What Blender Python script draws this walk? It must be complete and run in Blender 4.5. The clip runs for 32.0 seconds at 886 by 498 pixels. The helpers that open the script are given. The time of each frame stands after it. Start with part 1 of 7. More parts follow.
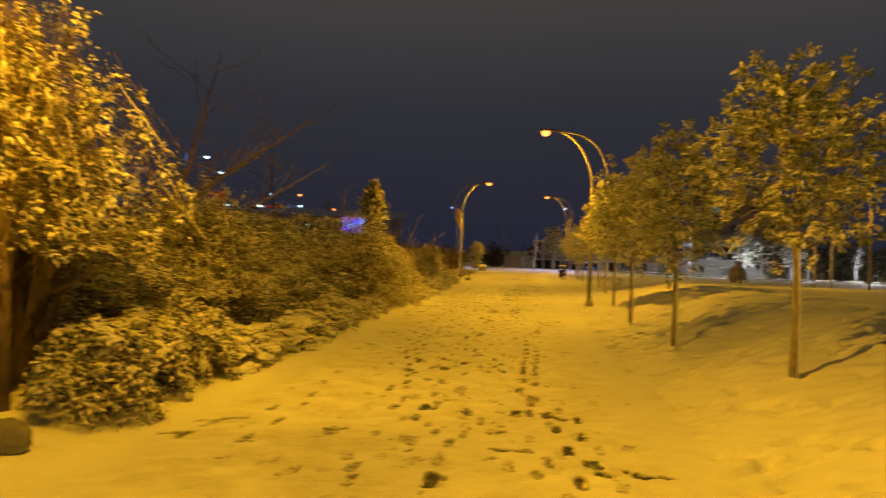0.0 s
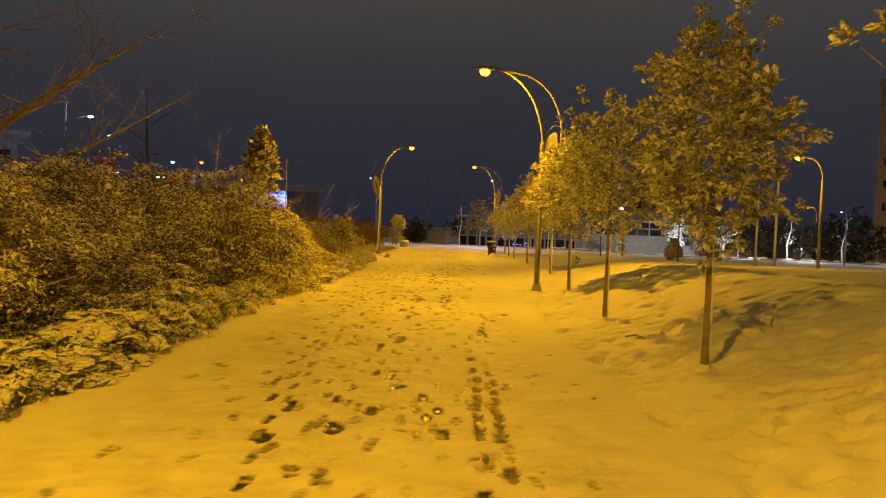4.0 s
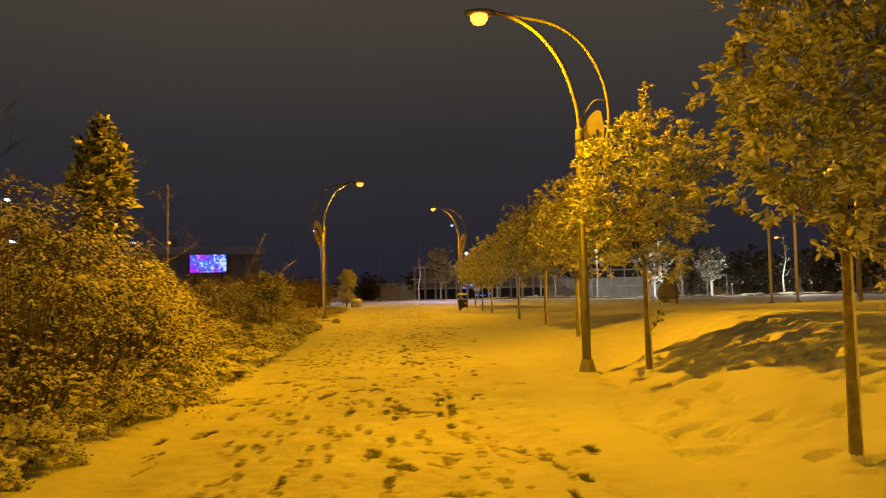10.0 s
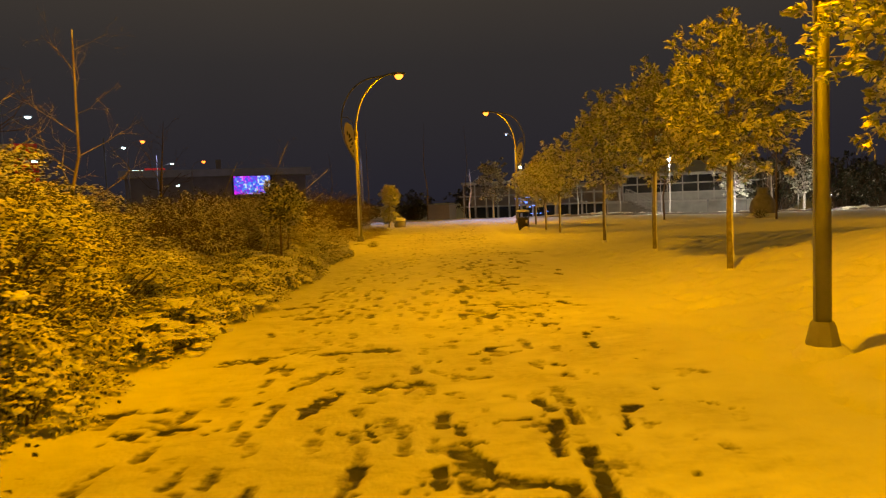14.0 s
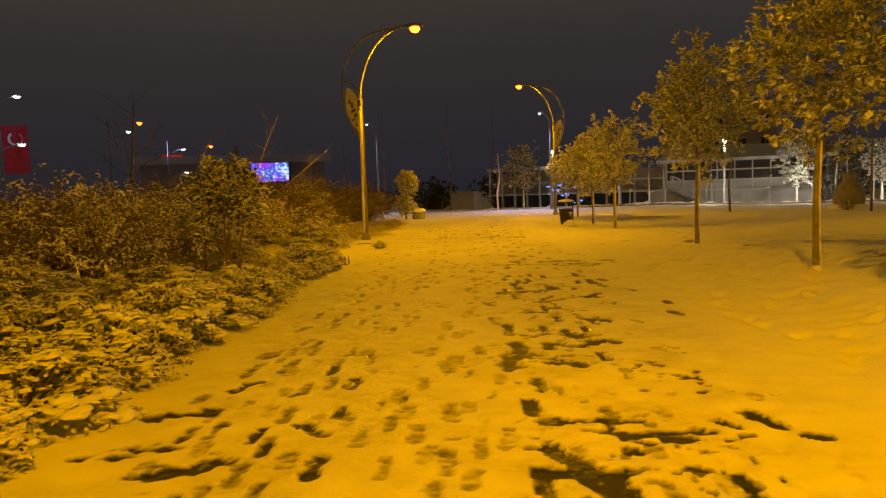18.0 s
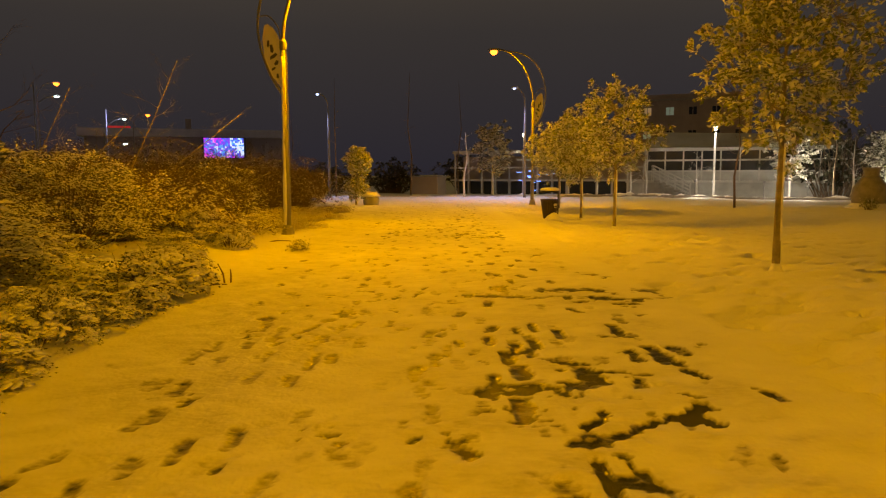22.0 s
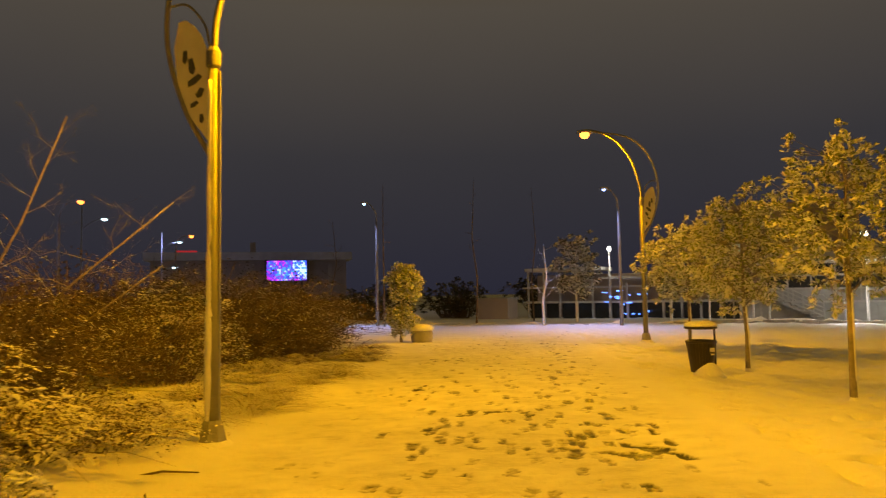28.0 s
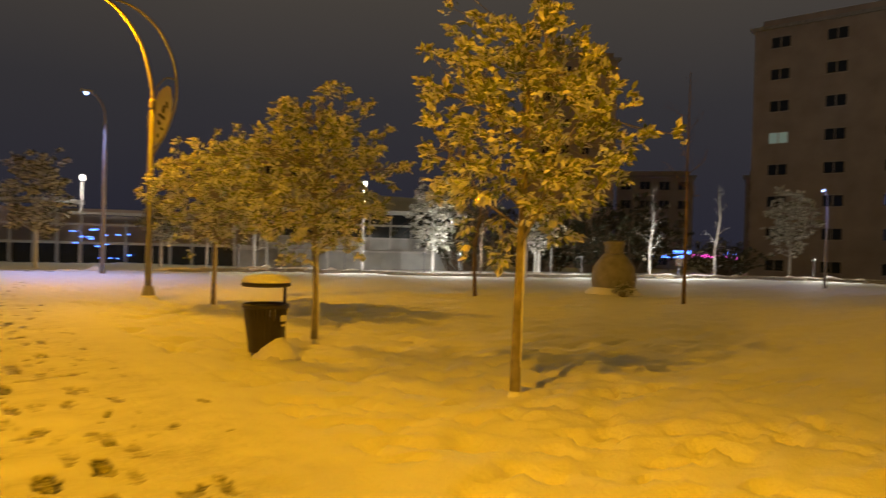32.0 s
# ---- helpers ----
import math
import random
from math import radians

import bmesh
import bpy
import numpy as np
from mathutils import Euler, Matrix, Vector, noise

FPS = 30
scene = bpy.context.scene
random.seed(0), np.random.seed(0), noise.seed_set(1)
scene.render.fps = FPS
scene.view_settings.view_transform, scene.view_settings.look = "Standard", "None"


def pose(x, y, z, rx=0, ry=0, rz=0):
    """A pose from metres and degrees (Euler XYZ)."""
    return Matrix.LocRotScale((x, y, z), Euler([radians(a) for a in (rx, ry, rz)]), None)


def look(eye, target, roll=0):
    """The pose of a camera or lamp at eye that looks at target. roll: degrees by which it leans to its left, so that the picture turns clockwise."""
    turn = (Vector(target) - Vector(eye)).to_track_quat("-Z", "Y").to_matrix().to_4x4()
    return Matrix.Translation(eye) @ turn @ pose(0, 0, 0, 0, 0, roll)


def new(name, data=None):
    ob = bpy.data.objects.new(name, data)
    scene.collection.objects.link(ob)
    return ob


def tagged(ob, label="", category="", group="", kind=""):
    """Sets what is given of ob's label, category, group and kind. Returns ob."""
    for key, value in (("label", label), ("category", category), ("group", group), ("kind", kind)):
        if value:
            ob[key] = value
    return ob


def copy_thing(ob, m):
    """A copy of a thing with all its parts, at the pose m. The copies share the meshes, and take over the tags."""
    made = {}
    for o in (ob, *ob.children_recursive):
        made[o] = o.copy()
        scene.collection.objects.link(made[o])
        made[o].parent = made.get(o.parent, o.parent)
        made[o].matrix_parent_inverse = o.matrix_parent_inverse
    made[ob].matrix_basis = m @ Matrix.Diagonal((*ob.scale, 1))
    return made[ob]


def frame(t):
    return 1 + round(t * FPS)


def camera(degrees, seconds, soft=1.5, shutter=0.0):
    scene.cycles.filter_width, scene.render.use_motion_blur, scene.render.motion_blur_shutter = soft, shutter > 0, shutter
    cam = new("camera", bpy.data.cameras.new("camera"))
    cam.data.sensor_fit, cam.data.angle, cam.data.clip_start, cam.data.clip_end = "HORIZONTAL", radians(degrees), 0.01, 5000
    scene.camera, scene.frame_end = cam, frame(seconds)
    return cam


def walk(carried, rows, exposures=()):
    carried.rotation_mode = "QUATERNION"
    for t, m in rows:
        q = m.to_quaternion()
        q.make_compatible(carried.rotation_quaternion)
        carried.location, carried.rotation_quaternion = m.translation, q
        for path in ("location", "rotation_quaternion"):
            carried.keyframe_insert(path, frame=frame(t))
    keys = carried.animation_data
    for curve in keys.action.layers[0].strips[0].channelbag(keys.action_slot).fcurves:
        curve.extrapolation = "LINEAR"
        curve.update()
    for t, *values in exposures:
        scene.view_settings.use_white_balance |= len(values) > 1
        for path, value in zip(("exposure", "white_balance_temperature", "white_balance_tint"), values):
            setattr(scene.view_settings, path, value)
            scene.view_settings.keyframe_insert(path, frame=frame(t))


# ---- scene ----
cam = camera(64.3, 32.0, 1.2, 0.35)
PATH = [
    (0, (0.82, -7.723, 1.979), (0.598, -5.735, 1.971), 1.8),
    (0.5, (0.79, -7.092, 1.963), (0.877, -5.094, 1.945), 3.6),
    (1, (0.782, -6.418, 1.924), (0.942, -4.429, 1.795), 2.4),
    (1.5, (0.758, -5.785, 1.958), (0.858, -3.789, 1.901), 2.3),
    (2, (0.686, -5.169, 1.964), (0.75, -3.17, 1.956), 2.4),
    (2.5, (0.61, -4.546, 1.934), (0.612, -2.546, 1.92), 3.8),
    (4.5, (0.516, -1.853, 1.746), (0.511, 0.146, 1.671), 1.6),
    (5, (0.508, -1.221, 1.719), (0.446, 0.778, 1.659), 1.7),
    (5.5, (0.425, -0.636, 1.709), (0.278, 1.358, 1.665), 1.8),
    (6, (0.337, -0.07, 1.731), (0.256, 1.928, 1.758), 2.3),
    (6.5, (0.226, 0.574, 1.73), (0.231, 2.573, 1.804), 2.5),
    (7, (0.173, 1.266, 1.713), (0.3, 3.261, 1.767), 2.9),
    (7.5, (0.073, 1.861, 1.701), (0.206, 3.856, 1.742), 3.2),
    (8, (-0.005, 2.512, 1.699), (0.111, 4.508, 1.743), 2.7),
    (8.5, (-0.034, 3.183, 1.652), (0.078, 5.18, 1.667), 2.0),
    (9, (-0.05, 3.906, 1.643), (0.1, 5.901, 1.625), -0.8),
    (9.5, (-0.078, 4.562, 1.656), (-0.055, 6.56, 1.736), -0.2),
    (10, (-0.028, 5.24, 1.651), (0.119, 7.232, 1.738), -1.4),
    (10.5, (-0.07, 5.906, 1.621), (0.086, 7.899, 1.69), 0.2),
    (11, (-0.026, 6.545, 1.579), (0.118, 8.54, 1.606), -0.2),
    (11.5, (-0.075, 7.29, 1.528), (-0.053, 9.289, 1.479), 0.3),
    (12, (-0.054, 7.997, 1.508), (-0.035, 9.995, 1.416), -0.1),
    (12.5, (-0.081, 8.685, 1.489), (-0.105, 10.681, 1.375), -0.8),
    (13, (-0.076, 9.396, 1.476), (-0.096, 11.391, 1.338), -2.2),
    (13.5, (-0.117, 10.07, 1.451), (-0.132, 12.065, 1.301), -2.4),
    (14, (-0.084, 10.765, 1.438), (-0.077, 12.76, 1.302), -2.2),
    (14.5, (-0.05, 11.456, 1.427), (-0.04, 13.454, 1.343), -1.3),
    (15, (-0.038, 12.072, 1.46), (-0.09, 14.069, 1.374), -1.3),
    (15.5, (0.02, 12.794, 1.482), (-0.062, 14.791, 1.401), -2.0),
    (17.5, (-0.146, 15.513, 1.446), (-0.222, 17.507, 1.305), -2.3),
    (18, (-0.186, 16.222, 1.426), (-0.244, 18.214, 1.259), -2.1),
    (18.5, (-0.214, 16.846, 1.413), (-0.256, 18.839, 1.26), -2.8),
    (19, (-0.166, 17.482, 1.419), (-0.228, 19.475, 1.259), -3.1),
    (19.5, (-0.159, 18.141, 1.401), (-0.213, 20.13, 1.191), -3.1),
    (20, (-0.134, 18.868, 1.41), (-0.185, 20.855, 1.186), -2.9),
    (20.5, (-0.132, 19.502, 1.371), (-0.157, 21.495, 1.209), -3.2),
    (21, (-0.121, 20.206, 1.397), (-0.093, 22.204, 1.3), -3.1),
    (21.5, (-0.089, 20.842, 1.381), (-0.048, 22.839, 1.285), -2.4),
    (22, (-0.057, 21.487, 1.36), (-0.009, 23.475, 1.145), -0.2),
    (22.5, (-0.006, 22.139, 1.35), (0.096, 24.124, 1.126), -1.5),
    (23, (0.018, 22.834, 1.373), (0.102, 24.825, 1.201), -1.5),
    (23.5, (0.039, 23.539, 1.369), (0.179, 25.529, 1.235), -1.1),
    (24, (-0.02, 24.23, 1.37), (0.019, 26.225, 1.236), -1.1),
    (24.5, (-0.063, 24.908, 1.39), (-0.147, 26.906, 1.336), -1.7),
    (25, (-0.09, 25.514, 1.396), (-0.51, 27.469, 1.417), -1.5),
    (25.5, (-0.127, 26.1, 1.421), (-0.7, 28.015, 1.481), -2.2),
    (27.5, (-0.182, 28.816, 1.542), (-0.429, 30.796, 1.68), -1.5),
    (28, (-0.139, 29.441, 1.513), (-0.277, 31.432, 1.638), -1.0),
    (28.5, (-0.096, 30.138, 1.485), (-0.115, 32.136, 1.577), -1.1),
    (29, (-0.095, 30.817, 1.436), (-0.046, 32.816, 1.472), -0.6),
    (29.5, (-0.04, 31.561, 1.405), (0.083, 33.557, 1.394), -0.4),
    (30, (-0.019, 32.235, 1.396), (0.224, 34.22, 1.373), -0.3),
    (30.5, (0.078, 32.948, 1.402), (0.535, 34.895, 1.401), -0.7),
    (31, (0.047, 33.603, 1.426), (0.707, 35.491, 1.421), -0.1),
    (31.5, (0.065, 34.212, 1.406), (0.986, 35.986, 1.36), -0.1),
    (32, (0.23, 34.88, 1.372), (1.439, 36.474, 1.35), 1.6),
]
EXPOSURES = [(0, 0.12, 5700, 10), (1.2, 0.1, 5800, 10), (2, 0.22, 5800, 10), (5, 0.33, 6100, 10), (6.5, 0.42, 5400, 10), (7.5, 0.4, 5100, 10), (8.2, 0.3, 6500, 10), (9, 0.15, 6600, 10), (11, 0.02, 6700, 10), (13.5, 0.0, 7100, 10), (15, 0.0, 7900, 10), (17.5, 0.03, 7700, 10), (19, 0.12, 7600, 10), (21, 0.26, 8100, 10), (23, 0.25, 8100, 10), (25, 0.27, 7400, 10), (28, 0.4, 6500, 10), (30, 0.25, 6500, 10), (32, 0.2, 6500, 10)]
walk(cam, [(t, look(eye, target, roll)) for t, eye, target, roll in PATH], EXPOSURES)

# ---- sky and large lights ----
world = bpy.data.worlds.new("night_sky")
scene.world = world
world.use_nodes = True
wn, wl = world.node_tree.nodes, world.node_tree.links
w_co = wn.new("ShaderNodeTexCoord")
w_sep = wn.new("ShaderNodeSeparateXYZ")
wl.new(w_co.outputs["Generated"], w_sep.inputs[0])
w_ramp = wn.new("ShaderNodeValToRGB")
w_ramp.color_ramp.elements[0].position, w_ramp.color_ramp.elements[0].color = 0.0, (0.017, 0.0165, 0.027, 1)
w_ramp.color_ramp.elements[1].position, w_ramp.color_ramp.elements[1].color = 0.52, (0.06, 0.041, 0.007, 1)
w_mid = w_ramp.color_ramp.elements.new(0.19)
w_mid.color = (0.029, 0.027, 0.03, 1)
w_high = w_ramp.color_ramp.elements.new(0.38)
w_high.color = (0.06, 0.05, 0.039, 1)
wl.new(w_sep.outputs["Z"], w_ramp.inputs[0])
w_noise = wn.new("ShaderNodeTexNoise")
w_noise.inputs["Scale"].default_value, w_noise.inputs["Detail"].default_value = 2.0, 3.0
wl.new(w_co.outputs["Generated"], w_noise.inputs["Vector"])
w_mix = wn.new("ShaderNodeMix")
w_mix.data_type, w_mix.blend_type = "RGBA", "OVERLAY"
w_mix.inputs["Factor"].default_value = 0.12
wl.new(w_ramp.outputs["Color"], w_mix.inputs["A"])
wl.new(w_noise.outputs["Fac"], w_mix.inputs["B"])
wl.new(w_mix.outputs["Result"], wn["Background"].inputs["Color"])
wn["Background"].inputs["Strength"].default_value = 1.0

AMBER, COLD, WHITE = (1.0, 0.452, 0.0), (0.36, 0.44, 1.0), (1.0, 0.95, 0.86)


def lamp_spot(name, m, colour, watts, degrees, blend=1.0, radius=0.05):
    data = bpy.data.lights.new(name, "SPOT")
    data.spot_size, data.spot_blend, data.energy, data.color, data.shadow_soft_size = radians(degrees), blend, watts, colour, radius
    new(name, data).matrix_world = m


def lamp_point(name, place, colour, watts, radius=0.12):
    data = bpy.data.lights.new(name, "POINT")
    data.energy, data.color, data.shadow_soft_size = watts, colour, radius
    new(name, data).matrix_world = Matrix.Translation(place)


def street_light(x, y, z, power, side):
    """The light of one sodium head: straight down, and thrown both ways along the path, a little towards it."""
    lamp_spot("sodium_light", pose(x, y, z - 0.3), AMBER, 950 * power, 172, 0.12, 0.05)
    for way in (-1, 1):
        lamp_spot("sodium_light", look((x, y, z - 0.32), (x - side * 0.6, y + way * 9.5, 0)), AMBER, 1150 * power, 100)
    for way in (-1, 1):
        lamp_spot("sodium_light", look((x, y, z - 0.32), (x + way * 11.0, y, 0.5)), AMBER, 1450 * power, 100)


# heads: x, y, z, side of the path (1: the pole stands on its right)
HEADS = [(-1.9, -2.5, 6.1, -1), (1.31, 16.4, 6.09, 1), (-1.38, 36.45, 6.0, -1), (2.75, 50.9, 6.38, 1)]
for (hx, hy, hz, hs), power in zip(HEADS, (0.95, 1.0, 0.85, 0.75)):
    street_light(hx, hy, hz, power, hs)
lamp_point("sodium_light", (19.1, 35.0, 5.5), AMBER, 560)
lamp_point("sodium_light", (51.2, 95.5, 6.3), AMBER, 500)
lamp_spot("cold_light", look((-6.45, 63.2, 5.85), (-7.6, 60.5, 0)), COLD, 1300, 104, 1.0)
lamp_spot("cold_light", look((4.7, 60.5, 5.85), (3.4, 58.2, 0)), COLD, 1200, 104, 1.0)
lamp_point("cold_light", (-31.0, 60.3, 10.6), COLD, 800)
lamp_point("cold_light", (-37.8, 112.0, 9.5), COLD, 3000)
lamp_point("lantern_light", (7.45, 76.6, 4.0), WHITE, 90)
lamp_point("lantern_light", (17.0, 63.1, 3.75), WHITE, 90)
lamp_point("cold_light", (28.6, 48.0, 3.6), COLD, 40)
# added lamps with unseen fixtures, to whiten kerb snow and trees: x, y, watts
FILL_LAMPS = [(22.8, 63.2, 420), (15.6, 62.3, 130), (30.0, 55.2, 260), (10.6, 61.9, 70), (36.0, 51.6, 160), (19.2, 61.3, 130), (26.2, 58.0, 200)]
for sx, sy, watts in FILL_LAMPS:
    lamp_point("garden_light", (sx, sy, 1.15), WHITE, watts, 0.08)



# ---- materials ----
def material(name, colour, rough=0.6, metal=0.0, vary=0.25, scale=6.0, bump=0.0, bump_scale=40.0, second=None, island=False, spec=0.5, dust=0.0, thin=0.0):
    """A painted, woody or leafy surface: two noises in the colour, one in the relief."""
    mat = bpy.data.materials.new(name)
    mat.use_nodes = True
    nodes, links = mat.node_tree.nodes, mat.node_tree.links
    bsdf = nodes["Principled BSDF"]
    co = nodes.new("ShaderNodeTexCoord")
    big = nodes.new("ShaderNodeTexNoise")
    big.inputs["Scale"].default_value, big.inputs["Detail"].default_value = scale, 5
    links.new(co.outputs["Object"], big.inputs["Vector"])
    ramp = nodes.new("ShaderNodeValToRGB")
    ramp.color_ramp.elements[0].position, ramp.color_ramp.elements[1].position = 0.3, 0.7
    low = second or tuple(c * (1 - vary) for c in colour)
    ramp.color_ramp.elements[0].color, ramp.color_ramp.elements[1].color = (*low, 1), (*colour, 1)
    if island:
        geo = nodes.new("ShaderNodeNewGeometry")
        add = nodes.new("ShaderNodeMath")
        add.operation = "MULTIPLY_ADD"
        add.inputs[1].default_value = 0.7
        links.new(geo.outputs["Random Per Island"], add.inputs[0])
        half = nodes.new("ShaderNodeMath")
        half.operation = "MULTIPLY"
        half.inputs[1].default_value = 0.3
        links.new(big.outputs["Fac"], half.inputs[0])
        links.new(half.outputs[0], add.inputs[2])
        links.new(add.outputs[0], ramp.inputs[0])
    else:
        links.new(big.outputs["Fac"], ramp.inputs[0])
    colour_out = ramp.outputs["Color"]
    if dust:
        # snow dusted on what faces up
        geo2 = nodes.new("ShaderNodeNewGeometry")
        sep = nodes.new("ShaderNodeSeparateXYZ")
        links.new(geo2.outputs["Normal"], sep.inputs[0])
        patch = nodes.new("ShaderNodeTexNoise")
        patch.inputs["Scale"].default_value = 14.0
        links.new(co.outputs["Object"], patch.inputs["Vector"])
        both = nodes.new("ShaderNodeMath")
        both.operation = "MULTIPLY_ADD"
        both.inputs[1].default_value = 0.55
        links.new(sep.outputs["Z"], both.inputs[0])
        links.new(patch.outputs["Fac"], both.inputs[2])
        cover = nodes.new("ShaderNodeMapRange")
        cover.inputs["From Min"].default_value, cover.inputs["From Max"].default_value = 1.12 - dust * 0.5, 1.22 - dust * 0.5
        links.new(both.outputs[0], cover.inputs["Value"])
        mixed = nodes.new("ShaderNodeMix")
        mixed.data_type = "RGBA"
        mixed.inputs["B"].default_value = (0.85, 0.84, 0.79, 1)
        links.new(cover.outputs["Result"], mixed.inputs["Factor"])
        links.new(colour_out, mixed.inputs["A"])
        colour_out = mixed.outputs["Result"]
    links.new(colour_out, bsdf.inputs["Base Color"])
    if thin:
        # light passing through the leaf
        through_leaf = nodes.new("ShaderNodeBsdfTranslucent")
        links.new(colour_out, through_leaf.inputs["Color"])
        blend = nodes.new("ShaderNodeMixShader")
        blend.inputs[0].default_value = thin
        links.new(bsdf.outputs[0], blend.inputs[1])
        links.new(through_leaf.outputs[0], blend.inputs[2])
        links.new(blend.outputs[0], nodes["Material Output"].inputs["Surface"])
    bsdf.inputs["Metallic"].default_value = metal
    bsdf.inputs["Specular IOR Level"].default_value = spec
    fine = nodes.new("ShaderNodeTexNoise")
    fine.inputs["Scale"].default_value, fine.inputs["Detail"].default_value = bump_scale, 4
    links.new(co.outputs["Object"], fine.inputs["Vector"])
    rr = nodes.new("ShaderNodeMapRange")
    rr.inputs["To Min"].default_value, rr.inputs["To Max"].default_value = max(0.02, rough - 0.12), min(1.0, rough + 0.12)
    links.new(fine.outputs["Fac"], rr.inputs["Value"])
    links.new(rr.outputs["Result"], bsdf.inputs["Roughness"])
    if bump:
        b = nodes.new("ShaderNodeBump")
        b.inputs["Strength"].default_value, b.inputs["Distance"].default_value = bump, 0.02
        links.new(fine.outputs["Fac"], b.inputs["Height"])
        links.new(b.outputs["Normal"], bsdf.inputs["Normal"])
    return mat


def glow(name, colour, strength):
    mat = bpy.data.materials.new(name)
    mat.use_nodes = True
    bsdf = mat.node_tree.nodes["Principled BSDF"]
    bsdf.inputs["Base Color"].default_value = (*colour, 1)
    bsdf.inputs["Emission Color"].default_value = (*colour, 1)
    bsdf.inputs["Emission Strength"].default_value = strength
    return mat


M_SNOW = material("snow", (0.88, 0.87, 0.82), 0.7, vary=0.05, scale=3.0, bump=0.55, bump_scale=28.0, spec=0.25)
snow_nodes, snow_links = M_SNOW.node_tree.nodes, M_SNOW.node_tree.links
tread = snow_nodes.new("ShaderNodeAttribute")
tread.attribute_name = "trodden"
# the edges of what is trodden are frayed, with crumbs of snow left in it
crumbs = snow_nodes.new("ShaderNodeTexNoise")
crumbs.inputs["Scale"].default_value, crumbs.inputs["Detail"].default_value, crumbs.inputs["Roughness"].default_value = 17.0, 5, 0.68
crumb_map, crumb_co = snow_nodes.new("ShaderNodeMapping"), snow_nodes.new("ShaderNodeTexCoord")
crumb_map.inputs["Scale"].default_value = (0.6, 1.25, 1.0)
snow_links.new(crumb_co.outputs["Object"], crumb_map.inputs["Vector"])
snow_links.new(crumb_map.outputs["Vector"], crumbs.inputs["Vector"])
crumb_span, crumb_gain, frayed = snow_nodes.new("ShaderNodeMapRange"), snow_nodes.new("ShaderNodeMapRange"), snow_nodes.new("ShaderNodeMath")
crumb_span.inputs["To Min"].default_value, crumb_span.inputs["To Max"].default_value = -0.85, 0.85
snow_links.new(crumbs.outputs["Fac"], crumb_span.inputs["Value"])
crumb_gain.inputs["From Min"].default_value, crumb_gain.inputs["From Max"].default_value = 0.03, 0.4
snow_links.new(tread.outputs["Fac"], crumb_gain.inputs["Value"])
frayed.operation = "MULTIPLY_ADD"
snow_links.new(crumb_span.outputs["Result"], frayed.inputs[0])
snow_links.new(crumb_gain.outputs["Result"], frayed.inputs[1])
snow_links.new(tread.outputs["Fac"], frayed.inputs[2])
slush = snow_nodes.new("ShaderNodeMix")
slush.data_type = "RGBA"
slush.inputs["B"].default_value = (0.33, 0.315, 0.29, 1)
bare = snow_nodes.new("ShaderNodeMix")
bare.data_type = "RGBA"
bare.inputs["B"].default_value = (0.034, 0.037, 0.046, 1)
snow_bsdf = snow_nodes["Principled BSDF"]
snow_links.new(snow_bsdf.inputs["Base Color"].links[0].from_socket, slush.inputs["A"])
pressed, through_snow = snow_nodes.new("ShaderNodeMapRange"), snow_nodes.new("ShaderNodeMapRange")
for node, low, high in ((pressed, 0.0, 0.55), (through_snow, 0.62, 0.9)):
    node.inputs["From Min"].default_value, node.inputs["From Max"].default_value = low, high
    snow_links.new(frayed.outputs[0], node.inputs["Value"])
snow_links.new(pressed.outputs["Result"], slush.inputs["Factor"])
snow_links.new(slush.outputs["Result"], bare.inputs["A"])
snow_links.new(through_snow.outputs["Result"], bare.inputs["Factor"])
snow_links.new(bare.outputs["Result"], snow_bsdf.inputs["Base Color"])
# trodden snow is wet
wetness = snow_nodes.new("ShaderNodeMapRange")
wetness.inputs["To Min"].default_value, wetness.inputs["To Max"].default_value = 0.72, 0.3
snow_links.new(frayed.outputs[0], wetness.inputs["Value"])
snow_links.new(wetness.outputs["Result"], snow_bsdf.inputs["Roughness"])
M_CAP = material("snow_clumps", (0.86, 0.85, 0.8), 0.75, vary=0.08, scale=20.0, bump=0.3, bump_scale=60.0, spec=0.2)
M_ASPHALT = material("wet_asphalt", (0.036, 0.038, 0.044), 0.55, vary=0.45, scale=2.2, bump=0.7, bump_scale=110.0, spec=0.3)
M_LEAF = material("glossy_leaf", (0.14, 0.15, 0.05), 0.42, vary=0.6, scale=3.0, island=True, second=(0.045, 0.058, 0.02), dust=1.0, thin=0.4)
M_LEAF_TREE = material("oak_leaf", (0.4, 0.44, 0.11), 0.42, vary=0.6, scale=3.0, island=True, second=(0.17, 0.2, 0.05), dust=1.2, spec=0.45, thin=0.55)
M_LEAF_DARK = material("needle_leaf", (0.11, 0.105, 0.04), 0.5, vary=0.6, scale=3.0, island=True, second=(0.035, 0.038, 0.016), dust=0.8, thin=0.2)
M_LEAF_FAR = material("thicket_leaf", (0.06, 0.062, 0.03), 0.55, vary=0.6, scale=2.0, island=True, second=(0.025, 0.028, 0.014), dust=0.08, thin=0.1)
M_LEAF_DRY = material("dry_leaf", (0.22, 0.15, 0.065), 0.7, vary=0.5, scale=3.0, island=True, second=(0.09, 0.06, 0.03), dust=1.0, thin=0.35)
M_LEAF_BROWN = material("brown_bud", (0.1, 0.065, 0.035), 0.7, vary=0.5, scale=3.0, island=True, second=(0.045, 0.03, 0.018), dust=0.3, thin=0.1)
M_BARK = material("bark", (0.34, 0.295, 0.23), 0.85, vary=0.5, scale=9.0, bump=0.9, bump_scale=38.0)
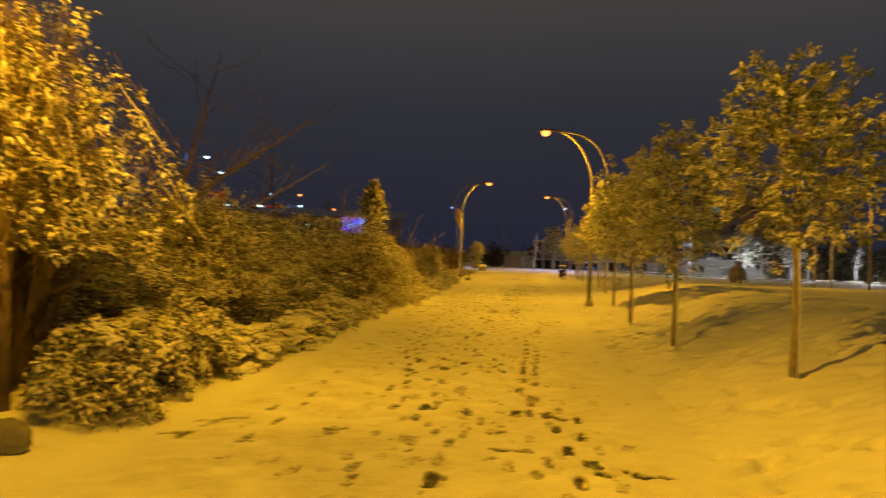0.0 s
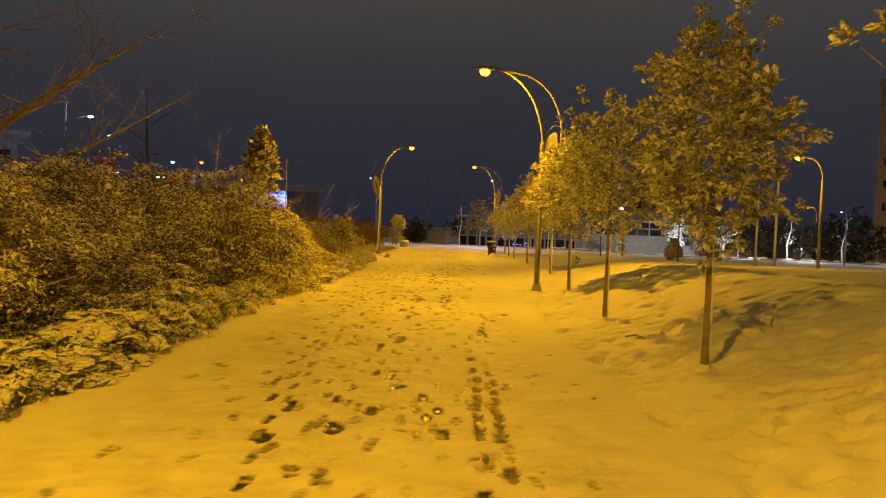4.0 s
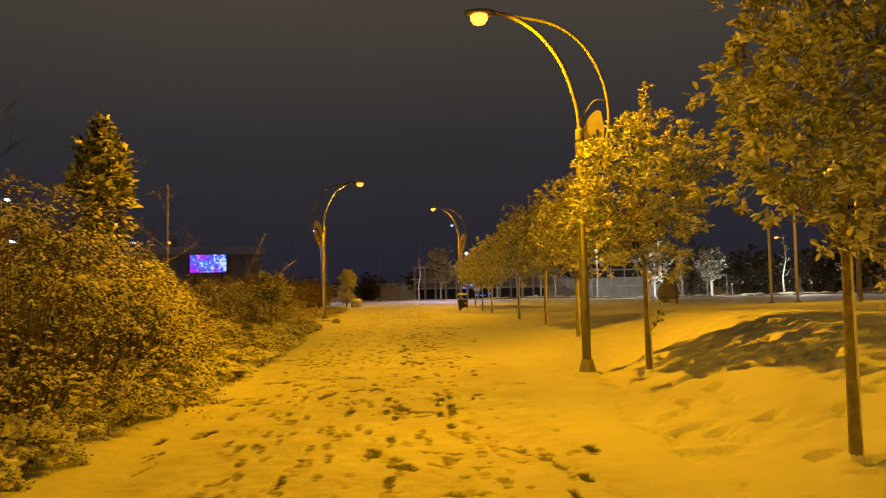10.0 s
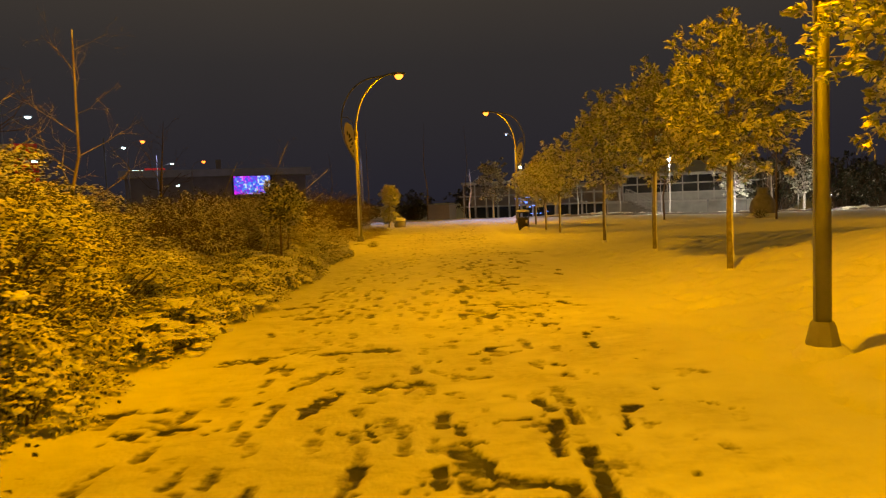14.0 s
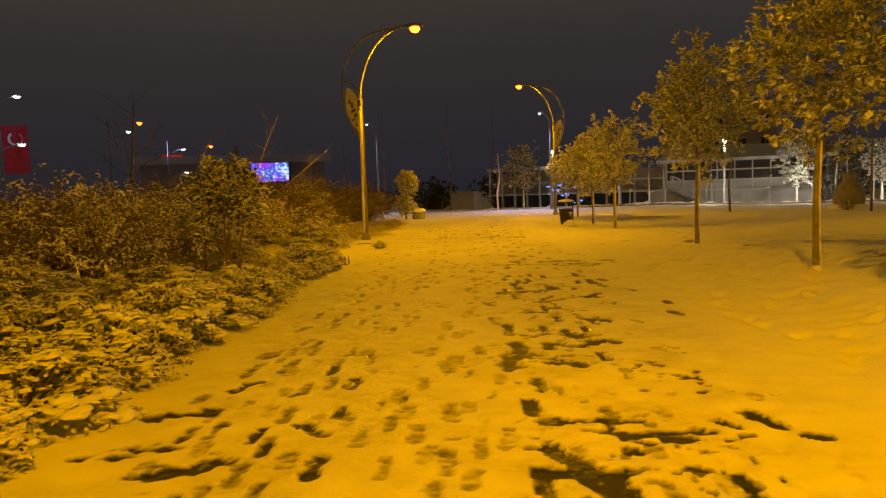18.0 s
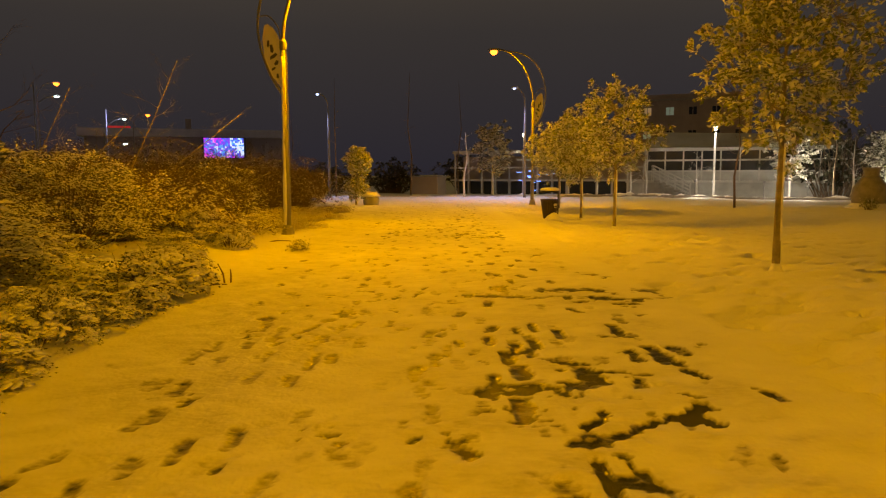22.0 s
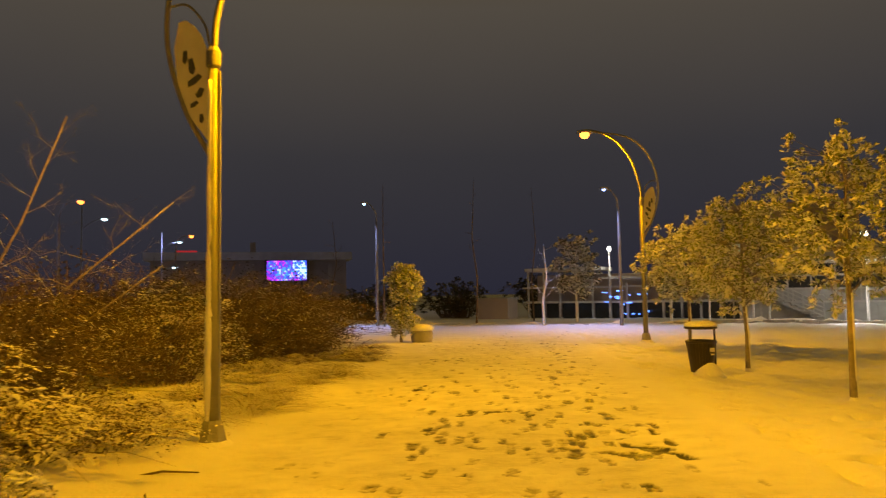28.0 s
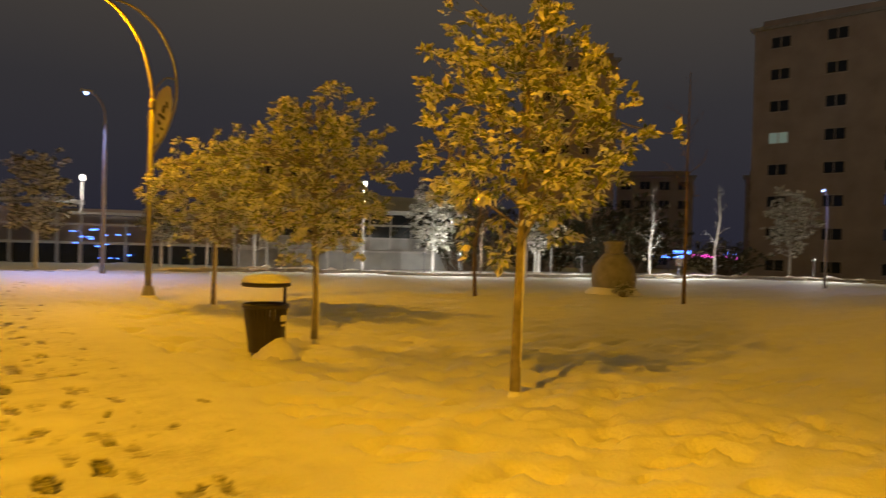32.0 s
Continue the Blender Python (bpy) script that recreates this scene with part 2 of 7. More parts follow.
M_TWIG = material("twig_bark", (0.17, 0.12, 0.075), 0.8, vary=0.4, scale=9.0, bump=0.5, bump_scale=60.0)
M_SAPLING = material("pale_twig_bark", (0.36, 0.29, 0.2), 0.8, vary=0.4, scale=9.0, bump=0.5, bump_scale=60.0, dust=0.5)
M_LIME = material("limewashed_bark", (0.7, 0.69, 0.66), 0.8, vary=0.3, scale=8.0, bump=0.5, bump_scale=40.0)
M_POLE = material("galvanised_steel", (0.22, 0.215, 0.205), 0.55, metal=0.1, vary=0.25, scale=5.0, bump=0.15, bump_scale=50.0)
M_POLE_GREY = material("grey_painted_steel", (0.3, 0.31, 0.33), 0.5, metal=0.3, vary=0.2, scale=5.0)
M_CONCRETE = material("concrete", (0.36, 0.35, 0.33), 0.85, vary=0.3, scale=4.0, bump=0.4, bump_scale=50.0)
M_WALL = material("grey_wall_panel", (0.42, 0.43, 0.42), 0.75, vary=0.25, scale=1.6, bump=0.2, bump_scale=20.0)
M_FRAME = material("white_painted_frame", (0.5, 0.5, 0.49), 0.5, vary=0.15, scale=4.0)
M_GLASS = material("dark_window_glass", (0.02, 0.025, 0.03), 0.08, vary=0.3, scale=2.0)
M_BIN = material("dark_brown_plastic", (0.03, 0.022, 0.018), 0.45, vary=0.3, scale=8.0, bump=0.2, bump_scale=60.0)
M_PANEL = material("pale_panel", (0.62, 0.6, 0.56), 0.55, vary=0.12, scale=5.0)
M_DARK = material("dark_print", (0.07, 0.075, 0.1), 0.5, vary=0.4, scale=12.0)
M_CLAY = material("rough_clay", (0.27, 0.26, 0.245), 0.9, vary=0.35, scale=5.0, bump=0.5, bump_scale=18.0)
M_STUCCO = material("brown_stucco", (0.4, 0.34, 0.29), 0.85, vary=0.25, scale=0.5, bump=0.2, bump_scale=8.0)
M_STUCCO_PALE = material("pale_stucco", (0.45, 0.4, 0.35), 0.85, vary=0.2, scale=0.5, bump=0.2, bump_scale=8.0)
M_ROOF = material("grey_roof_sheet", (0.5, 0.5, 0.52), 0.6, vary=0.2, scale=0.8)
M_RED = material("red_cloth", (0.55, 0.02, 0.02), 0.7, vary=0.25, scale=3.0)
M_WHITE = material("white_cloth", (0.8, 0.8, 0.8), 0.7, vary=0.05, scale=3.0)
M_SODIUM = glow("sodium_lens", (1.0, 0.21, 0.03), 4.5)
M_COLD = glow("cold_lens", (0.3, 0.46, 1.0), 6.0)
M_LANTERN = glow("lantern_globe", (1.0, 0.95, 0.85), 5.0)
M_STREET = glow("far_cold_lens", (0.6, 0.88, 1.0), 8.0)
M_BLUE = glow("blue_tube", (0.08, 0.22, 1.0), 4.0)
M_PINK = glow("pink_tube", (1.0, 0.08, 0.6), 4.0)
M_RED_SIGN = glow("red_sign", (1.0, 0.05, 0.06), 0.22)
M_LIT = glow("lit_window", (1.0, 0.75, 0.45), 0.12)
M_LIT_COLD = glow("lit_window_cold", (0.6, 0.85, 0.8), 0.08)


# ---- helpers for meshes ----
class Geo:
    """Gathers vertices and faces of one mesh."""

    def __init__(self):
        self.v, self.f = [], []

    def add(self, verts, faces):
        n = len(self.v)
        self.v += [tuple(p) for p in verts]
        self.f += [tuple(i + n for i in face) for face in faces]
        return self

    def tube(self, points, radii, sides=8, caps=True):
        pts = [Vector(p) for p in points]
        if not isinstance(radii, (list, tuple)):
            radii = [radii] * len(pts)
        verts, faces, ref = [], [], None
        for i, p in enumerate(pts):
            along = (pts[min(i + 1, len(pts) - 1)] - pts[max(i - 1, 0)]).normalized()
            if ref is None:
                ref = along.orthogonal().normalized()
            ref = (ref - along * ref.dot(along)).normalized()
            side = along.cross(ref)
            for k in range(sides):
                a = 2 * math.pi * k / sides
                verts.append(p + (ref * math.cos(a) + side * math.sin(a)) * radii[i])
        for i in range(len(pts) - 1):
            for k in range(sides):
                a, b = i * sides + k, i * sides + (k + 1) % sides
                faces.append((a, b, b + sides, a + sides))
        if caps:
            faces.append(tuple(range(sides))[::-1])
            faces.append(tuple((len(pts) - 1) * sides + k for k in range(sides)))
        return self.add(verts, faces)

    def box(self, cx, cy, cz, sx, sy, sz, turn=0.0, bevel=0.0):
        """A box on its centre, its upright edges cut off by bevel."""
        x, y, z, b = sx / 2, sy / 2, sz / 2, min(bevel, sx / 3, sy / 3)
        ring = [(-x + b, -y), (x - b, -y), (x, -y + b), (x, y - b), (x - b, y), (-x + b, y), (-x, y - b), (-x, -y + b)] if b else [(-x, -y), (x, -y), (x, y), (-x, y)]
        c, s = math.cos(turn), math.sin(turn)
        n = len(ring)
        verts = [(cx + c * px - s * py, cy + s * px + c * py, cz + h) for h in (-z, z) for px, py in ring]
        faces = [(k, (k + 1) % n, n + (k + 1) % n, n + k) for k in range(n)] + [tuple(range(n))[::-1], tuple(range(n, 2 * n))]
        return self.add(verts, faces)

    def lathe(self, profile, sides=16, at=(0, 0, 0)):
        verts = [(at[0] + r * math.cos(2 * math.pi * k / sides), at[1] + r * math.sin(2 * math.pi * k / sides), at[2] + z) for r, z in profile for k in range(sides)]
        faces = [(i * sides + k, i * sides + (k + 1) % sides, (i + 1) * sides + (k + 1) % sides, (i + 1) * sides + k) for i in range(len(profile) - 1) for k in range(sides)]
        faces += [tuple(range(sides))[::-1], tuple((len(profile) - 1) * sides + k for k in range(sides))]
        return self.add(verts, faces)

    def mesh(self, name, mat, smooth=False):
        me = bpy.data.meshes.new(name)
        me.from_pydata(self.v, [], self.f)
        me.materials.append(mat)
        if smooth:
            me.shade_smooth()
        return me


def arrays(name, v, f, mat, smooth=False):
    """A mesh from arrays of vertices and of faces with one number of corners."""
    me = bpy.data.meshes.new(name)
    n, k = f.shape
    me.vertices.add(len(v))
    me.vertices.foreach_set("co", np.ascontiguousarray(v, dtype=np.float32).ravel())
    me.loops.add(n * k)
    me.loops.foreach_set("vertex_index", np.ascontiguousarray(f, dtype=np.int32).ravel())
    me.polygons.add(n)
    me.polygons.foreach_set("loop_start", np.arange(0, n * k, k, dtype=np.int32))
    me.update(calc_edges=True)
    me.validate()
    me.materials.append(mat)
    if smooth:
        me.shade_smooth()
    return me


def part(name, geo, mat, parent, label="", smooth=False):
    me = geo.mesh(name, mat, smooth) if isinstance(geo, Geo) else geo
    ob = new(name, me)
    ob.parent = parent
    if label:
        ob["label"] = label
    return ob


def thing(name, label, category, m, group="", kind=""):
    ob = tagged(new(name), label, category, group, kind)
    ob.empty_display_size = 0.2
    ob.matrix_basis = m
    return ob


def solid(name, geo, mat, label, category="", kind="", group="", m=None, smooth=False):
    ob = tagged(new(name, geo.mesh(name, mat, smooth) if isinstance(geo, Geo) else geo), label, category, group, kind)
    if m is not None:
        ob.matrix_basis = m
    return ob


def sized(m, sx, sy, sz):
    return m @ Matrix.Diagonal((sx, sy, sz, 1))


# ---- ground ----
PROFILE_Y = (-60, -8, 0, 6.5, 15, 22, 36, 51, 62, 75, 120, 300)
PROFILE_Z = (0.1, 0.1, 0.09, -0.03, -0.06, -0.03, 0.0, 0.0, 0.0, -0.32, -0.9, -1.6)
RISE_Y = (-60, 1, 6, 10, 16, 21, 25, 30, 36, 41, 45, 52, 300)
RISE_Z = (0.4, 0.4, 0.33, 0.26, 0.25, 0.22, 0.19, 0.09, -0.02, -0.15, -0.2, -0.03, 0.0)


# bank of the lawn that rises away from the row of trees
BANK_Y = (-60, -20, -5, 17, 22, 27, 33, 300)
BANK_Z = (0.6, 0.8, 1.0, 1.0, 0.72, 0.36, 0.0, 0.0)


def eased(y, ys, zs):
    """The profile, with its corners rounded off."""
    return sum(np.interp(np.asarray(y, float) + d, ys, zs) for d in (-2.4, -1.2, 0.0, 1.2, 2.4)) / 5


def step(a, b, v):
    s = np.clip((np.asarray(v, float) - a) / (b - a), 0, 1)
    return s * s * (3 - 2 * s)


def base(x, y):
    """Height of the made ground under the snow."""
    x, y = np.asarray(x, float), np.asarray(y, float)
    z = eased(y, PROFILE_Y, PROFILE_Z) + eased(y, RISE_Y, RISE_Z) * step(2.4, 4.6, x)
    z = z + 0.74 * eased(y, BANK_Y, BANK_Z) * step(3.6, 7.2, x) * (1 - 0.8 * step(7.8, 14, x))
    z = z + 0.25 * step(8, 20, x) * step(50, 30, y) - 0.25 * step(10, 22, x) * step(50, 62, y) - 1.0 * step(30, 90, x)
    return z + 0.18 * step(-3.0, -5.0, x) * step(48, 40, y) - 0.8 * step(-14, -40, x)


def lattice(x, y, size, seed):
    """Smooth noise from -1 to 1, with bumps of about that size."""
    table = np.random.RandomState(seed).uniform(-1, 1, (256, 256))
    u, v = x / size, y / size
    i, j = np.floor(u).astype(int), np.floor(v).astype(int)
    a, b = u - i, v - j
    a, b = a * a * (3 - 2 * a), b * b * (3 - 2 * b)
    g = lambda p, q: table[p % 256, q % 256]
    return (g(i, j) * (1 - a) + g(i + 1, j) * a) * (1 - b) + (g(i, j + 1) * (1 - a) + g(i + 1, j + 1) * a) * b


def ground(x, y):
    """Height of the snow, smoothed, for things to stand on."""
    return float(base(x, y)) + 0.018


def cells(*runs):
    out = [np.arange(a, b, s) for a, b, s in runs]
    return np.concatenate(out + [np.array([runs[-1][1]])])


GX = cells((-900, -100, 100), (-100, -20, 8), (-20, -6, 1.0), (-6, -3.0, 0.2), (-3.0, 2.4, 0.025), (2.4, 6.6, 0.075), (6.6, 14, 0.2), (14, 40, 1.3), (40, 120, 8), (120, 900, 60))
GY = cells((-600, -60, 60), (-60, -12, 4), (-12, -5, 0.12), (-5, 40, 0.029), (40, 50, 0.06), (50, 70, 0.25), (70, 130, 3), (130, 1000, 60))
XX, YY = np.meshgrid(GX, GY, indexing="ij")
PRINT = np.zeros_like(XX)
RIM = np.zeros_like(XX)
DENT = np.zeros_like(XX)
rng = np.random.RandomState(7)


def press(cx, cy, turn, length, width, depth, ragged=0.45, dent=False):
    """Press one print of a sole, or a scuffed patch, into the snow."""
    r = max(length, width) * 0.8
    i0, i1 = np.searchsorted(GX, (cx - r, cx + r))
    j0, j1 = np.searchsorted(GY, (cy - r, cy + r))
    if i1 - i0 < 2 or j1 - j0 < 2:
        return
    x, y = XX[i0:i1, j0:j1] - cx, YY[i0:i1, j0:j1] - cy
    c, s = math.cos(turn), math.sin(turn)
    u, v = (c * x + s * y) / (length / 2), (-s * x + c * y) / (width / 2)
    v = v * (1.0 + 0.22 * np.exp(-((u + 0.25) / 0.25) ** 2))
    e = np.abs(u) ** 3 + v ** 2 + ragged * lattice(XX[i0:i1, j0:j1], YY[i0:i1, j0:j1], 0.07, 5)
    if dent:
        DENT[i0:i1, j0:j1] = np.maximum(DENT[i0:i1, j0:j1], depth * step(1.5, 0.3, e))
        return
    depth = depth * (1 - 0.3 * np.exp(-((u + 0.22) / 0.12) ** 2)) * (1 + 0.3 * lattice(XX[i0:i1, j0:j1], YY[i0:i1, j0:j1], 0.045, 9))
    PRINT[i0:i1, j0:j1] = np.maximum(PRINT[i0:i1, j0:j1], depth * step(1.12, 0.82, e))
    RIM[i0:i1, j0:j1] = np.maximum(RIM[i0:i1, j0:j1], 0.004 * step(1.6, 1.1, e))


def walked(points, depth, stride=0.62, stagger=0.11, chance=1.0):
    """A line of steps along a polyline."""
    pts = [Vector((*p, 0)) for p in points]
    foot, spare = 1, 0.0
    for a, b in zip(pts, pts[1:]):
        d = b - a
        along, n = d.normalized(), int((d.length + spare) / stride)
        turn = math.atan2(along.y, along.x)
        for k in range(n):
            p = a + along * (k * stride + rng.uniform(-0.06, 0.06)) + Vector((-along.y, along.x, 0)) * foot * (stagger + rng.uniform(-0.03, 0.03))
            foot = -foot
            if rng.rand() < chance:
                press(p.x, p.y, turn + rng.uniform(-0.2, 0.2), rng.uniform(0.25, 0.31), rng.uniform(0.095, 0.13), depth * rng.uniform(0.75, 1.15))


DEEP, SHALLOW = 0.024, 0.011
# dents of older steps in the lawn
for _ in range(1700):
    px, py = 2.6 + 6.5 * rng.uniform(0, 1) ** 1.5, rng.uniform(-6, 55)
    press(px, py, rng.uniform(0, 3.1), rng.uniform(0.25, 0.5), rng.uniform(0.14, 0.26), rng.uniform(0.015, 0.05), 0.6, True)
walked([(1.7, -3.5), (1.45, 0.2), (0.8, 4.5), (1.25, 8), (0.75, 14), (0.95, 18.5), (0.85, 26), (1.4, 34), (1.2, 48), (3.0, 58)], DEEP * 0.6, 0.5, 0.09, 0.7)
walked([(1.2, -4), (1.0, 1.5), (0.55, 8), (0.7, 13), (0.55, 20), (0.75, 30), (0.6, 40), (1.5, 52)], DEEP * 0.65, 0.55, 0.12, 0.7)
walked([(0.15, -4), (-0.1, 3), (0.1, 9), (-0.15, 16), (0.0, 24), (0.2, 33), (-0.2, 46), (0.5, 56)], DEEP * 0.6, 0.6, 0.12, 0.85)
walked([(-0.4, -2), (-0.75, 6), (-0.6, 12), (-1.1, 20), (-0.7, 30), (-0.9, 42), (-0.6, 54)], SHALLOW * 1.5, 0.6, 0.1, 0.8)
walked([(-2.4, -1.4), (-1.0, -0.9), (0.6, -0.4), (1.9, 0.2)], DEEP * 0.7, 0.5, 0.12, 0.8)
walked([(-1.3, 3), (-1.5, 11), (-1.7, 17), (-1.5, 26), (-1.2, 36)], SHALLOW * 1.35, 0.64, 0.1, 0.8)
walked([(-1.9, 8), (-1.2, 14), (-2.1, 20), (-1.6, 27), (-1.9, 33)], SHALLOW * 1.6, 0.6, 0.12, 0.7)
walked([(2.2, 24), (1.4, 29), (1.1, 36), (0.9, 44), (2.2, 50)], DEEP, 0.55, 0.12, 0.8)
walked([(0.3, 27), (0.9, 33), (0.5, 38), (1.6, 46)], DEEP, 0.55, 0.13, 0.8)
walked([(2.8, 1), (3.3, 5), (4.8, 9), (6, 12)], SHALLOW * 1.2, 0.62, 0.12, 0.9)
walked([(2.9, 21), (3.8, 23), (5.5, 24.5), (8, 25)], SHALLOW * 1.2, 0.62, 0.12, 0.9)
for _ in range(560):
    px, py = rng.uniform(-2.3, 2.0), rng.uniform(-3, 50)
    press(px, py, math.pi / 2 + rng.normal(0, 0.35), rng.uniform(0.2, 0.32), rng.uniform(0.08, 0.13), rng.choice([SHALLOW * 0.7, SHALLOW * 0.9, SHALLOW * 1.2]))
for _ in range(700):
    py = rng.uniform(-3, 50)
    px = rng.normal(0.35 + 0.4 * math.sin(py * 0.35), 0.75)
    press(px, py, rng.normal(1.3, 0.5), rng.uniform(0.07, 0.2), rng.uniform(0.04, 0.09), DEEP * rng.uniform(0.3, 0.8), 1.2)


def scuff(x0, y0, x1, y1, width, depth, ragged):
    """A ragged stroke worn into the snow from one point to another."""
    cx, cy, r = (x0 + x1) / 2, (y0 + y1) / 2, math.hypot(x1 - x0, y1 - y0) / 2 + width
    i0, i1 = np.searchsorted(GX, (cx - r, cx + r))
    j0, j1 = np.searchsorted(GY, (cy - r, cy + r))
    x, y = XX[i0:i1, j0:j1], YY[i0:i1, j0:j1]
    dx, dy = x1 - x0, y1 - y0
    f = np.clip(((x - x0) * dx + (y - y0) * dy) / max(1e-6, dx * dx + dy * dy), 0, 1)
    e = np.hypot(x - x0 - f * dx, y - y0 - f * dy) / (width / 2)
    e = e + ragged * (0.7 * lattice(x, y, 0.11, 5) + 1.0 * lattice(x * 0.4, y + 0.2 * x, 0.055, 21) + 0.3 * lattice(x, y, 0.04, 22))
    floor = depth * (1 + 0.35 * lattice(x, y, 0.05, 9))
    PRINT[i0:i1, j0:j1] = np.maximum(PRINT[i0:i1, j0:j1], floor * step(1.45, 0.55, e))
    RIM[i0:i1, j0:j1] = np.maximum(RIM[i0:i1, j0:j1], 0.005 * step(1.9, 1.2, e))


# worn through to the asphalt, and trodden grey: from x, y to x, y, and the width
BARE_A = [(0.15, -2.27, 0.15, -2.02, 0.13), (1.36, -2.09, 1.36, -1.84, 0.11), (1.76, -1.66, 2.12, -1.70, 0.14), (1.48, -1.41, 1.64, -1.86, 0.12), (1.31, -1.17, 1.31, -0.92, 0.11), (0.65, -1.15, 0.91, -1.18, 0.13), (1.48, -0.64, 1.48, -0.39, 0.09), (1.24, -0.41, 1.24, -0.16, 0.09), (1.50, 0.07, 1.50, 0.32, 0.09), (1.15, 0.22, 1.15, 0.47, 0.09), (0.81, 0.23, 0.81, 0.48, 0.11), (0.23, 0.25, 0.23, 0.50, 0.09), (0.97, 0.32, 0.97, 0.57, 0.09), (-0.25, 0.34, -0.25, 0.59, 0.13), (0.66, 0.37, 0.52, 0.43, 0.11), (1.16, 0.49, 1.30, 0.18, 0.16), (0.99, 0.82, 0.99, 1.07, 0.09), (1.05, 1.10, 1.05, 1.35, 0.09), (0.99, 1.20, 0.99, 1.45, 0.09)]
BARE_B = [(0.84, 1.68, 0.84, 1.93, 0.09), (0.85, 1.74, 0.85, 1.99, 0.09), (1.07, 2.21, 1.07, 2.46, 0.09), (0.93, 2.51, 0.93, 2.76, 0.09), (-0.82, 2.87, -0.82, 3.12, 0.09), (0.58, 3.15, 0.58, 3.40, 0.12), (0.90, 3.15, 0.90, 3.40, 0.09), (1.08, 3.16, 1.08, 3.41, 0.09), (-0.34, 3.25, -0.34, 3.50, 0.16), (0.23, 3.34, 0.08, 3.34, 0.11), (-0.93, 3.42, -0.93, 3.67, 0.09), (0.91, 3.46, 0.91, 3.71, 0.09), (1.09, 3.49, 1.09, 3.74, 0.09), (0.44, 3.65, 0.44, 3.90, 0.09), (0.92, 3.78, 0.92, 4.03, 0.09), (1.11, 3.80, 1.11, 4.05, 0.09), (-0.09, 3.85, -0.09, 4.10, 0.11), (0.54, 3.94, 0.54, 4.19, 0.09), (-0.86, 3.97, -0.86, 4.22, 0.09)]
BARE_C = [(1.09, 4.08, 1.09, 4.33, 0.09), (0.92, 4.21, 0.92, 4.46, 0.09), (-1.10, 4.25, -1.10, 4.50, 0.09), (-0.47, 4.29, -0.47, 4.54, 0.09), (1.14, 4.45, 1.14, 4.70, 0.09), (0.38, 4.47, 0.38, 4.72, 0.09), (0.95, 4.55, 0.95, 4.80, 0.09), (1.14, 4.85, 1.14, 5.10, 0.09), (0.96, 4.98, 0.96, 5.23, 0.09), (0.14, 5.09, 0.01, 4.81, 0.11), (1.17, 5.31, 1.17, 5.56, 0.09), (-0.02, 5.42, -0.02, 5.67, 0.09), (0.99, 5.47, 0.99, 5.72, 0.09), (-0.20, 5.64, -0.20, 5.89, 0.09), (1.15, 5.86, 1.15, 6.11, 0.09), (0.98, 6.05, 0.98, 6.30, 0.09), (0.96, 6.78, 0.96, 7.03, 0.09), (0.96, 7.52, 0.96, 7.77, 0.09), (-0.33, 7.61, -0.33, 7.86, 0.10)]
BARE_D = [(0.75, 7.81, 0.75, 8.06, 0.09), (-0.10, 8.11, -0.06, 8.63, 0.14), (1.06, 8.68, 1.06, 8.93, 0.09), (-0.27, 8.71, -0.14, 8.99, 0.13), (1.31, 8.90, 1.31, 9.15, 0.09), (1.21, 9.09, 1.21, 9.34, 0.09), (1.29, 9.26, 1.29, 9.51, 0.09), (1.27, 9.53, 1.27, 9.78, 0.09), (0.26, 9.71, 0.02, 9.38, 0.11), (1.30, 9.91, 1.30, 10.16, 0.09), (0.14, 9.92, 0.14, 10.17, 0.09), (1.35, 10.54, 1.35, 10.79, 0.09), (0.31, 10.80, 0.85, 10.73, 0.10), (1.56, 10.99, 1.56, 11.24, 0.09), (-0.09, 11.10, -0.09, 11.35, 0.09), (-1.01, 11.28, -1.01, 11.53, 0.09), (-0.02, 11.74, -0.02, 11.99, 0.14), (0.01, 11.80, 0.10, 11.60, 0.13), (1.89, 11.96, 1.89, 12.21, 0.09)]
BARE_E = [(1.29, 12.03, 1.46, 11.39, 0.10), (-0.25, 12.10, -0.25, 12.35, 0.13), (1.22, 12.13, 1.41, 11.90, 0.10), (-0.27, 12.16, -0.27, 12.41, 0.09), (0.20, 12.24, 0.66, 12.04, 0.06), (-2.50, 12.48, -2.39, 12.71, 0.04), (-0.07, 12.69, -0.07, 12.94, 0.11), (-0.07, 12.72, -0.07, 12.97, 0.09), (0.95, 12.78, 1.06, 12.45, 0.09), (-2.57, 13.04, -2.57, 13.29, 0.09), (0.62, 13.31, 0.62, 13.56, 0.09), (-2.15, 13.38, -2.11, 13.62, 0.10), (-0.02, 13.89, -0.02, 14.14, 0.09), (0.54, 13.98, 0.54, 14.23, 0.09), (0.71, 14.12, 0.71, 14.37, 0.10), (0.71, 14.24, 0.71, 14.49, 0.09), (0.16, 14.31, 0.53, 14.26, 0.12), (-0.13, 14.33, -0.13, 14.58, 0.09), (-0.60, 14.36, -0.60, 14.61, 0.12)]
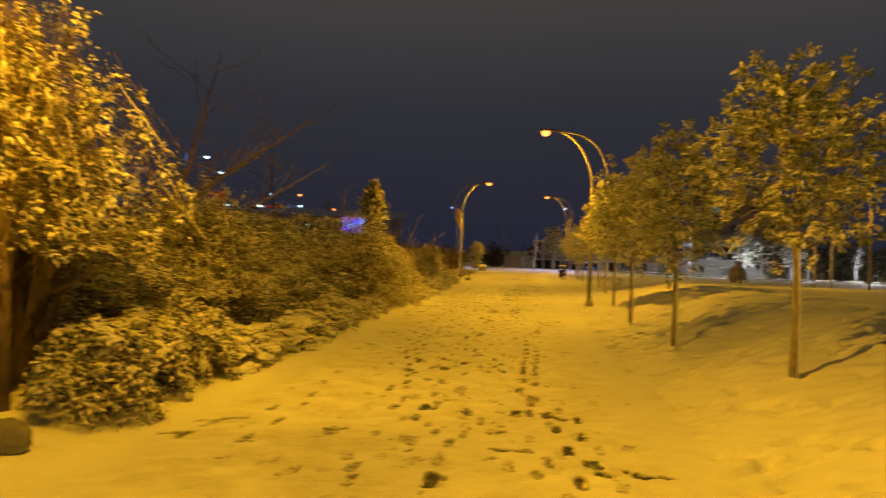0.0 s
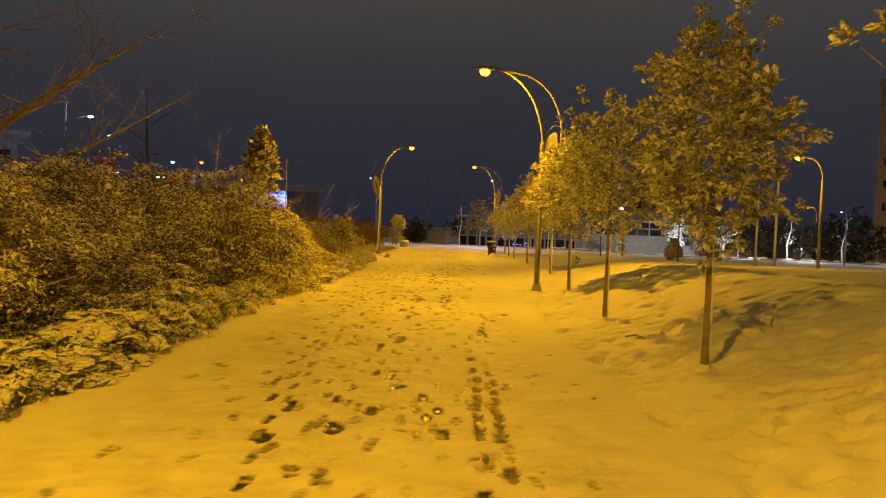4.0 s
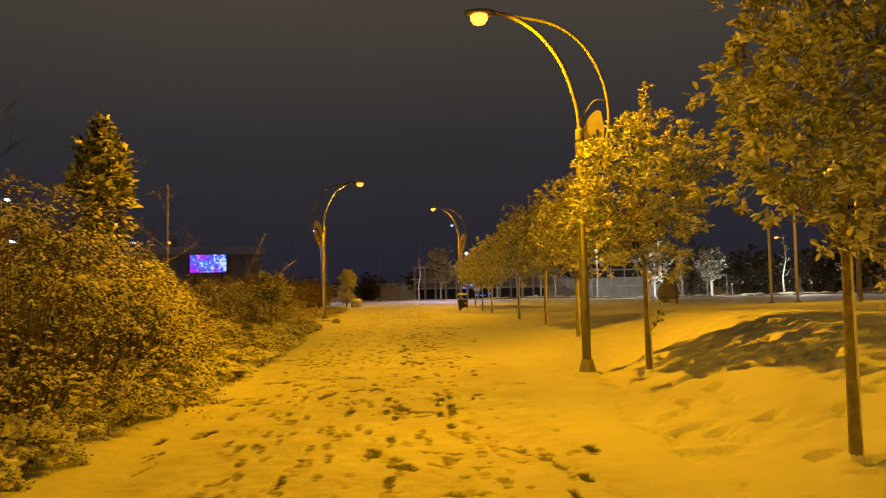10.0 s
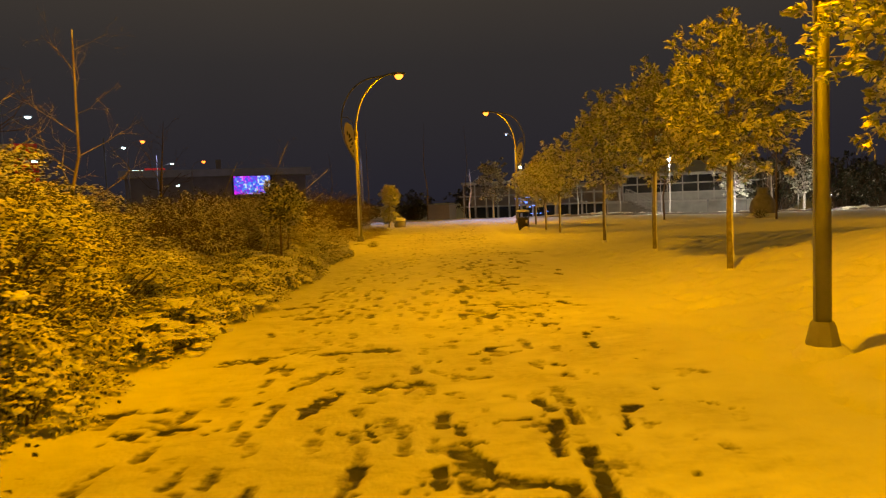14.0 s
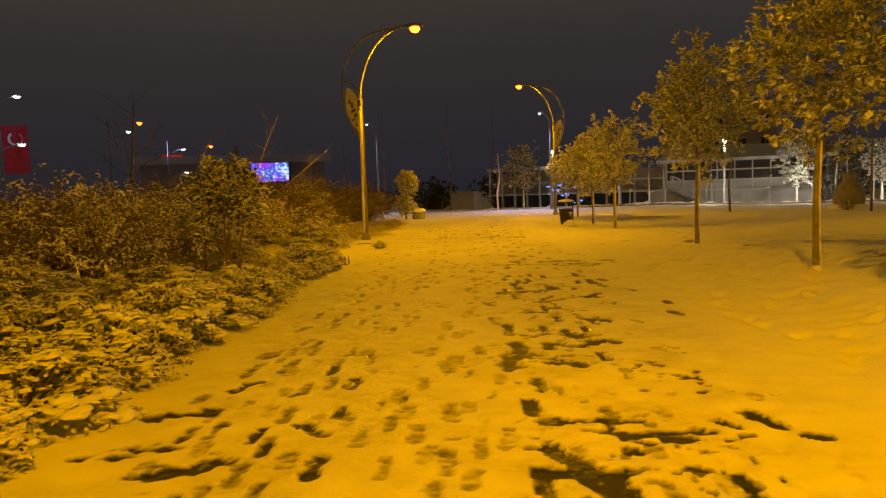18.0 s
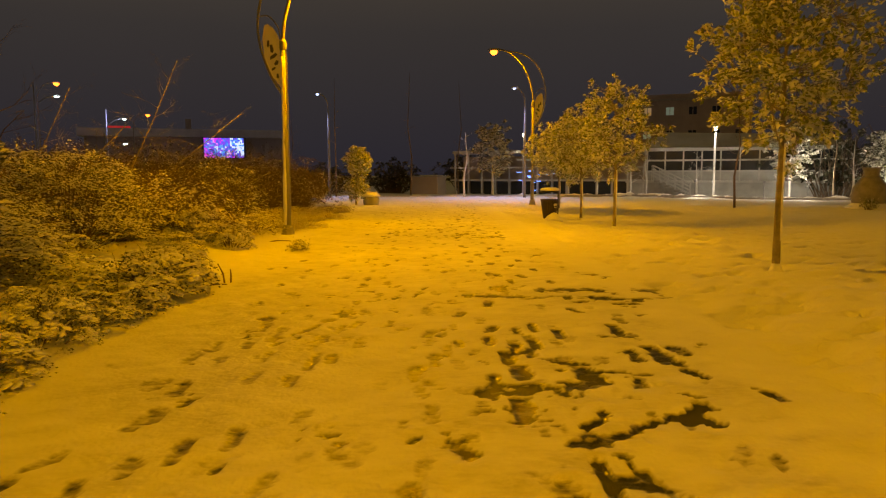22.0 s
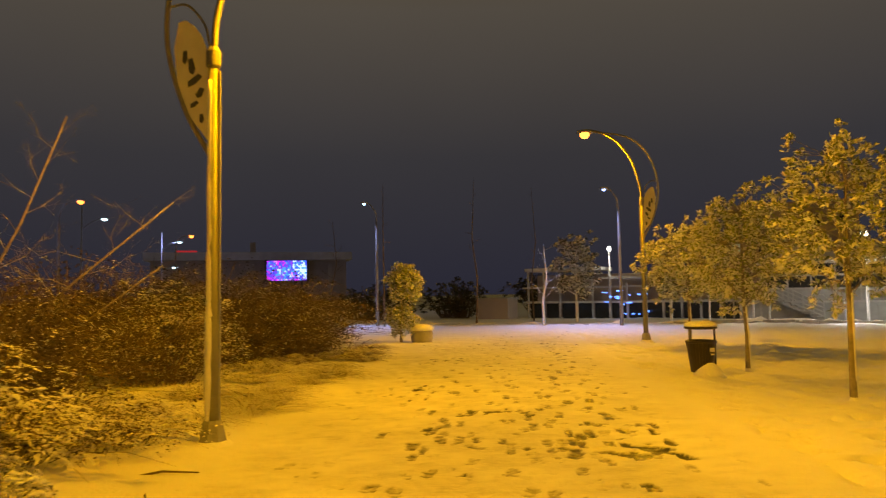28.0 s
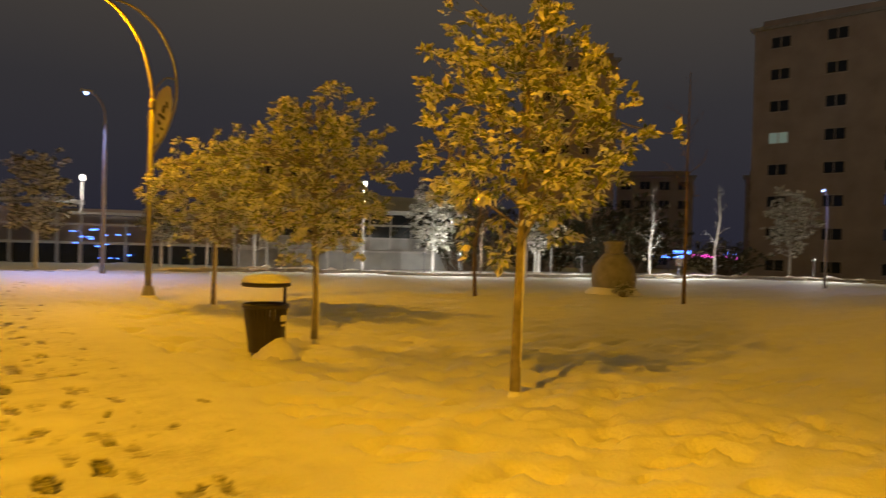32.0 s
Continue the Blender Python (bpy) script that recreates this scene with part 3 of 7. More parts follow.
BARE_F = [(0.12, 14.48, 0.43, 14.32, 0.09), (0.73, 14.52, 0.73, 14.77, 0.12), (0.57, 14.72, 0.57, 14.97, 0.09), (0.04, 14.83, 0.17, 14.35, 0.20), (0.60, 14.99, 0.60, 15.24, 0.09), (0.64, 15.09, 0.64, 15.34, 0.09), (-0.06, 15.09, 0.06, 14.92, 0.16), (0.77, 15.28, 0.77, 15.53, 0.09), (-2.13, 15.29, -1.91, 15.37, 0.16), (-0.11, 15.31, -0.11, 15.56, 0.13), (-2.16, 15.33, -1.83, 15.44, 0.25), (-0.03, 15.37, 0.12, 14.48, 0.09), (0.29, 15.38, 0.56, 15.41, 0.09), (0.58, 15.83, 0.65, 15.56, 0.10), (-2.52, 15.87, -2.01, 15.89, 0.16), (-0.74, 16.29, -0.34, 16.39, 0.12), (-0.69, 16.29, -0.35, 16.38, 0.22), (-0.35, 16.76, -0.35, 17.01, 0.09), (-2.23, 17.34, -1.80, 17.57, 0.22)]
BARE_G = [(0.20, 17.46, 0.53, 17.74, 0.13), (-1.24, 17.65, -0.78, 17.74, 0.20), (-1.13, 17.70, -0.68, 17.70, 0.25), (1.12, 19.33, 1.12, 19.58, 0.10), (0.17, 19.49, 0.17, 19.74, 0.12), (0.45, 19.63, 0.49, 19.44, 0.22), (0.21, 19.66, 0.97, 19.70, 0.16), (-1.02, 19.72, -1.02, 19.97, 0.10), (-1.91, 19.73, -1.58, 19.93, 0.24), (0.33, 19.80, 0.20, 20.20, 0.16), (-1.69, 19.87, -1.53, 20.06, 0.12), (0.72, 19.95, 1.00, 19.97, 0.12), (-1.37, 20.04, -1.37, 20.29, 0.08), (-2.43, 20.04, -2.26, 20.16, 0.10), (-2.19, 20.11, -1.96, 20.22, 0.20), (1.73, 20.13, 1.78, 20.06, 0.10), (-1.48, 20.23, -1.48, 20.48, 0.09), (0.62, 20.27, 1.01, 20.05, 0.40), (1.31, 20.41, 1.39, 20.28, 0.07)]
BARE_H = [(0.28, 20.49, 0.68, 20.46, 0.13), (-1.25, 20.51, -1.06, 20.36, 0.14), (1.55, 20.51, 1.61, 20.33, 0.14), (0.22, 20.63, 0.22, 20.88, 0.11), (-1.05, 20.65, -1.05, 20.90, 0.09), (-2.29, 20.74, -1.95, 20.85, 0.20), (0.34, 21.17, 0.34, 21.42, 0.11), (-1.05, 21.32, -1.05, 21.57, 0.09), (-2.00, 21.36, -1.84, 21.52, 0.14), (1.21, 21.55, 1.48, 21.36, 0.12), (0.14, 21.68, 0.14, 21.93, 0.09), (-1.29, 21.76, -1.29, 22.01, 0.09), (1.21, 21.85, 1.35, 21.70, 0.13), (0.66, 21.89, 0.71, 21.82, 0.16), (0.96, 21.91, 0.96, 22.16, 0.09), (0.52, 21.95, 0.74, 21.83, 0.10), (0.52, 22.06, 0.63, 21.90, 0.20), (0.65, 22.11, 0.88, 22.11, 0.09), (0.19, 22.12, 0.18, 21.83, 0.20)]
BARE_I = [(0.30, 22.32, 0.45, 22.13, 0.20), (0.25, 22.34, 0.36, 22.02, 0.14), (0.55, 22.38, 0.55, 22.63, 0.13), (0.69, 22.44, 1.08, 22.62, 0.10), (0.66, 22.53, 0.93, 22.39, 0.13), (0.99, 22.67, 1.14, 22.67, 0.17), (0.28, 22.68, 0.31, 22.36, 0.17), (0.80, 22.93, 0.80, 23.18, 0.13), (0.22, 23.00, 0.22, 23.25, 0.09), (0.24, 23.00, 0.24, 23.25, 0.09), (0.37, 23.03, 0.51, 22.97, 0.09), (1.01, 23.07, 1.01, 23.32, 0.09), (0.60, 23.16, 0.60, 23.41, 0.10), (0.25, 23.29, 0.25, 23.54, 0.11), (0.81, 23.68, 0.81, 23.93, 0.08), (1.04, 23.85, 1.28, 23.66, 0.18), (0.75, 24.13, 0.75, 24.68, 0.08), (0.49, 24.18, 1.02, 24.27, 0.15), (0.30, 24.21, 0.68, 24.28, 0.16)]
BARE_J = [(0.85, 24.47, 1.15, 24.20, 0.12), (0.74, 24.90, 1.22, 25.19, 0.15), (0.80, 25.13, 1.18, 23.40, 0.08), (0.47, 25.35, 0.47, 25.60, 0.09), (0.34, 25.77, 0.99, 25.85, 0.18), (1.31, 25.82, 1.34, 25.97, 0.07), (0.39, 25.85, 0.39, 26.10, 0.09), (0.40, 25.90, 0.68, 25.93, 0.16), (0.81, 25.94, 0.96, 25.90, 0.14), (0.60, 26.09, 0.60, 26.34, 0.14), (1.09, 26.20, 1.32, 26.15, 0.06), (1.03, 26.23, 1.07, 25.95, 0.17), (1.65, 26.36, 1.65, 26.61, 0.09), (0.54, 26.46, 0.54, 26.71, 0.10), (1.49, 26.46, 1.49, 26.71, 0.09), (0.81, 26.51, 1.05, 26.36, 0.13), (0.74, 26.60, 0.74, 26.85, 0.09), (0.64, 26.71, 0.64, 26.96, 0.09), (1.67, 26.83, 1.74, 26.34, 0.12)]
BARE_K = [(0.81, 26.87, 0.81, 27.12, 0.10), (0.45, 26.94, 0.45, 27.19, 0.09), (1.06, 27.18, 1.06, 27.43, 0.09), (1.41, 27.20, 1.61, 27.18, 0.11), (0.72, 27.29, 0.72, 27.54, 0.09), (1.59, 27.38, 1.59, 27.63, 0.09), (0.88, 27.45, 0.88, 27.70, 0.09), (1.72, 28.78, 2.56, 28.99, 0.15), (1.82, 28.87, 2.06, 28.57, 0.18), (1.70, 29.07, 2.12, 28.79, 0.20), (0.56, 29.20, 1.00, 29.05, 0.20), (1.32, 29.51, 1.49, 29.40, 0.15), (2.50, 29.53, 2.62, 29.02, 0.20), (0.82, 29.53, 0.82, 29.78, 0.16), (1.59, 29.60, 2.03, 29.33, 0.30), (1.00, 30.04, 1.00, 30.29, 0.09), (0.89, 30.59, 0.89, 30.84, 0.09), (2.10, 30.67, 2.24, 30.45, 0.20), (1.13, 35.87, 1.13, 36.12, 0.09)]
BARE_L = [(0.59, 35.98, 0.60, 36.24, 0.14), (1.53, 35.99, 1.58, 35.87, 0.11), (0.85, 36.15, 1.06, 36.03, 0.16), (1.27, 36.35, 1.42, 36.14, 0.20), (0.69, 36.35, 0.69, 36.60, 0.09), (1.17, 36.41, 1.11, 36.48, 0.11), (1.56, 36.46, 1.56, 36.71, 0.09), (0.62, 36.48, 0.62, 36.73, 0.10), (0.84, 36.89, 0.84, 37.14, 0.10), (0.63, 36.92, 0.63, 37.17, 0.09), (1.51, 36.94, 1.51, 37.19, 0.09), (1.18, 37.26, 1.29, 37.12, 0.09), (1.59, 37.32, 1.59, 37.57, 0.09), (0.85, 37.55, 1.07, 37.44, 0.12), (1.18, 37.84, 1.18, 38.09, 0.09), (1.05, 38.49, 1.05, 38.74, 0.09), (0.85, 38.97, 0.85, 39.22, 0.09)]
TRODDEN_A = [(-0.47, -2.40, -0.47, -2.15, 0.09), (0.77, -1.77, 0.77, -1.52, 0.09), (0.15, -1.74, 0.15, -1.49, 0.09), (1.13, -1.61, 1.13, -1.36, 0.09), (-2.32, -1.47, -2.32, -1.22, 0.09), (-1.72, -1.43, -1.72, -1.18, 0.09), (-0.16, -1.17, -0.16, -0.92, 0.09), (-1.03, -0.95, -1.03, -0.70, 0.09), (0.30, -0.85, 0.30, -0.60, 0.09), (0.01, -0.81, 0.01, -0.56, 0.09), (-2.43, -0.81, -2.05, -0.55, 0.11), (-1.66, -0.75, -1.66, -0.50, 0.09), (0.43, -0.24, 0.43, 0.01, 0.09), (-0.28, -0.23, -0.28, 0.02, 0.09), (-1.91, -0.16, -1.91, 0.09, 0.09), (0.28, 0.14, 0.28, 0.39, 0.09), (-0.13, 0.34, -0.13, 0.59, 0.09), (-1.71, 0.66, -1.71, 0.91, 0.09), (-0.56, 0.79, -0.56, 1.04, 0.09)]
TRODDEN_B = [(-0.23, 1.09, -0.23, 1.34, 0.09), (-0.85, 1.31, -0.85, 1.56, 0.09), (-0.86, 1.41, -0.86, 1.66, 0.09), (0.03, 1.49, 0.03, 1.74, 0.09), (0.09, 1.58, 0.09, 1.83, 0.09), (-0.72, 1.88, -0.72, 2.13, 0.09), (-0.25, 2.02, -0.25, 2.27, 0.09), (-0.80, 2.40, -0.80, 2.65, 0.09), (0.00, 2.71, 0.00, 2.96, 0.09), (-0.91, 2.96, -0.91, 3.21, 0.09), (0.37, 3.07, 0.37, 3.32, 0.09), (1.04, 3.12, 1.04, 3.37, 0.09), (-0.55, 3.12, -0.55, 3.37, 0.09), (0.91, 3.26, 0.91, 3.51, 0.09), (0.50, 3.29, 0.50, 3.54, 0.09), (-0.47, 3.45, -0.47, 3.70, 0.09), (0.21, 3.56, 0.21, 3.81, 0.09), (-0.85, 3.85, -0.85, 4.11, 0.09), (0.33, 3.91, 0.33, 4.16, 0.09)]
TRODDEN_C = [(-0.23, 3.97, -0.23, 4.22, 0.09), (-0.01, 4.01, -0.01, 4.26, 0.09), (-0.34, 4.12, -0.34, 4.37, 0.09), (0.87, 4.17, 0.87, 4.42, 0.09), (1.04, 4.21, 1.04, 4.46, 0.09), (-0.94, 4.24, -0.94, 4.49, 0.09), (0.32, 4.26, 0.32, 4.51, 0.09), (0.73, 4.52, 0.73, 4.77, 0.09), (-1.00, 4.79, -1.00, 5.04, 0.09), (-0.38, 4.82, -0.38, 5.07, 0.09), (0.67, 4.98, 0.67, 5.23, 0.09), (0.03, 4.99, 0.03, 5.24, 0.09), (0.54, 5.06, 0.54, 5.31, 0.09), (-0.68, 5.09, -0.68, 5.34, 0.09), (-1.25, 5.11, -1.25, 5.36, 0.09), (1.30, 5.14, 1.30, 5.39, 0.09), (1.09, 5.21, 1.09, 5.46, 0.09), (-1.14, 5.29, -1.14, 5.54, 0.09), (0.92, 5.33, 0.92, 5.58, 0.09)]
TRODDEN_D = [(-1.11, 5.41, -1.11, 5.66, 0.09), (-0.98, 5.43, -0.98, 5.68, 0.09), (-0.21, 5.61, -0.21, 5.86, 0.09), (-0.02, 5.69, -0.02, 5.94, 0.09), (0.16, 5.83, 0.16, 6.08, 0.09), (-1.05, 6.03, -1.05, 6.28, 0.09), (-0.20, 6.25, -0.20, 6.50, 0.09), (-0.40, 6.45, -0.40, 6.70, 0.09), (-1.24, 6.46, -1.24, 6.71, 0.09), (1.15, 6.50, 1.15, 6.75, 0.09), (0.25, 6.59, 0.25, 6.84, 0.09), (0.50, 6.76, 0.50, 7.01, 0.09), (1.00, 6.76, 1.00, 7.01, 0.09), (-0.03, 6.89, -0.03, 7.14, 0.09), (-0.12, 7.12, -0.12, 7.38, 0.09), (-1.15, 7.13, -1.15, 7.38, 0.09), (-0.34, 7.28, -0.34, 7.53, 0.09), (0.39, 7.42, 0.39, 7.67, 0.09), (-1.15, 7.53, -1.15, 7.78, 0.09)]
TRODDEN_E = [(-0.72, 7.65, -0.72, 7.90, 0.09), (-1.30, 7.80, -1.30, 8.05, 0.09), (-1.04, 7.93, -1.04, 8.18, 0.09), (0.94, 8.08, 0.94, 8.33, 0.09), (-0.08, 8.12, -0.08, 8.37, 0.09), (-0.87, 8.21, -0.29, 8.27, 0.03), (1.16, 8.29, 1.16, 8.54, 0.09), (-1.07, 8.36, -1.07, 8.61, 0.09), (-0.81, 8.42, -0.81, 8.67, 0.09), (-0.27, 8.53, -0.27, 8.78, 0.09), (-1.10, 9.00, -1.10, 9.25, 0.09), (0.77, 9.03, 0.77, 9.28, 0.09), (-0.34, 9.37, -0.34, 9.62, 0.09), (-0.82, 9.45, -0.82, 9.70, 0.09), (-0.95, 9.59, -0.95, 9.84, 0.09), (0.57, 9.68, 0.57, 9.93, 0.09), (-0.67, 10.09, -0.67, 10.34, 0.09), (-0.87, 10.67, -0.87, 10.92, 0.09), (-0.09, 10.94, -0.09, 11.19, 0.09)]
TRODDEN_F = [(-1.02, 11.05, -1.02, 11.30, 0.09), (0.01, 11.43, 0.01, 11.68, 0.09), (0.90, 11.55, 0.68, 11.56, 0.06), (1.35, 11.68, 1.35, 11.93, 0.09), (0.45, 11.71, 0.45, 11.96, 0.09), (0.28, 11.75, 0.45, 11.58, 0.06), (-2.37, 11.77, -2.29, 12.27, 0.05), (-0.91, 11.86, -0.91, 12.11, 0.09), (1.83, 11.86, 1.83, 12.11, 0.11), (-0.85, 11.87, -0.85, 12.12, 0.09), (-1.49, 11.95, -1.49, 12.20, 0.09), (-0.30, 11.97, -0.30, 12.22, 0.09), (-0.67, 11.98, -0.67, 12.23, 0.09), (-0.68, 12.04, -0.68, 12.29, 0.09), (-2.43, 12.28, -2.38, 12.67, 0.05), (0.94, 12.36, 1.35, 11.81, 0.06), (-0.90, 12.44, -0.90, 12.69, 0.09), (-0.08, 12.48, -0.08, 12.73, 0.09), (-1.39, 12.48, -1.39, 12.73, 0.09)]
TRODDEN_G = [(0.32, 12.54, 0.32, 12.79, 0.09), (0.72, 12.56, 0.72, 12.81, 0.09), (-1.63, 12.57, -1.63, 12.82, 0.09), (2.77, 12.69, 2.77, 12.94, 0.10), (0.23, 12.79, 0.23, 13.04, 0.09), (-1.27, 12.81, -1.27, 13.06, 0.09), (-1.79, 12.84, -1.79, 13.09, 0.09), (-0.65, 12.87, -0.65, 13.12, 0.09), (-0.65, 12.88, -0.65, 13.13, 0.09), (-2.58, 13.05, -2.58, 13.30, 0.09), (0.28, 13.07, 0.28, 13.32, 0.09), (-0.33, 13.11, -0.33, 13.36, 0.09), (-1.45, 13.21, -1.45, 13.46, 0.09), (-0.76, 13.23, -0.76, 13.48, 0.09), (-2.24, 13.27, -2.24, 13.52, 0.09), (-0.88, 13.33, -0.88, 13.58, 0.09), (-2.15, 13.36, -2.15, 13.61, 0.09), (-0.46, 13.38, -0.46, 13.63, 0.09), (-0.78, 13.40, -0.78, 13.65, 0.09)]
TRODDEN_H = [(-1.25, 13.84, -1.25, 14.09, 0.09), (-1.30, 13.88, -1.30, 14.12, 0.09), (0.10, 13.94, 0.40, 14.08, 0.11), (-1.13, 14.13, -1.13, 14.38, 0.09), (-0.63, 14.15, -0.63, 14.40, 0.09), (-2.08, 14.26, -2.08, 14.51, 0.09), (-0.62, 14.34, -0.62, 14.59, 0.09), (0.70, 14.35, 0.70, 14.60, 0.09), (-2.14, 14.40, -2.06, 14.78, 0.05), (-1.40, 14.42, -1.40, 14.67, 0.09), (-1.61, 14.45, -1.61, 14.70, 0.09), (-0.61, 14.68, -0.61, 14.93, 0.09), (-0.35, 14.82, -0.35, 15.07, 0.09), (-0.16, 14.82, -0.16, 15.07, 0.09), (-1.93, 14.85, -1.93, 15.10, 0.09), (-0.07, 14.96, 0.10, 13.94, 0.11), (-0.67, 15.03, -0.67, 15.28, 0.09), (-0.36, 15.05, -0.36, 15.30, 0.09), (-1.40, 15.07, -1.40, 15.32, 0.09)]
TRODDEN_I = [(-0.47, 15.23, -0.47, 15.48, 0.09), (-1.35, 15.46, -1.35, 15.71, 0.09), (-2.48, 15.54, -2.48, 15.79, 0.09), (-2.54, 15.60, -2.54, 15.85, 0.09), (-1.95, 15.60, -1.95, 15.85, 0.09), (-2.17, 15.71, -1.90, 15.48, 0.11), (0.77, 15.81, 0.77, 16.06, 0.09), (-0.21, 16.09, -0.21, 16.34, 0.09), (-1.28, 16.46, -1.12, 16.90, 0.11), (-1.59, 16.47, -1.59, 16.72, 0.09), (0.25, 16.50, 0.02, 16.57, 0.11), (0.29, 16.97, 0.29, 17.22, 0.09), (-2.11, 17.26, -2.11, 17.51, 0.09), (0.39, 17.35, 0.39, 17.60, 0.09), (-0.29, 17.50, -0.29, 17.75, 0.09), (0.74, 17.59, 0.74, 17.84, 0.09), (-1.69, 17.93, -1.41, 18.02, 0.11), (0.53, 18.59, 0.53, 18.84, 0.09), (-0.65, 18.86, -0.65, 19.11, 0.09)]
TRODDEN_J = [(0.34, 19.12, 0.34, 19.37, 0.09), (-1.65, 19.26, -1.65, 19.51, 0.09), (0.75, 19.29, 0.75, 19.54, 0.09), (-0.36, 19.36, -0.36, 19.61, 0.09), (-1.25, 19.37, -1.25, 19.62, 0.09), (-1.41, 19.66, -1.41, 19.91, 0.09), (-0.64, 19.68, -0.64, 19.93, 0.09), (-0.32, 19.74, -0.32, 19.99, 0.13), (-0.13, 19.93, -0.13, 20.18, 0.09), (-0.83, 20.16, -0.83, 20.41, 0.10), (-0.51, 20.18, -0.51, 20.43, 0.12), (-1.93, 20.29, -1.93, 20.54, 0.09), (-1.77, 20.32, -1.77, 20.57, 0.09), (-0.68, 20.39, -0.68, 20.64, 0.09), (-0.30, 20.58, -0.30, 20.83, 0.14), (-0.59, 20.60, -0.59, 20.85, 0.09), (-1.38, 20.62, -1.38, 20.87, 0.09), (-1.89, 20.67, -1.89, 20.92, 0.09), (-0.70, 20.99, -0.70, 21.24, 0.09)]
TRODDEN_K = [(-1.40, 21.20, -1.40, 21.45, 0.09), (-0.52, 21.26, -0.52, 21.51, 0.10), (-1.23, 21.33, -1.23, 21.58, 0.09), (-0.31, 21.73, -0.31, 21.98, 0.10), (-1.99, 21.75, -1.99, 22.00, 0.09), (-0.37, 21.79, -0.37, 22.04, 0.10), (-1.72, 21.80, -1.72, 22.05, 0.09), (-2.04, 21.96, -1.94, 22.16, 0.08), (-0.28, 21.96, -0.28, 22.21, 0.13), (-1.29, 21.98, -1.29, 22.23, 0.10), (-1.68, 21.98, -1.68, 22.23, 0.09), (-1.02, 22.01, -1.02, 22.26, 0.09), (-0.52, 22.25, -0.52, 22.50, 0.09), (-1.05, 22.26, -1.05, 22.51, 0.09), (-0.08, 22.27, -0.08, 22.52, 0.10), (-0.07, 22.30, -0.07, 22.55, 0.09), (-1.96, 22.33, -1.96, 22.58, 0.09), (-1.92, 22.38, -1.92, 22.63, 0.09), (-1.24, 22.39, -1.24, 22.64, 0.09)]
TRODDEN_L = [(-1.59, 22.43, -1.59, 22.68, 0.09), (-1.79, 22.45, -1.79, 22.70, 0.09), (-0.49, 22.52, -0.61, 22.40, 0.12), (-1.63, 22.74, -1.63, 22.99, 0.09), (-0.44, 22.86, -0.44, 23.11, 0.09), (-0.27, 22.96, -0.27, 23.21, 0.12), (0.59, 23.06, 1.07, 22.90, 0.11), (-0.95, 23.28, -0.95, 23.53, 0.09), (-1.14, 23.36, -1.14, 23.61, 0.09), (-0.39, 23.38, -0.39, 23.63, 0.10), (-0.40, 23.52, -0.40, 23.77, 0.14), (-0.82, 23.60, -0.82, 23.85, 0.09), (-2.01, 23.61, -1.87, 23.72, 0.06), (-1.62, 23.63, -1.62, 23.88, 0.09), (0.15, 23.63, 0.09, 23.92, 0.10), (-1.35, 23.80, -1.35, 24.05, 0.09), (-0.75, 23.93, -0.75, 24.18, 0.10), (-0.18, 23.99, -0.18, 24.24, 0.09), (-0.13, 24.16, -0.13, 24.41, 0.13)]
TRODDEN_M = [(-1.60, 24.24, -1.60, 24.49, 0.09), (-1.94, 24.29, -1.94, 24.54, 0.09), (-1.28, 24.74, -1.28, 24.99, 0.09), (-1.06, 24.90, -1.06, 25.15, 0.09), (-0.04, 25.23, -0.04, 25.48, 0.09), (-1.63, 25.75, -1.63, 26.00, 0.09), (-1.23, 26.00, -1.23, 26.25, 0.09), (-0.13, 26.05, -0.13, 26.30, 0.14), (-0.90, 26.30, -0.90, 26.55, 0.10), (-0.00, 26.39, -0.00, 26.64, 0.09), (-0.89, 26.49, -0.89, 26.74, 0.09), (-1.80, 26.51, -1.80, 26.76, 0.09), (-1.26, 26.54, -1.26, 26.79, 0.09), (0.10, 26.65, 0.10, 26.90, 0.10), (-1.73, 26.86, -1.73, 27.11, 0.09), (-0.95, 26.87, -0.95, 27.12, 0.09), (-0.60, 26.93, -0.60, 27.18, 0.09), (-1.33, 27.37, -1.33, 27.62, 0.09), (-0.82, 27.43, -0.82, 27.68, 0.09)]
TRODDEN_N = [(0.00, 27.45, -0.07, 27.27, 0.11), (-1.49, 27.52, -1.49, 27.77, 0.09), (-0.38, 27.65, -0.38, 27.90, 0.09), (0.44, 27.76, 0.44, 28.01, 0.09), (-0.94, 28.00, -0.98, 27.88, 0.11), (-0.68, 28.17, -0.68, 28.42, 0.09), (-0.06, 28.25, -0.06, 28.50, 0.09), (-0.79, 28.66, -0.79, 28.91, 0.09), (0.15, 28.70, 0.28, 28.78, 0.11), (-0.59, 29.19, -0.59, 29.44, 0.09), (-0.54, 30.01, -0.54, 30.26, 0.09), (-0.82, 30.38, -0.82, 30.63, 0.09), (0.19, 30.93, 0.19, 31.18, 0.09), (-1.69, 31.10, -1.69, 31.35, 0.09), (0.38, 36.09, 0.38, 36.34, 0.09), (-0.00, 36.10, -0.00, 36.35, 0.09), (-0.84, 36.12, -0.84, 36.37, 0.09), (-0.95, 36.28, -0.95, 36.53, 0.12), (-0.41, 36.42, -0.30, 36.31, 0.11)]
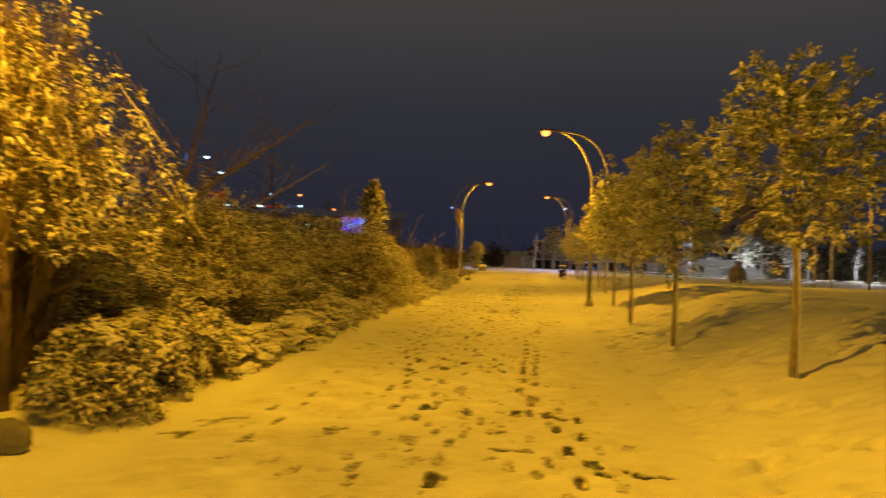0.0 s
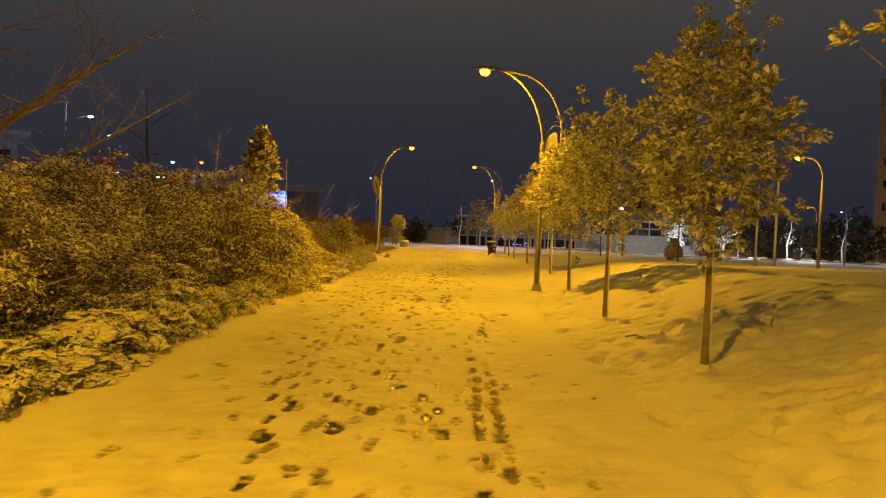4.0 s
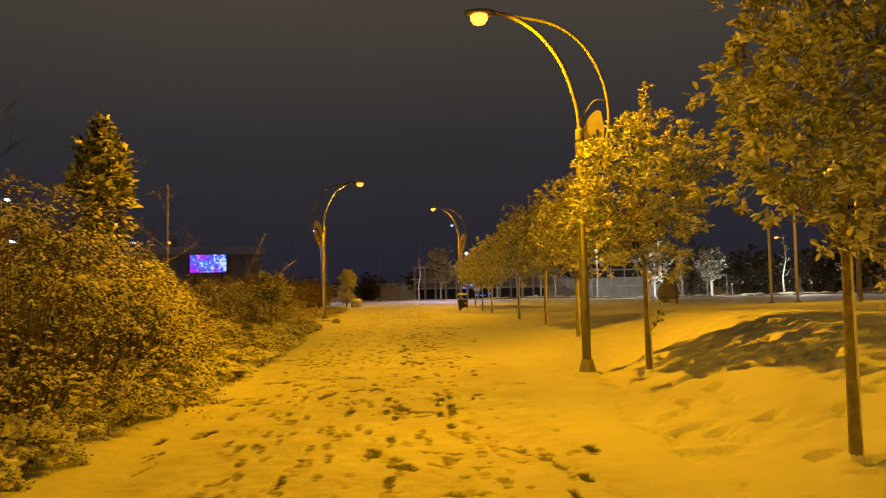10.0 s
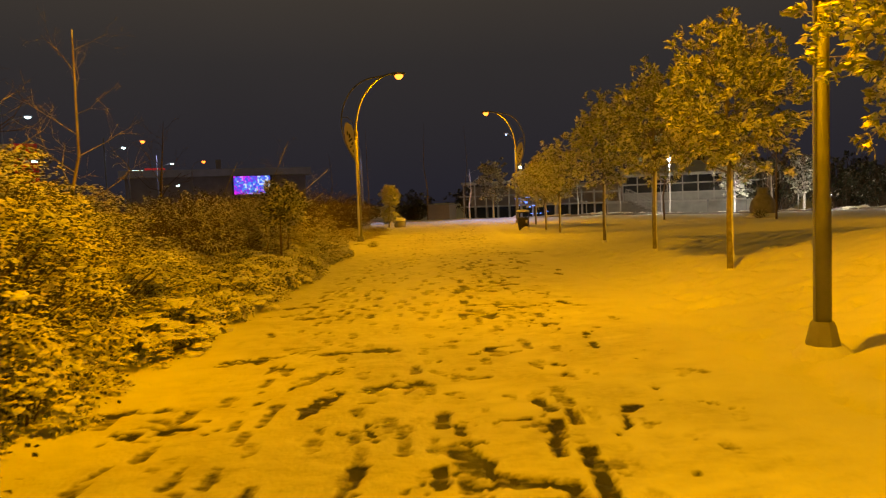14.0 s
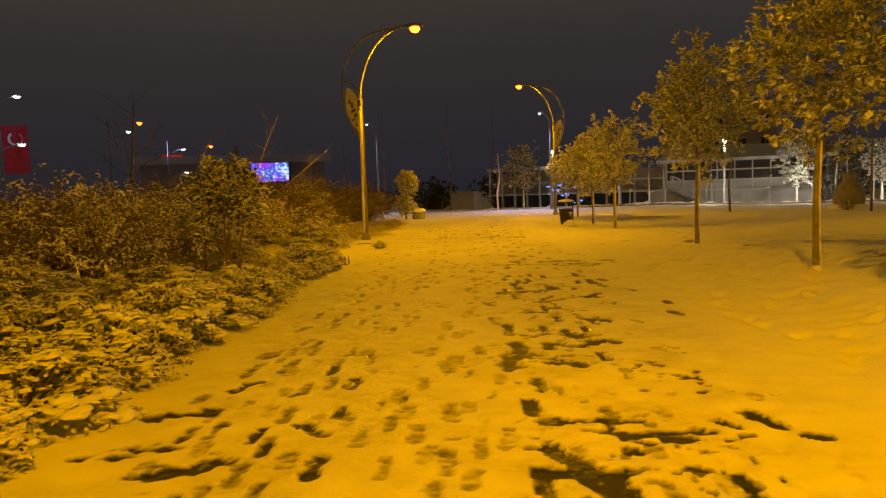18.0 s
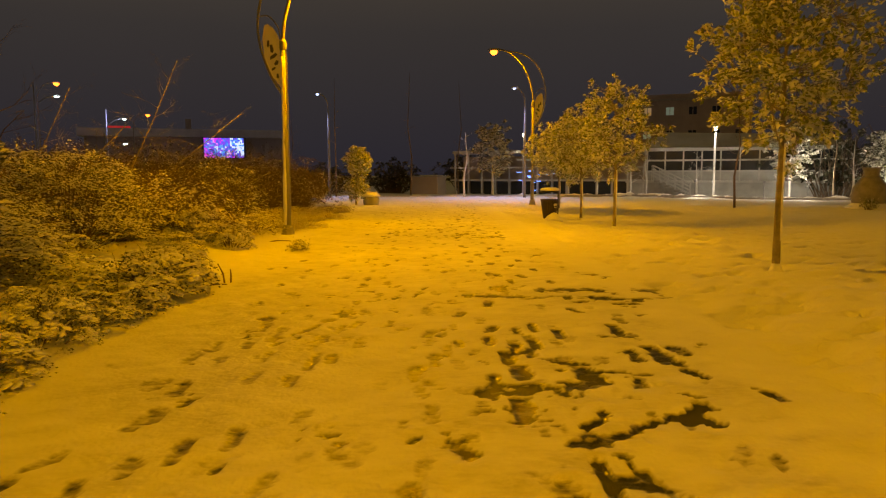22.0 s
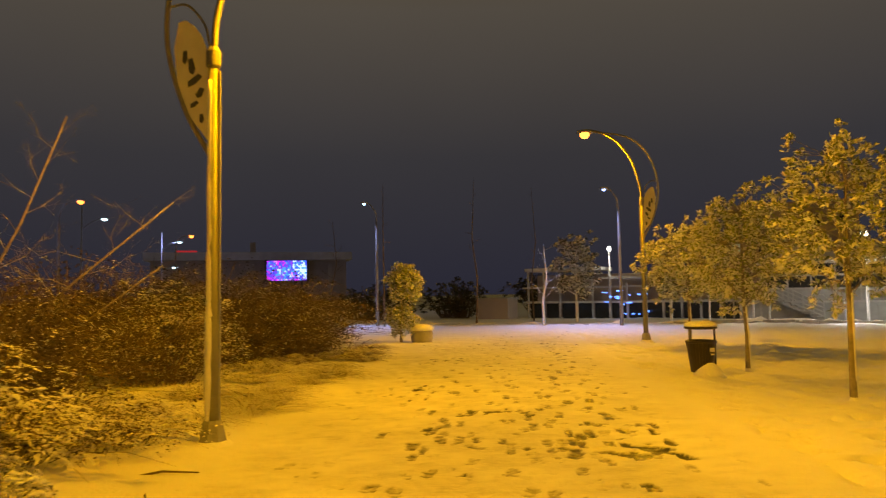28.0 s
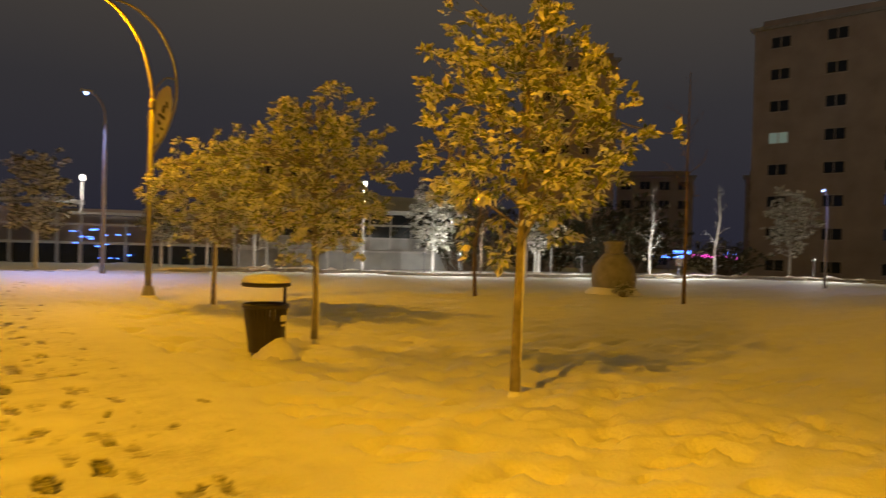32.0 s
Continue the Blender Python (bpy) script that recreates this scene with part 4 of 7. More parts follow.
TRODDEN_O = [(0.37, 36.43, 0.37, 36.68, 0.11), (-0.07, 36.52, -0.07, 36.77, 0.09), (-0.33, 36.55, -0.33, 36.80, 0.09), (-0.51, 36.60, -0.51, 36.85, 0.09), (-0.73, 36.61, -0.73, 36.86, 0.09), (-1.34, 36.87, -1.34, 37.12, 0.09), (-0.85, 37.05, -0.77, 37.46, 0.09), (0.28, 37.26, 0.28, 37.51, 0.10), (-0.69, 37.40, -0.69, 37.65, 0.09), (-0.54, 37.46, -0.54, 37.71, 0.09), (0.05, 37.63, 0.05, 37.88, 0.09), (0.24, 37.79, 0.24, 38.04, 0.09), (0.64, 38.09, 0.64, 38.34, 0.09), (-0.47, 38.11, -0.35, 38.51, 0.07), (1.62, 38.45, 1.62, 38.70, 0.09), (0.54, 38.61, 0.54, 38.86, 0.09), (-0.20, 38.98, -0.20, 39.23, 0.09), (1.37, 39.34, 1.37, 39.59, 0.09), (0.49, 39.47, 0.49, 39.72, 0.09)]
TRODDEN_P = [(0.02, 39.54, 0.02, 39.79, 0.09), (1.28, 39.68, 1.28, 39.93, 0.09), (-0.71, 39.99, -0.71, 40.24, 0.09), (-0.41, 40.12, -0.41, 40.37, 0.09), (0.17, 40.62, 0.17, 40.87, 0.09), (1.59, 40.84, 1.59, 41.09, 0.09), (1.34, 41.37, 1.34, 41.62, 0.09), (-0.19, 41.88, -0.19, 42.13, 0.09), (1.03, 42.09, 1.59, 42.30, 0.08)]
for x0, y0, x1, y1, width in BARE_A + BARE_B + BARE_C + BARE_D + BARE_E + BARE_F + BARE_G + BARE_H + BARE_I + BARE_J + BARE_K + BARE_L:
    scuff(x0, y0, x1, y1, width * (1 if abs(x1 - x0) < 0.1 else 0.66 if y0 < 29 else 0.8), DEEP * 1.15, 0.35 if abs(x1 - x0) < 0.1 else 1.35)
for x0, y0, x1, y1, width in TRODDEN_A + TRODDEN_B + TRODDEN_C + TRODDEN_D + TRODDEN_E + TRODDEN_F + TRODDEN_G + TRODDEN_H + TRODDEN_I + TRODDEN_J + TRODDEN_K + TRODDEN_L + TRODDEN_M + TRODDEN_N + TRODDEN_O + TRODDEN_P:
    scuff(x0, y0, x1, y1, width, DEEP * 0.7, 0.4)

# slush scuffed up and melted through along the middle of the walk
lane = step(-2.35, -1.5, XX) * step(2.35, 1.5, XX) * step(9, 13, YY) * step(56, 46, YY)
wet = step(17, 19.5, YY) * step(31, 28.5, YY) * np.exp(-((XX - np.interp(YY, (17, 22, 26, 30), (0.6, 0.75, 1.2, 1.5))) / 0.7) ** 2)
RX, RY = 0.5 * (0.94 * XX + 0.34 * YY), 0.94 * YY - 0.34 * XX
SX, SY = 0.6 * (0.85 * XX - 0.53 * YY), 0.85 * YY + 0.53 * XX
field = 0.5 * lattice(RX, RY, 0.13, 11) + 0.45 * lattice(SX, SY, 0.22, 12) + 0.4 * lattice(XX, YY, 1.1, 13) + 0.28 * lattice(SY, SX, 0.06, 14)
LX, LY = 0.98 * XX - 0.2 * YY, 0.5 * (0.98 * YY + 0.2 * XX)
along = 0.5 * lattice(LX, LY, 0.09, 11) + 0.45 * lattice(LX, LY, 0.2, 12) + 0.4 * lattice(XX, YY, 1.1, 13) + 0.28 * lattice(XX, YY, 0.045, 14)
PRINT = np.maximum(PRINT, 0.024 * lane * step(0.74, 0.82, along))
PRINT = np.maximum(PRINT, 0.028 * step(0.05, 0.3, wet) * step(0.76, 0.81, field + 0.26 * wet - 0.16))
PRINT = np.maximum(PRINT, 0.009 * lane * step(0.3, 0.6, along))
lumps = 0.005 * lattice(RX, RY, 0.35, 1) + 0.0075 * lattice(SX, SY, 0.1, 2) + 0.005 * lattice(RX, RY, 0.055, 3)
lawn = step(2.5, 3.8, XX)
lumps += lawn * (0.03 * lattice(RX * 2, RY, 1.1, 4) + 0.022 * lattice(SX * 1.6, SY, 0.3, 6) + 0.026 * lattice(RX * 2, RY, 0.17, 15)) - 2.0 * DENT * step(2.45, 2.8, XX)
lumps += 0.05 * step(-2.5, -3.4, XX) * (0.6 + lattice(XX, YY, 0.8, 8))
near = ((np.abs(XX) < 45) & (YY > -60) & (YY < 130)).astype(float)
ZZ = base(XX, YY) + 0.023 + lumps * near + RIM * near - PRINT * near
nx, ny = XX.shape
at = np.arange(nx * ny).reshape(nx, ny)
faces = np.stack([at[:-1, :-1], at[1:, :-1], at[1:, 1:], at[:-1, 1:]], -1).reshape(-1, 4)
snow_mesh = arrays("ground", np.stack([XX, YY, ZZ], -1).reshape(-1, 3), faces, M_SNOW, True)
mark = snow_mesh.attributes.new("trodden", "FLOAT", "POINT")
mark.data.foreach_set("value", (np.maximum(step(0.004, 0.026, PRINT * near) * step(2.9, 2.4, XX), 0.13 * near * step(-2.8, -2.1, XX) * step(2.5, 1.7, XX) * step(60, 50, YY) * (0.7 + 0.6 * lattice(SX, SY, 0.3, 16) + 0.6 * lattice(RX, RY, 0.1, 17)))).astype(np.float32).ravel())
solid("ground", snow_mesh, M_SNOW, "trodden snow lying over the path and the lawn", "ground", "structure")

ax, ay = np.arange(-2.95, 2.46, 0.1), np.arange(-14, 64.1, 0.5)
AX, AY = np.meshgrid(ax, ay, indexing="ij")
at = np.arange(AX.size).reshape(AX.shape)
faces = np.stack([at[:-1, :-1], at[1:, :-1], at[1:, 1:], at[:-1, 1:]], -1).reshape(-1, 4)
solid("path", arrays("path", np.stack([AX, AY, base(AX, AY)], -1).reshape(-1, 3), faces, M_ASPHALT, True), M_ASPHALT, "wet dark asphalt footpath showing through trodden snow", "path", "structure")


# ---- plants ----
LEAF = np.array([(0, 0, 0), (0.3, 0.2, 0.06), (0.68, 0.2, 0.04), (1, 0, -0.1), (0.68, -0.2, 0.04), (0.3, -0.2, 0.06)])
LEAF_F = np.array([(0, 3, 2, 1), (0, 5, 4, 3)])
DIAMOND = np.array([(0, 0, 0), (0.55, 0.36, 0.06), (1, 0, -0.06), (0.55, -0.36, 0.06)])
DIAMOND_F = np.array([(0, 2, 1), (0, 3, 2)])
PAD = np.array([(0, 0, 0.42)] + [(q * math.cos(a + o), q * math.sin(a + o), z) for q, z, o in ((0.5, 0.34, 0.0), (0.92, 0.1, 0.3), (0.8, -0.12, 0.0)) for a in [2 * math.pi * k / 7 for k in range(7)]])
PAD_F = np.array([(0, 1 + k, 1 + (k + 1) % 7) for k in range(7)] + [t for i in (0, 7) for k in range(7) for t in ((1 + i + k, 8 + i + k, 8 + i + (k + 1) % 7), (1 + i + k, 8 + i + (k + 1) % 7, 1 + i + (k + 1) % 7))])
STROKE = np.array([(0.45, 0, 0.11), (0, 0, 0), (0.5, 0.075, 0.03), (1, 0, -0.16), (0.5, -0.075, 0.03)])
CAP = np.array([(0.5, 0, 0.17), (0.03, 0, 0), (0.5, 0.32, 0), (1, 0, -0.05), (0.55, -0.3, 0)])
CAP_F = np.array([(0, 1 + (k + 1) % 4, 1 + k) for k in range(4)])


def strewn(name, shape, shape_f, places, ways, ups, sizes, mat, smooth=False):
    """One mesh of many small shapes: each at its place, pointing along its way."""
    w = ways / np.maximum(np.linalg.norm(ways, axis=1, keepdims=True), 1e-6)
    s = np.cross(ups, w)
    s /= np.maximum(np.linalg.norm(s, axis=1, keepdims=True), 1e-6)
    u = np.cross(w, s)
    v = places[:, None] + sizes[:, None, None] * (shape[None, :, 0:1] * w[:, None] + shape[None, :, 1:2] * s[:, None] + shape[None, :, 2:3] * u[:, None])
    f = (shape_f[None] + (np.arange(len(places)) * len(shape))[:, None, None]).reshape(-1, shape_f.shape[1])
    return arrays(name, v.reshape(-1, 3), f, mat, smooth)


def pads(parent, r, places, count, size, cell=0.16):
    """Pads of snow on the topmost leaves."""
    order = np.argsort(-places[:, 2])
    cells_seen, tops = set(), []
    for i in order:
        key = (int(places[i, 0] // cell), int(places[i, 1] // cell))
        if key not in cells_seen:
            cells_seen.add(key)
            tops.append(i)
    tops = np.array(tops)
    tops = tops[r.permutation(len(tops))[:count]]
    n = len(tops)
    a = r.uniform(0, 2 * math.pi, n)
    ways = np.stack([np.cos(a), np.sin(a), r.normal(0, 0.12, n)], -1)
    mesh = strewn("snow_pad", PAD * np.array([1.2, 0.85, 1.0]), PAD_F, places[tops] + np.array([0, 0, 0.01]), ways, np.array([0, 0, 1.0]) + r.normal(0, 0.35, (n, 3)), size * r.uniform(0.4, 1.5, n), M_CAP, True)
    part("snow_pad", mesh, M_CAP, parent, "rounded pads of snow")["kind"] = "stuff"


def foliage(parent, r, places, ways, size, mat, snow=0.5, label="", cap=1.25, shape=LEAF, shape_f=LEAF_F):
    """Leaves, and the snow lying on a share of them."""
    n = len(places)
    ups = np.array([0, 0, 0.8]) + r.normal(0, 0.75, (n, 3))
    sizes = size * r.uniform(0.65, 1.25, n)
    part("foliage", strewn("foliage", shape, shape_f, places, ways, ups, sizes, mat), mat, parent, label)["kind"] = "stuff"
    keep = r.rand(n) < snow
    k = keep.sum()
    if k:
        flat = ways[keep] * np.array([1, 1, 0.35])
        part("snow_cover", strewn("snow_cover", CAP, CAP_F, places[keep] + np.array([0, 0, 0.008]), flat, np.array([0, 0, 1.0]) + r.normal(0, 0.15, (k, 3)), sizes[keep] * cap * r.uniform(0.7, 1.3, k), M_CAP, True), M_CAP, parent, "snow lying on the leaves")["kind"] = "stuff"


def rosettes(r, centres, outs, count, spread):
    """Leaves in whorls at the ends of twigs."""
    n = len(centres)
    ways = np.repeat(outs, count, 0) * 0.55 + r.normal(0, 0.6, (n * count, 3)) + np.array([0, 0, 0.12])
    places = np.repeat(centres, count, 0) + r.normal(0, spread, (n * count, 3))
    return places, ways


def young_tree(r, height, clear, radius, whorls, leaf, lean, girth=0.043, snow=0.5, mat=None, bark=None, windward=None):
    """A staked-looking young evergreen: slim trunk, rising limbs, crown of leaf whorls."""
    ob = thing("tree", "", "tree", Matrix())
    top = Vector((lean[0], lean[1], height * 0.93))
    curve = [Vector((0, 0, -0.1)), Vector((0.01, 0, clear * 0.5)) + top * 0.02, Vector((lean[0] * 0.35, lean[1] * 0.35, clear)), Vector((lean[0] * 0.7 + 0.04, lean[1] * 0.7, (clear + height) / 2)), top]
    g = Geo().tube([(0, 0, -0.15), (0, 0, 0.03), *[tuple(p) for p in curve[1:]]], [girth * 1.55, girth * 1.25, girth, girth * 0.85, girth * 0.5, 0.008], 9)
    part("trunk", g, bark or M_BARK, ob, smooth=True)
    limbs, tips = Geo(), []
    n = 15
    for k in range(n):
        h = clear * 0.97 + (height - clear) * 0.72 * (k / n) ** 1.15
        a = k * 2.4 + r.uniform(-0.4, 0.4)
        reach = radius * (0.95 - 0.5 * (k / n)) * r.uniform(0.6, 1.0)
        rise = reach * r.uniform(0.35, 0.85)
        t0 = min(1, max(0, (h - clear) / (height - clear)))
        p0 = Vector((lean[0] * (0.35 + 0.65 * t0), lean[1] * (0.35 + 0.65 * t0), h))
        p1 = p0 + Vector((math.cos(a) * reach * 0.5, math.sin(a) * reach * 0.5, rise * 0.35))
        p2 = p0 + Vector((math.cos(a) * reach, math.sin(a) * reach, rise))
        limbs.tube([p0, p1, p2], [girth * 0.38, girth * 0.24, 0.005], 5, False)
        for f in (0.35, 0.5, 0.62, 0.75, 0.88, 1.0):
            tips.append((p0.lerp(p1, f * 2) if f < 0.5 else p1.lerp(p2, f * 2 - 1)))
    tips += [curve[3].lerp(top, f) for f in (0.2, 0.5, 0.8, 1.0)]
    tips = np.array(tips)
    c = []
    half = (height - clear) * 0.5
    while len(c) < whorls:
        d = r.normal(0, 1, 3)
        d /= np.linalg.norm(d)
        q = r.uniform(0.12, 1.0) ** 0.42
        lump = 0.96 + 0.26 * math.sin(3.1 * d[0] + 7 * d[1] + whorls) * math.sin(4 * d[2] + 2 * d[0])
        p = d * q * lump * np.array([radius, radius, half + 0.16])
        if p[2] > 0:
            p[:2] *= 1 - 0.25 * p[2] / half
        p = p + np.array([lean[0] * 0.7, lean[1] * 0.7, (height + clear) / 2 + 0.02])
        # a rosette keeps its distance from the ones before it
        if c and r.rand() < 0.8 and np.min(((np.array(c) - p) ** 2).sum(1)) < (0.13 * radius) ** 2:
            continue
        c.append(p)
    for k in range(12):
        # sprigs that stand out of the crown
        a, up = r.uniform(0, 2 * math.pi), r.uniform(-0.2, 1.0)
        d = np.array([math.cos(a) * (1 - 0.5 * up), math.sin(a) * (1 - 0.5 * up), up * 1.1])
        for q in (0.92, 1.1):
            c.append(d * q * np.array([radius, radius, half]) + np.array([lean[0] * 0.7, lean[1] * 0.7, (height + clear) / 2]) + r.normal(0, 0.05, 3))
    c = np.array(c)
    near_tip = tips[np.argmin(((c[:, None] - tips[None]) ** 2).sum(-1), 1)]
    for p, q in zip(c, near_tip):
        limbs.tube([q, (p + q) / 2 + r.normal(0, 0.03, 3), p], [0.007, 0.005, 0.003], 3, False)
    part("branchwork", limbs, bark or M_BARK, ob, smooth=True)["kind"] = "stuff"
    outs = c - np.array([0, 0, (height + clear) / 2 - 0.3])
    outs /= np.linalg.norm(outs, axis=1, keepdims=True)
    places, ways = rosettes(r, c, outs, 20, 0.035)
    foliage(ob, r, places, ways, leaf, mat or M_LEAF_TREE, snow)
    if windward is not None:
        # snow plastered up one side of the trunk, and a small drift at its foot
        wx, wy = math.cos(windward), math.sin(windward)
        line, wide = [], []
        for k in range(15):
            f = k / 14
            bend = curve[1].lerp(curve[2], f * 2 - 1) if f > 0.5 else Vector((0, 0, 0)).lerp(curve[1], f * 2)
            off = girth * (0.55 + r.uniform(-0.05, 0.05))
            line.append((bend.x + wx * off, bend.y + wy * off, 0.02 + bend.z))
            wide.append(girth * (0.78 - 0.2 * f + r.uniform(-0.07, 0.07)))
        part("snow_streak", Geo().tube(line, wide, 8), M_CAP, ob, "snow plastered up one side of the trunk", True)
        part("snow_drift", Geo().lathe([(girth * 2.8, -0.07), (girth * 2.0, -0.03), (girth * 1.5, 0.02), (girth * 1.1, 0.07)], 12), M_CAP, ob, "snow banked round the foot", True)
    return ob


def broad_shrub(r, w, d, h, whorls, leaf, snow=0.2, mat=None):
    """A rounded evergreen shrub of leaf whorls on stiff stems."""
    ob = thing("shrub", "", "shrub", Matrix())
    c, stems = [], Geo()
    for k in range(whorls):
        a, q = r.uniform(0, 2 * math.pi), r.uniform(0, 1) ** 0.5
        top = h * (1 - 0.55 * q ** 2.2) * r.uniform(0.8, 1.08)
        z = top * (r.uniform(0.12, 1.0) ** (0.35 if q < 0.75 else 0.8))
        c.append((math.cos(a) * q * w / 2, math.sin(a) * q * d / 2, max(0.05, z)))
        if k % 3 == 0:
            stems.tube([(c[-1][0] * 0.25, c[-1][1] * 0.25, -0.05), (c[-1][0] * 0.7, c[-1][1] * 0.7, z * 0.55), c[-1]], [0.012, 0.008, 0.004], 4, False)
    c = np.array(c)
    part("branchwork", stems, M_TWIG, ob)["kind"] = "stuff"
    outs = c / np.array([w / 2, d / 2, h]) + np.array([0, 0, -0.1])
    outs /= np.linalg.norm(outs, axis=1, keepdims=True)
    places, ways = rosettes(r, c, outs, 11, 0.05)
    foliage(ob, r, places, ways, leaf, mat or M_LEAF, snow)
    return ob


def spray_shrub(r, w, d, h, sprays, leaf, snow=0.45, mat=None, droop=0.45, density=26, twig=0.006, ridges=0.5, padded=0, strokes=0.12, stroke=0.2, hem=0.0):
    """A thicket of arching sprays with small leaves along them."""
    ob = thing("shrub", "", "shrub", Matrix())
    stems, snowline, places, ways, snowy = Geo(), Geo(), [], [], []
    for k in range(sprays):
        a, q = r.uniform(0, 2 * math.pi), r.uniform(0, 1) ** 0.6
        foot = Vector((math.cos(a) * q * w * 0.22, math.sin(a) * q * d * 0.22, -0.05))
        b = a + r.normal(0, 0.5)
        reach = r.uniform(0.25, 0.62) * (0.35 + q)
        tall = h * r.uniform(0.35, 1.05) * (1 - 0.35 * q * q)
        mid = foot + Vector((math.cos(b) * reach * w * 0.35, math.sin(b) * reach * d * 0.35, tall * 0.85))
        peak = foot + Vector((math.cos(b) * reach * w * 0.62, math.sin(b) * reach * d * 0.62, tall))
        end = foot + Vector((math.cos(b) * reach * w * 0.95, math.sin(b) * reach * d * 0.95, tall * (1 - droop * r.uniform(0.3, 1.0))))
        end.z = max(end.z, hem * r.uniform(0.9, 1.2))
        line = [foot, foot.lerp(mid, 0.5) + Vector(r.normal(0, 0.05, 3)), mid, peak, end]
        stems.tube(line, [twig * 1.8, twig * 1.5, twig * 1.1, twig * 0.8, twig * 0.4], 3, False)
        if r.rand() < ridges:
            up = Vector((0, 0, 0.012 + twig))
            thick = r.uniform(0.004, 0.009)
            snowline.tube([line[2] + up, line[2].lerp(line[3], 0.5) + up * 1.3, line[3] + up, line[3].lerp(line[4], 0.6) + up * 1.2, line[4] + up * 0.6], [0.004, thick, thick * 0.7, thick, 0.003], 4, False)
        for tuft_n in range(max(2, density // 11) if density else 0):
            # leaves stand in tufts, some of them snowed over
            f = r.uniform(0.22, 1.0) * 3.999
            i = int(f)
            p, q2 = line[i], line[i + 1]
            along = (q2 - p).normalized()
            c = p.lerp(q2, f - i) + Vector(r.normal(0, 0.05 + 0.012 * h, 3))
            if c.z < hem:
                continue
            white = r.rand() < 0.38
            for j in range(11):
                places.append(c + along * r.normal(0, 0.07) + Vector(r.normal(0, 0.035, 3)))
                ways.append(along * 0.55 + Vector(r.normal(0, 0.55, 3)) + Vector((0, 0, -0.15)))
                snowy.append(white)
    part("branchwork", stems, M_TWIG, ob)["kind"] = "stuff"
    if density:
        foliage(ob, r, np.array(places), np.array(ways), leaf, mat or M_LEAF_DARK, np.where(snowy, min(0.9, snow * 3), snow * 0.25), "", 1.2, DIAMOND, DIAMOND_F)
        if padded:
            pads(ob, r, np.array(places), padded, 0.036)
        # short curved strokes of snow on the outer twigs
        pick = r.rand(len(places)) < np.where(snowy, min(0.8, strokes * 2.4), strokes * 0.2)
        k = int(pick.sum())
        lie = np.array(ways)[pick] * np.array([1, 1, 0.5]) + np.array([0, 0, -0.1])
        mesh = strewn("snow_stroke", STROKE, CAP_F, np.array(places)[pick] + np.array([0, 0, 0.01]), lie, np.array([0, 0, 1.0]) + r.normal(0, 0.2, (k, 3)), stroke * r.uniform(0.5, 1.4, k), M_CAP, True)
        part("snow_stroke", mesh, M_CAP, ob, "snow lying along the outer twigs")["kind"] = "stuff"
    if snowline.v:
        part("snow_ridge", snowline, M_CAP, ob, "snow lying along the twigs", True)["kind"] = "stuff"
    return ob


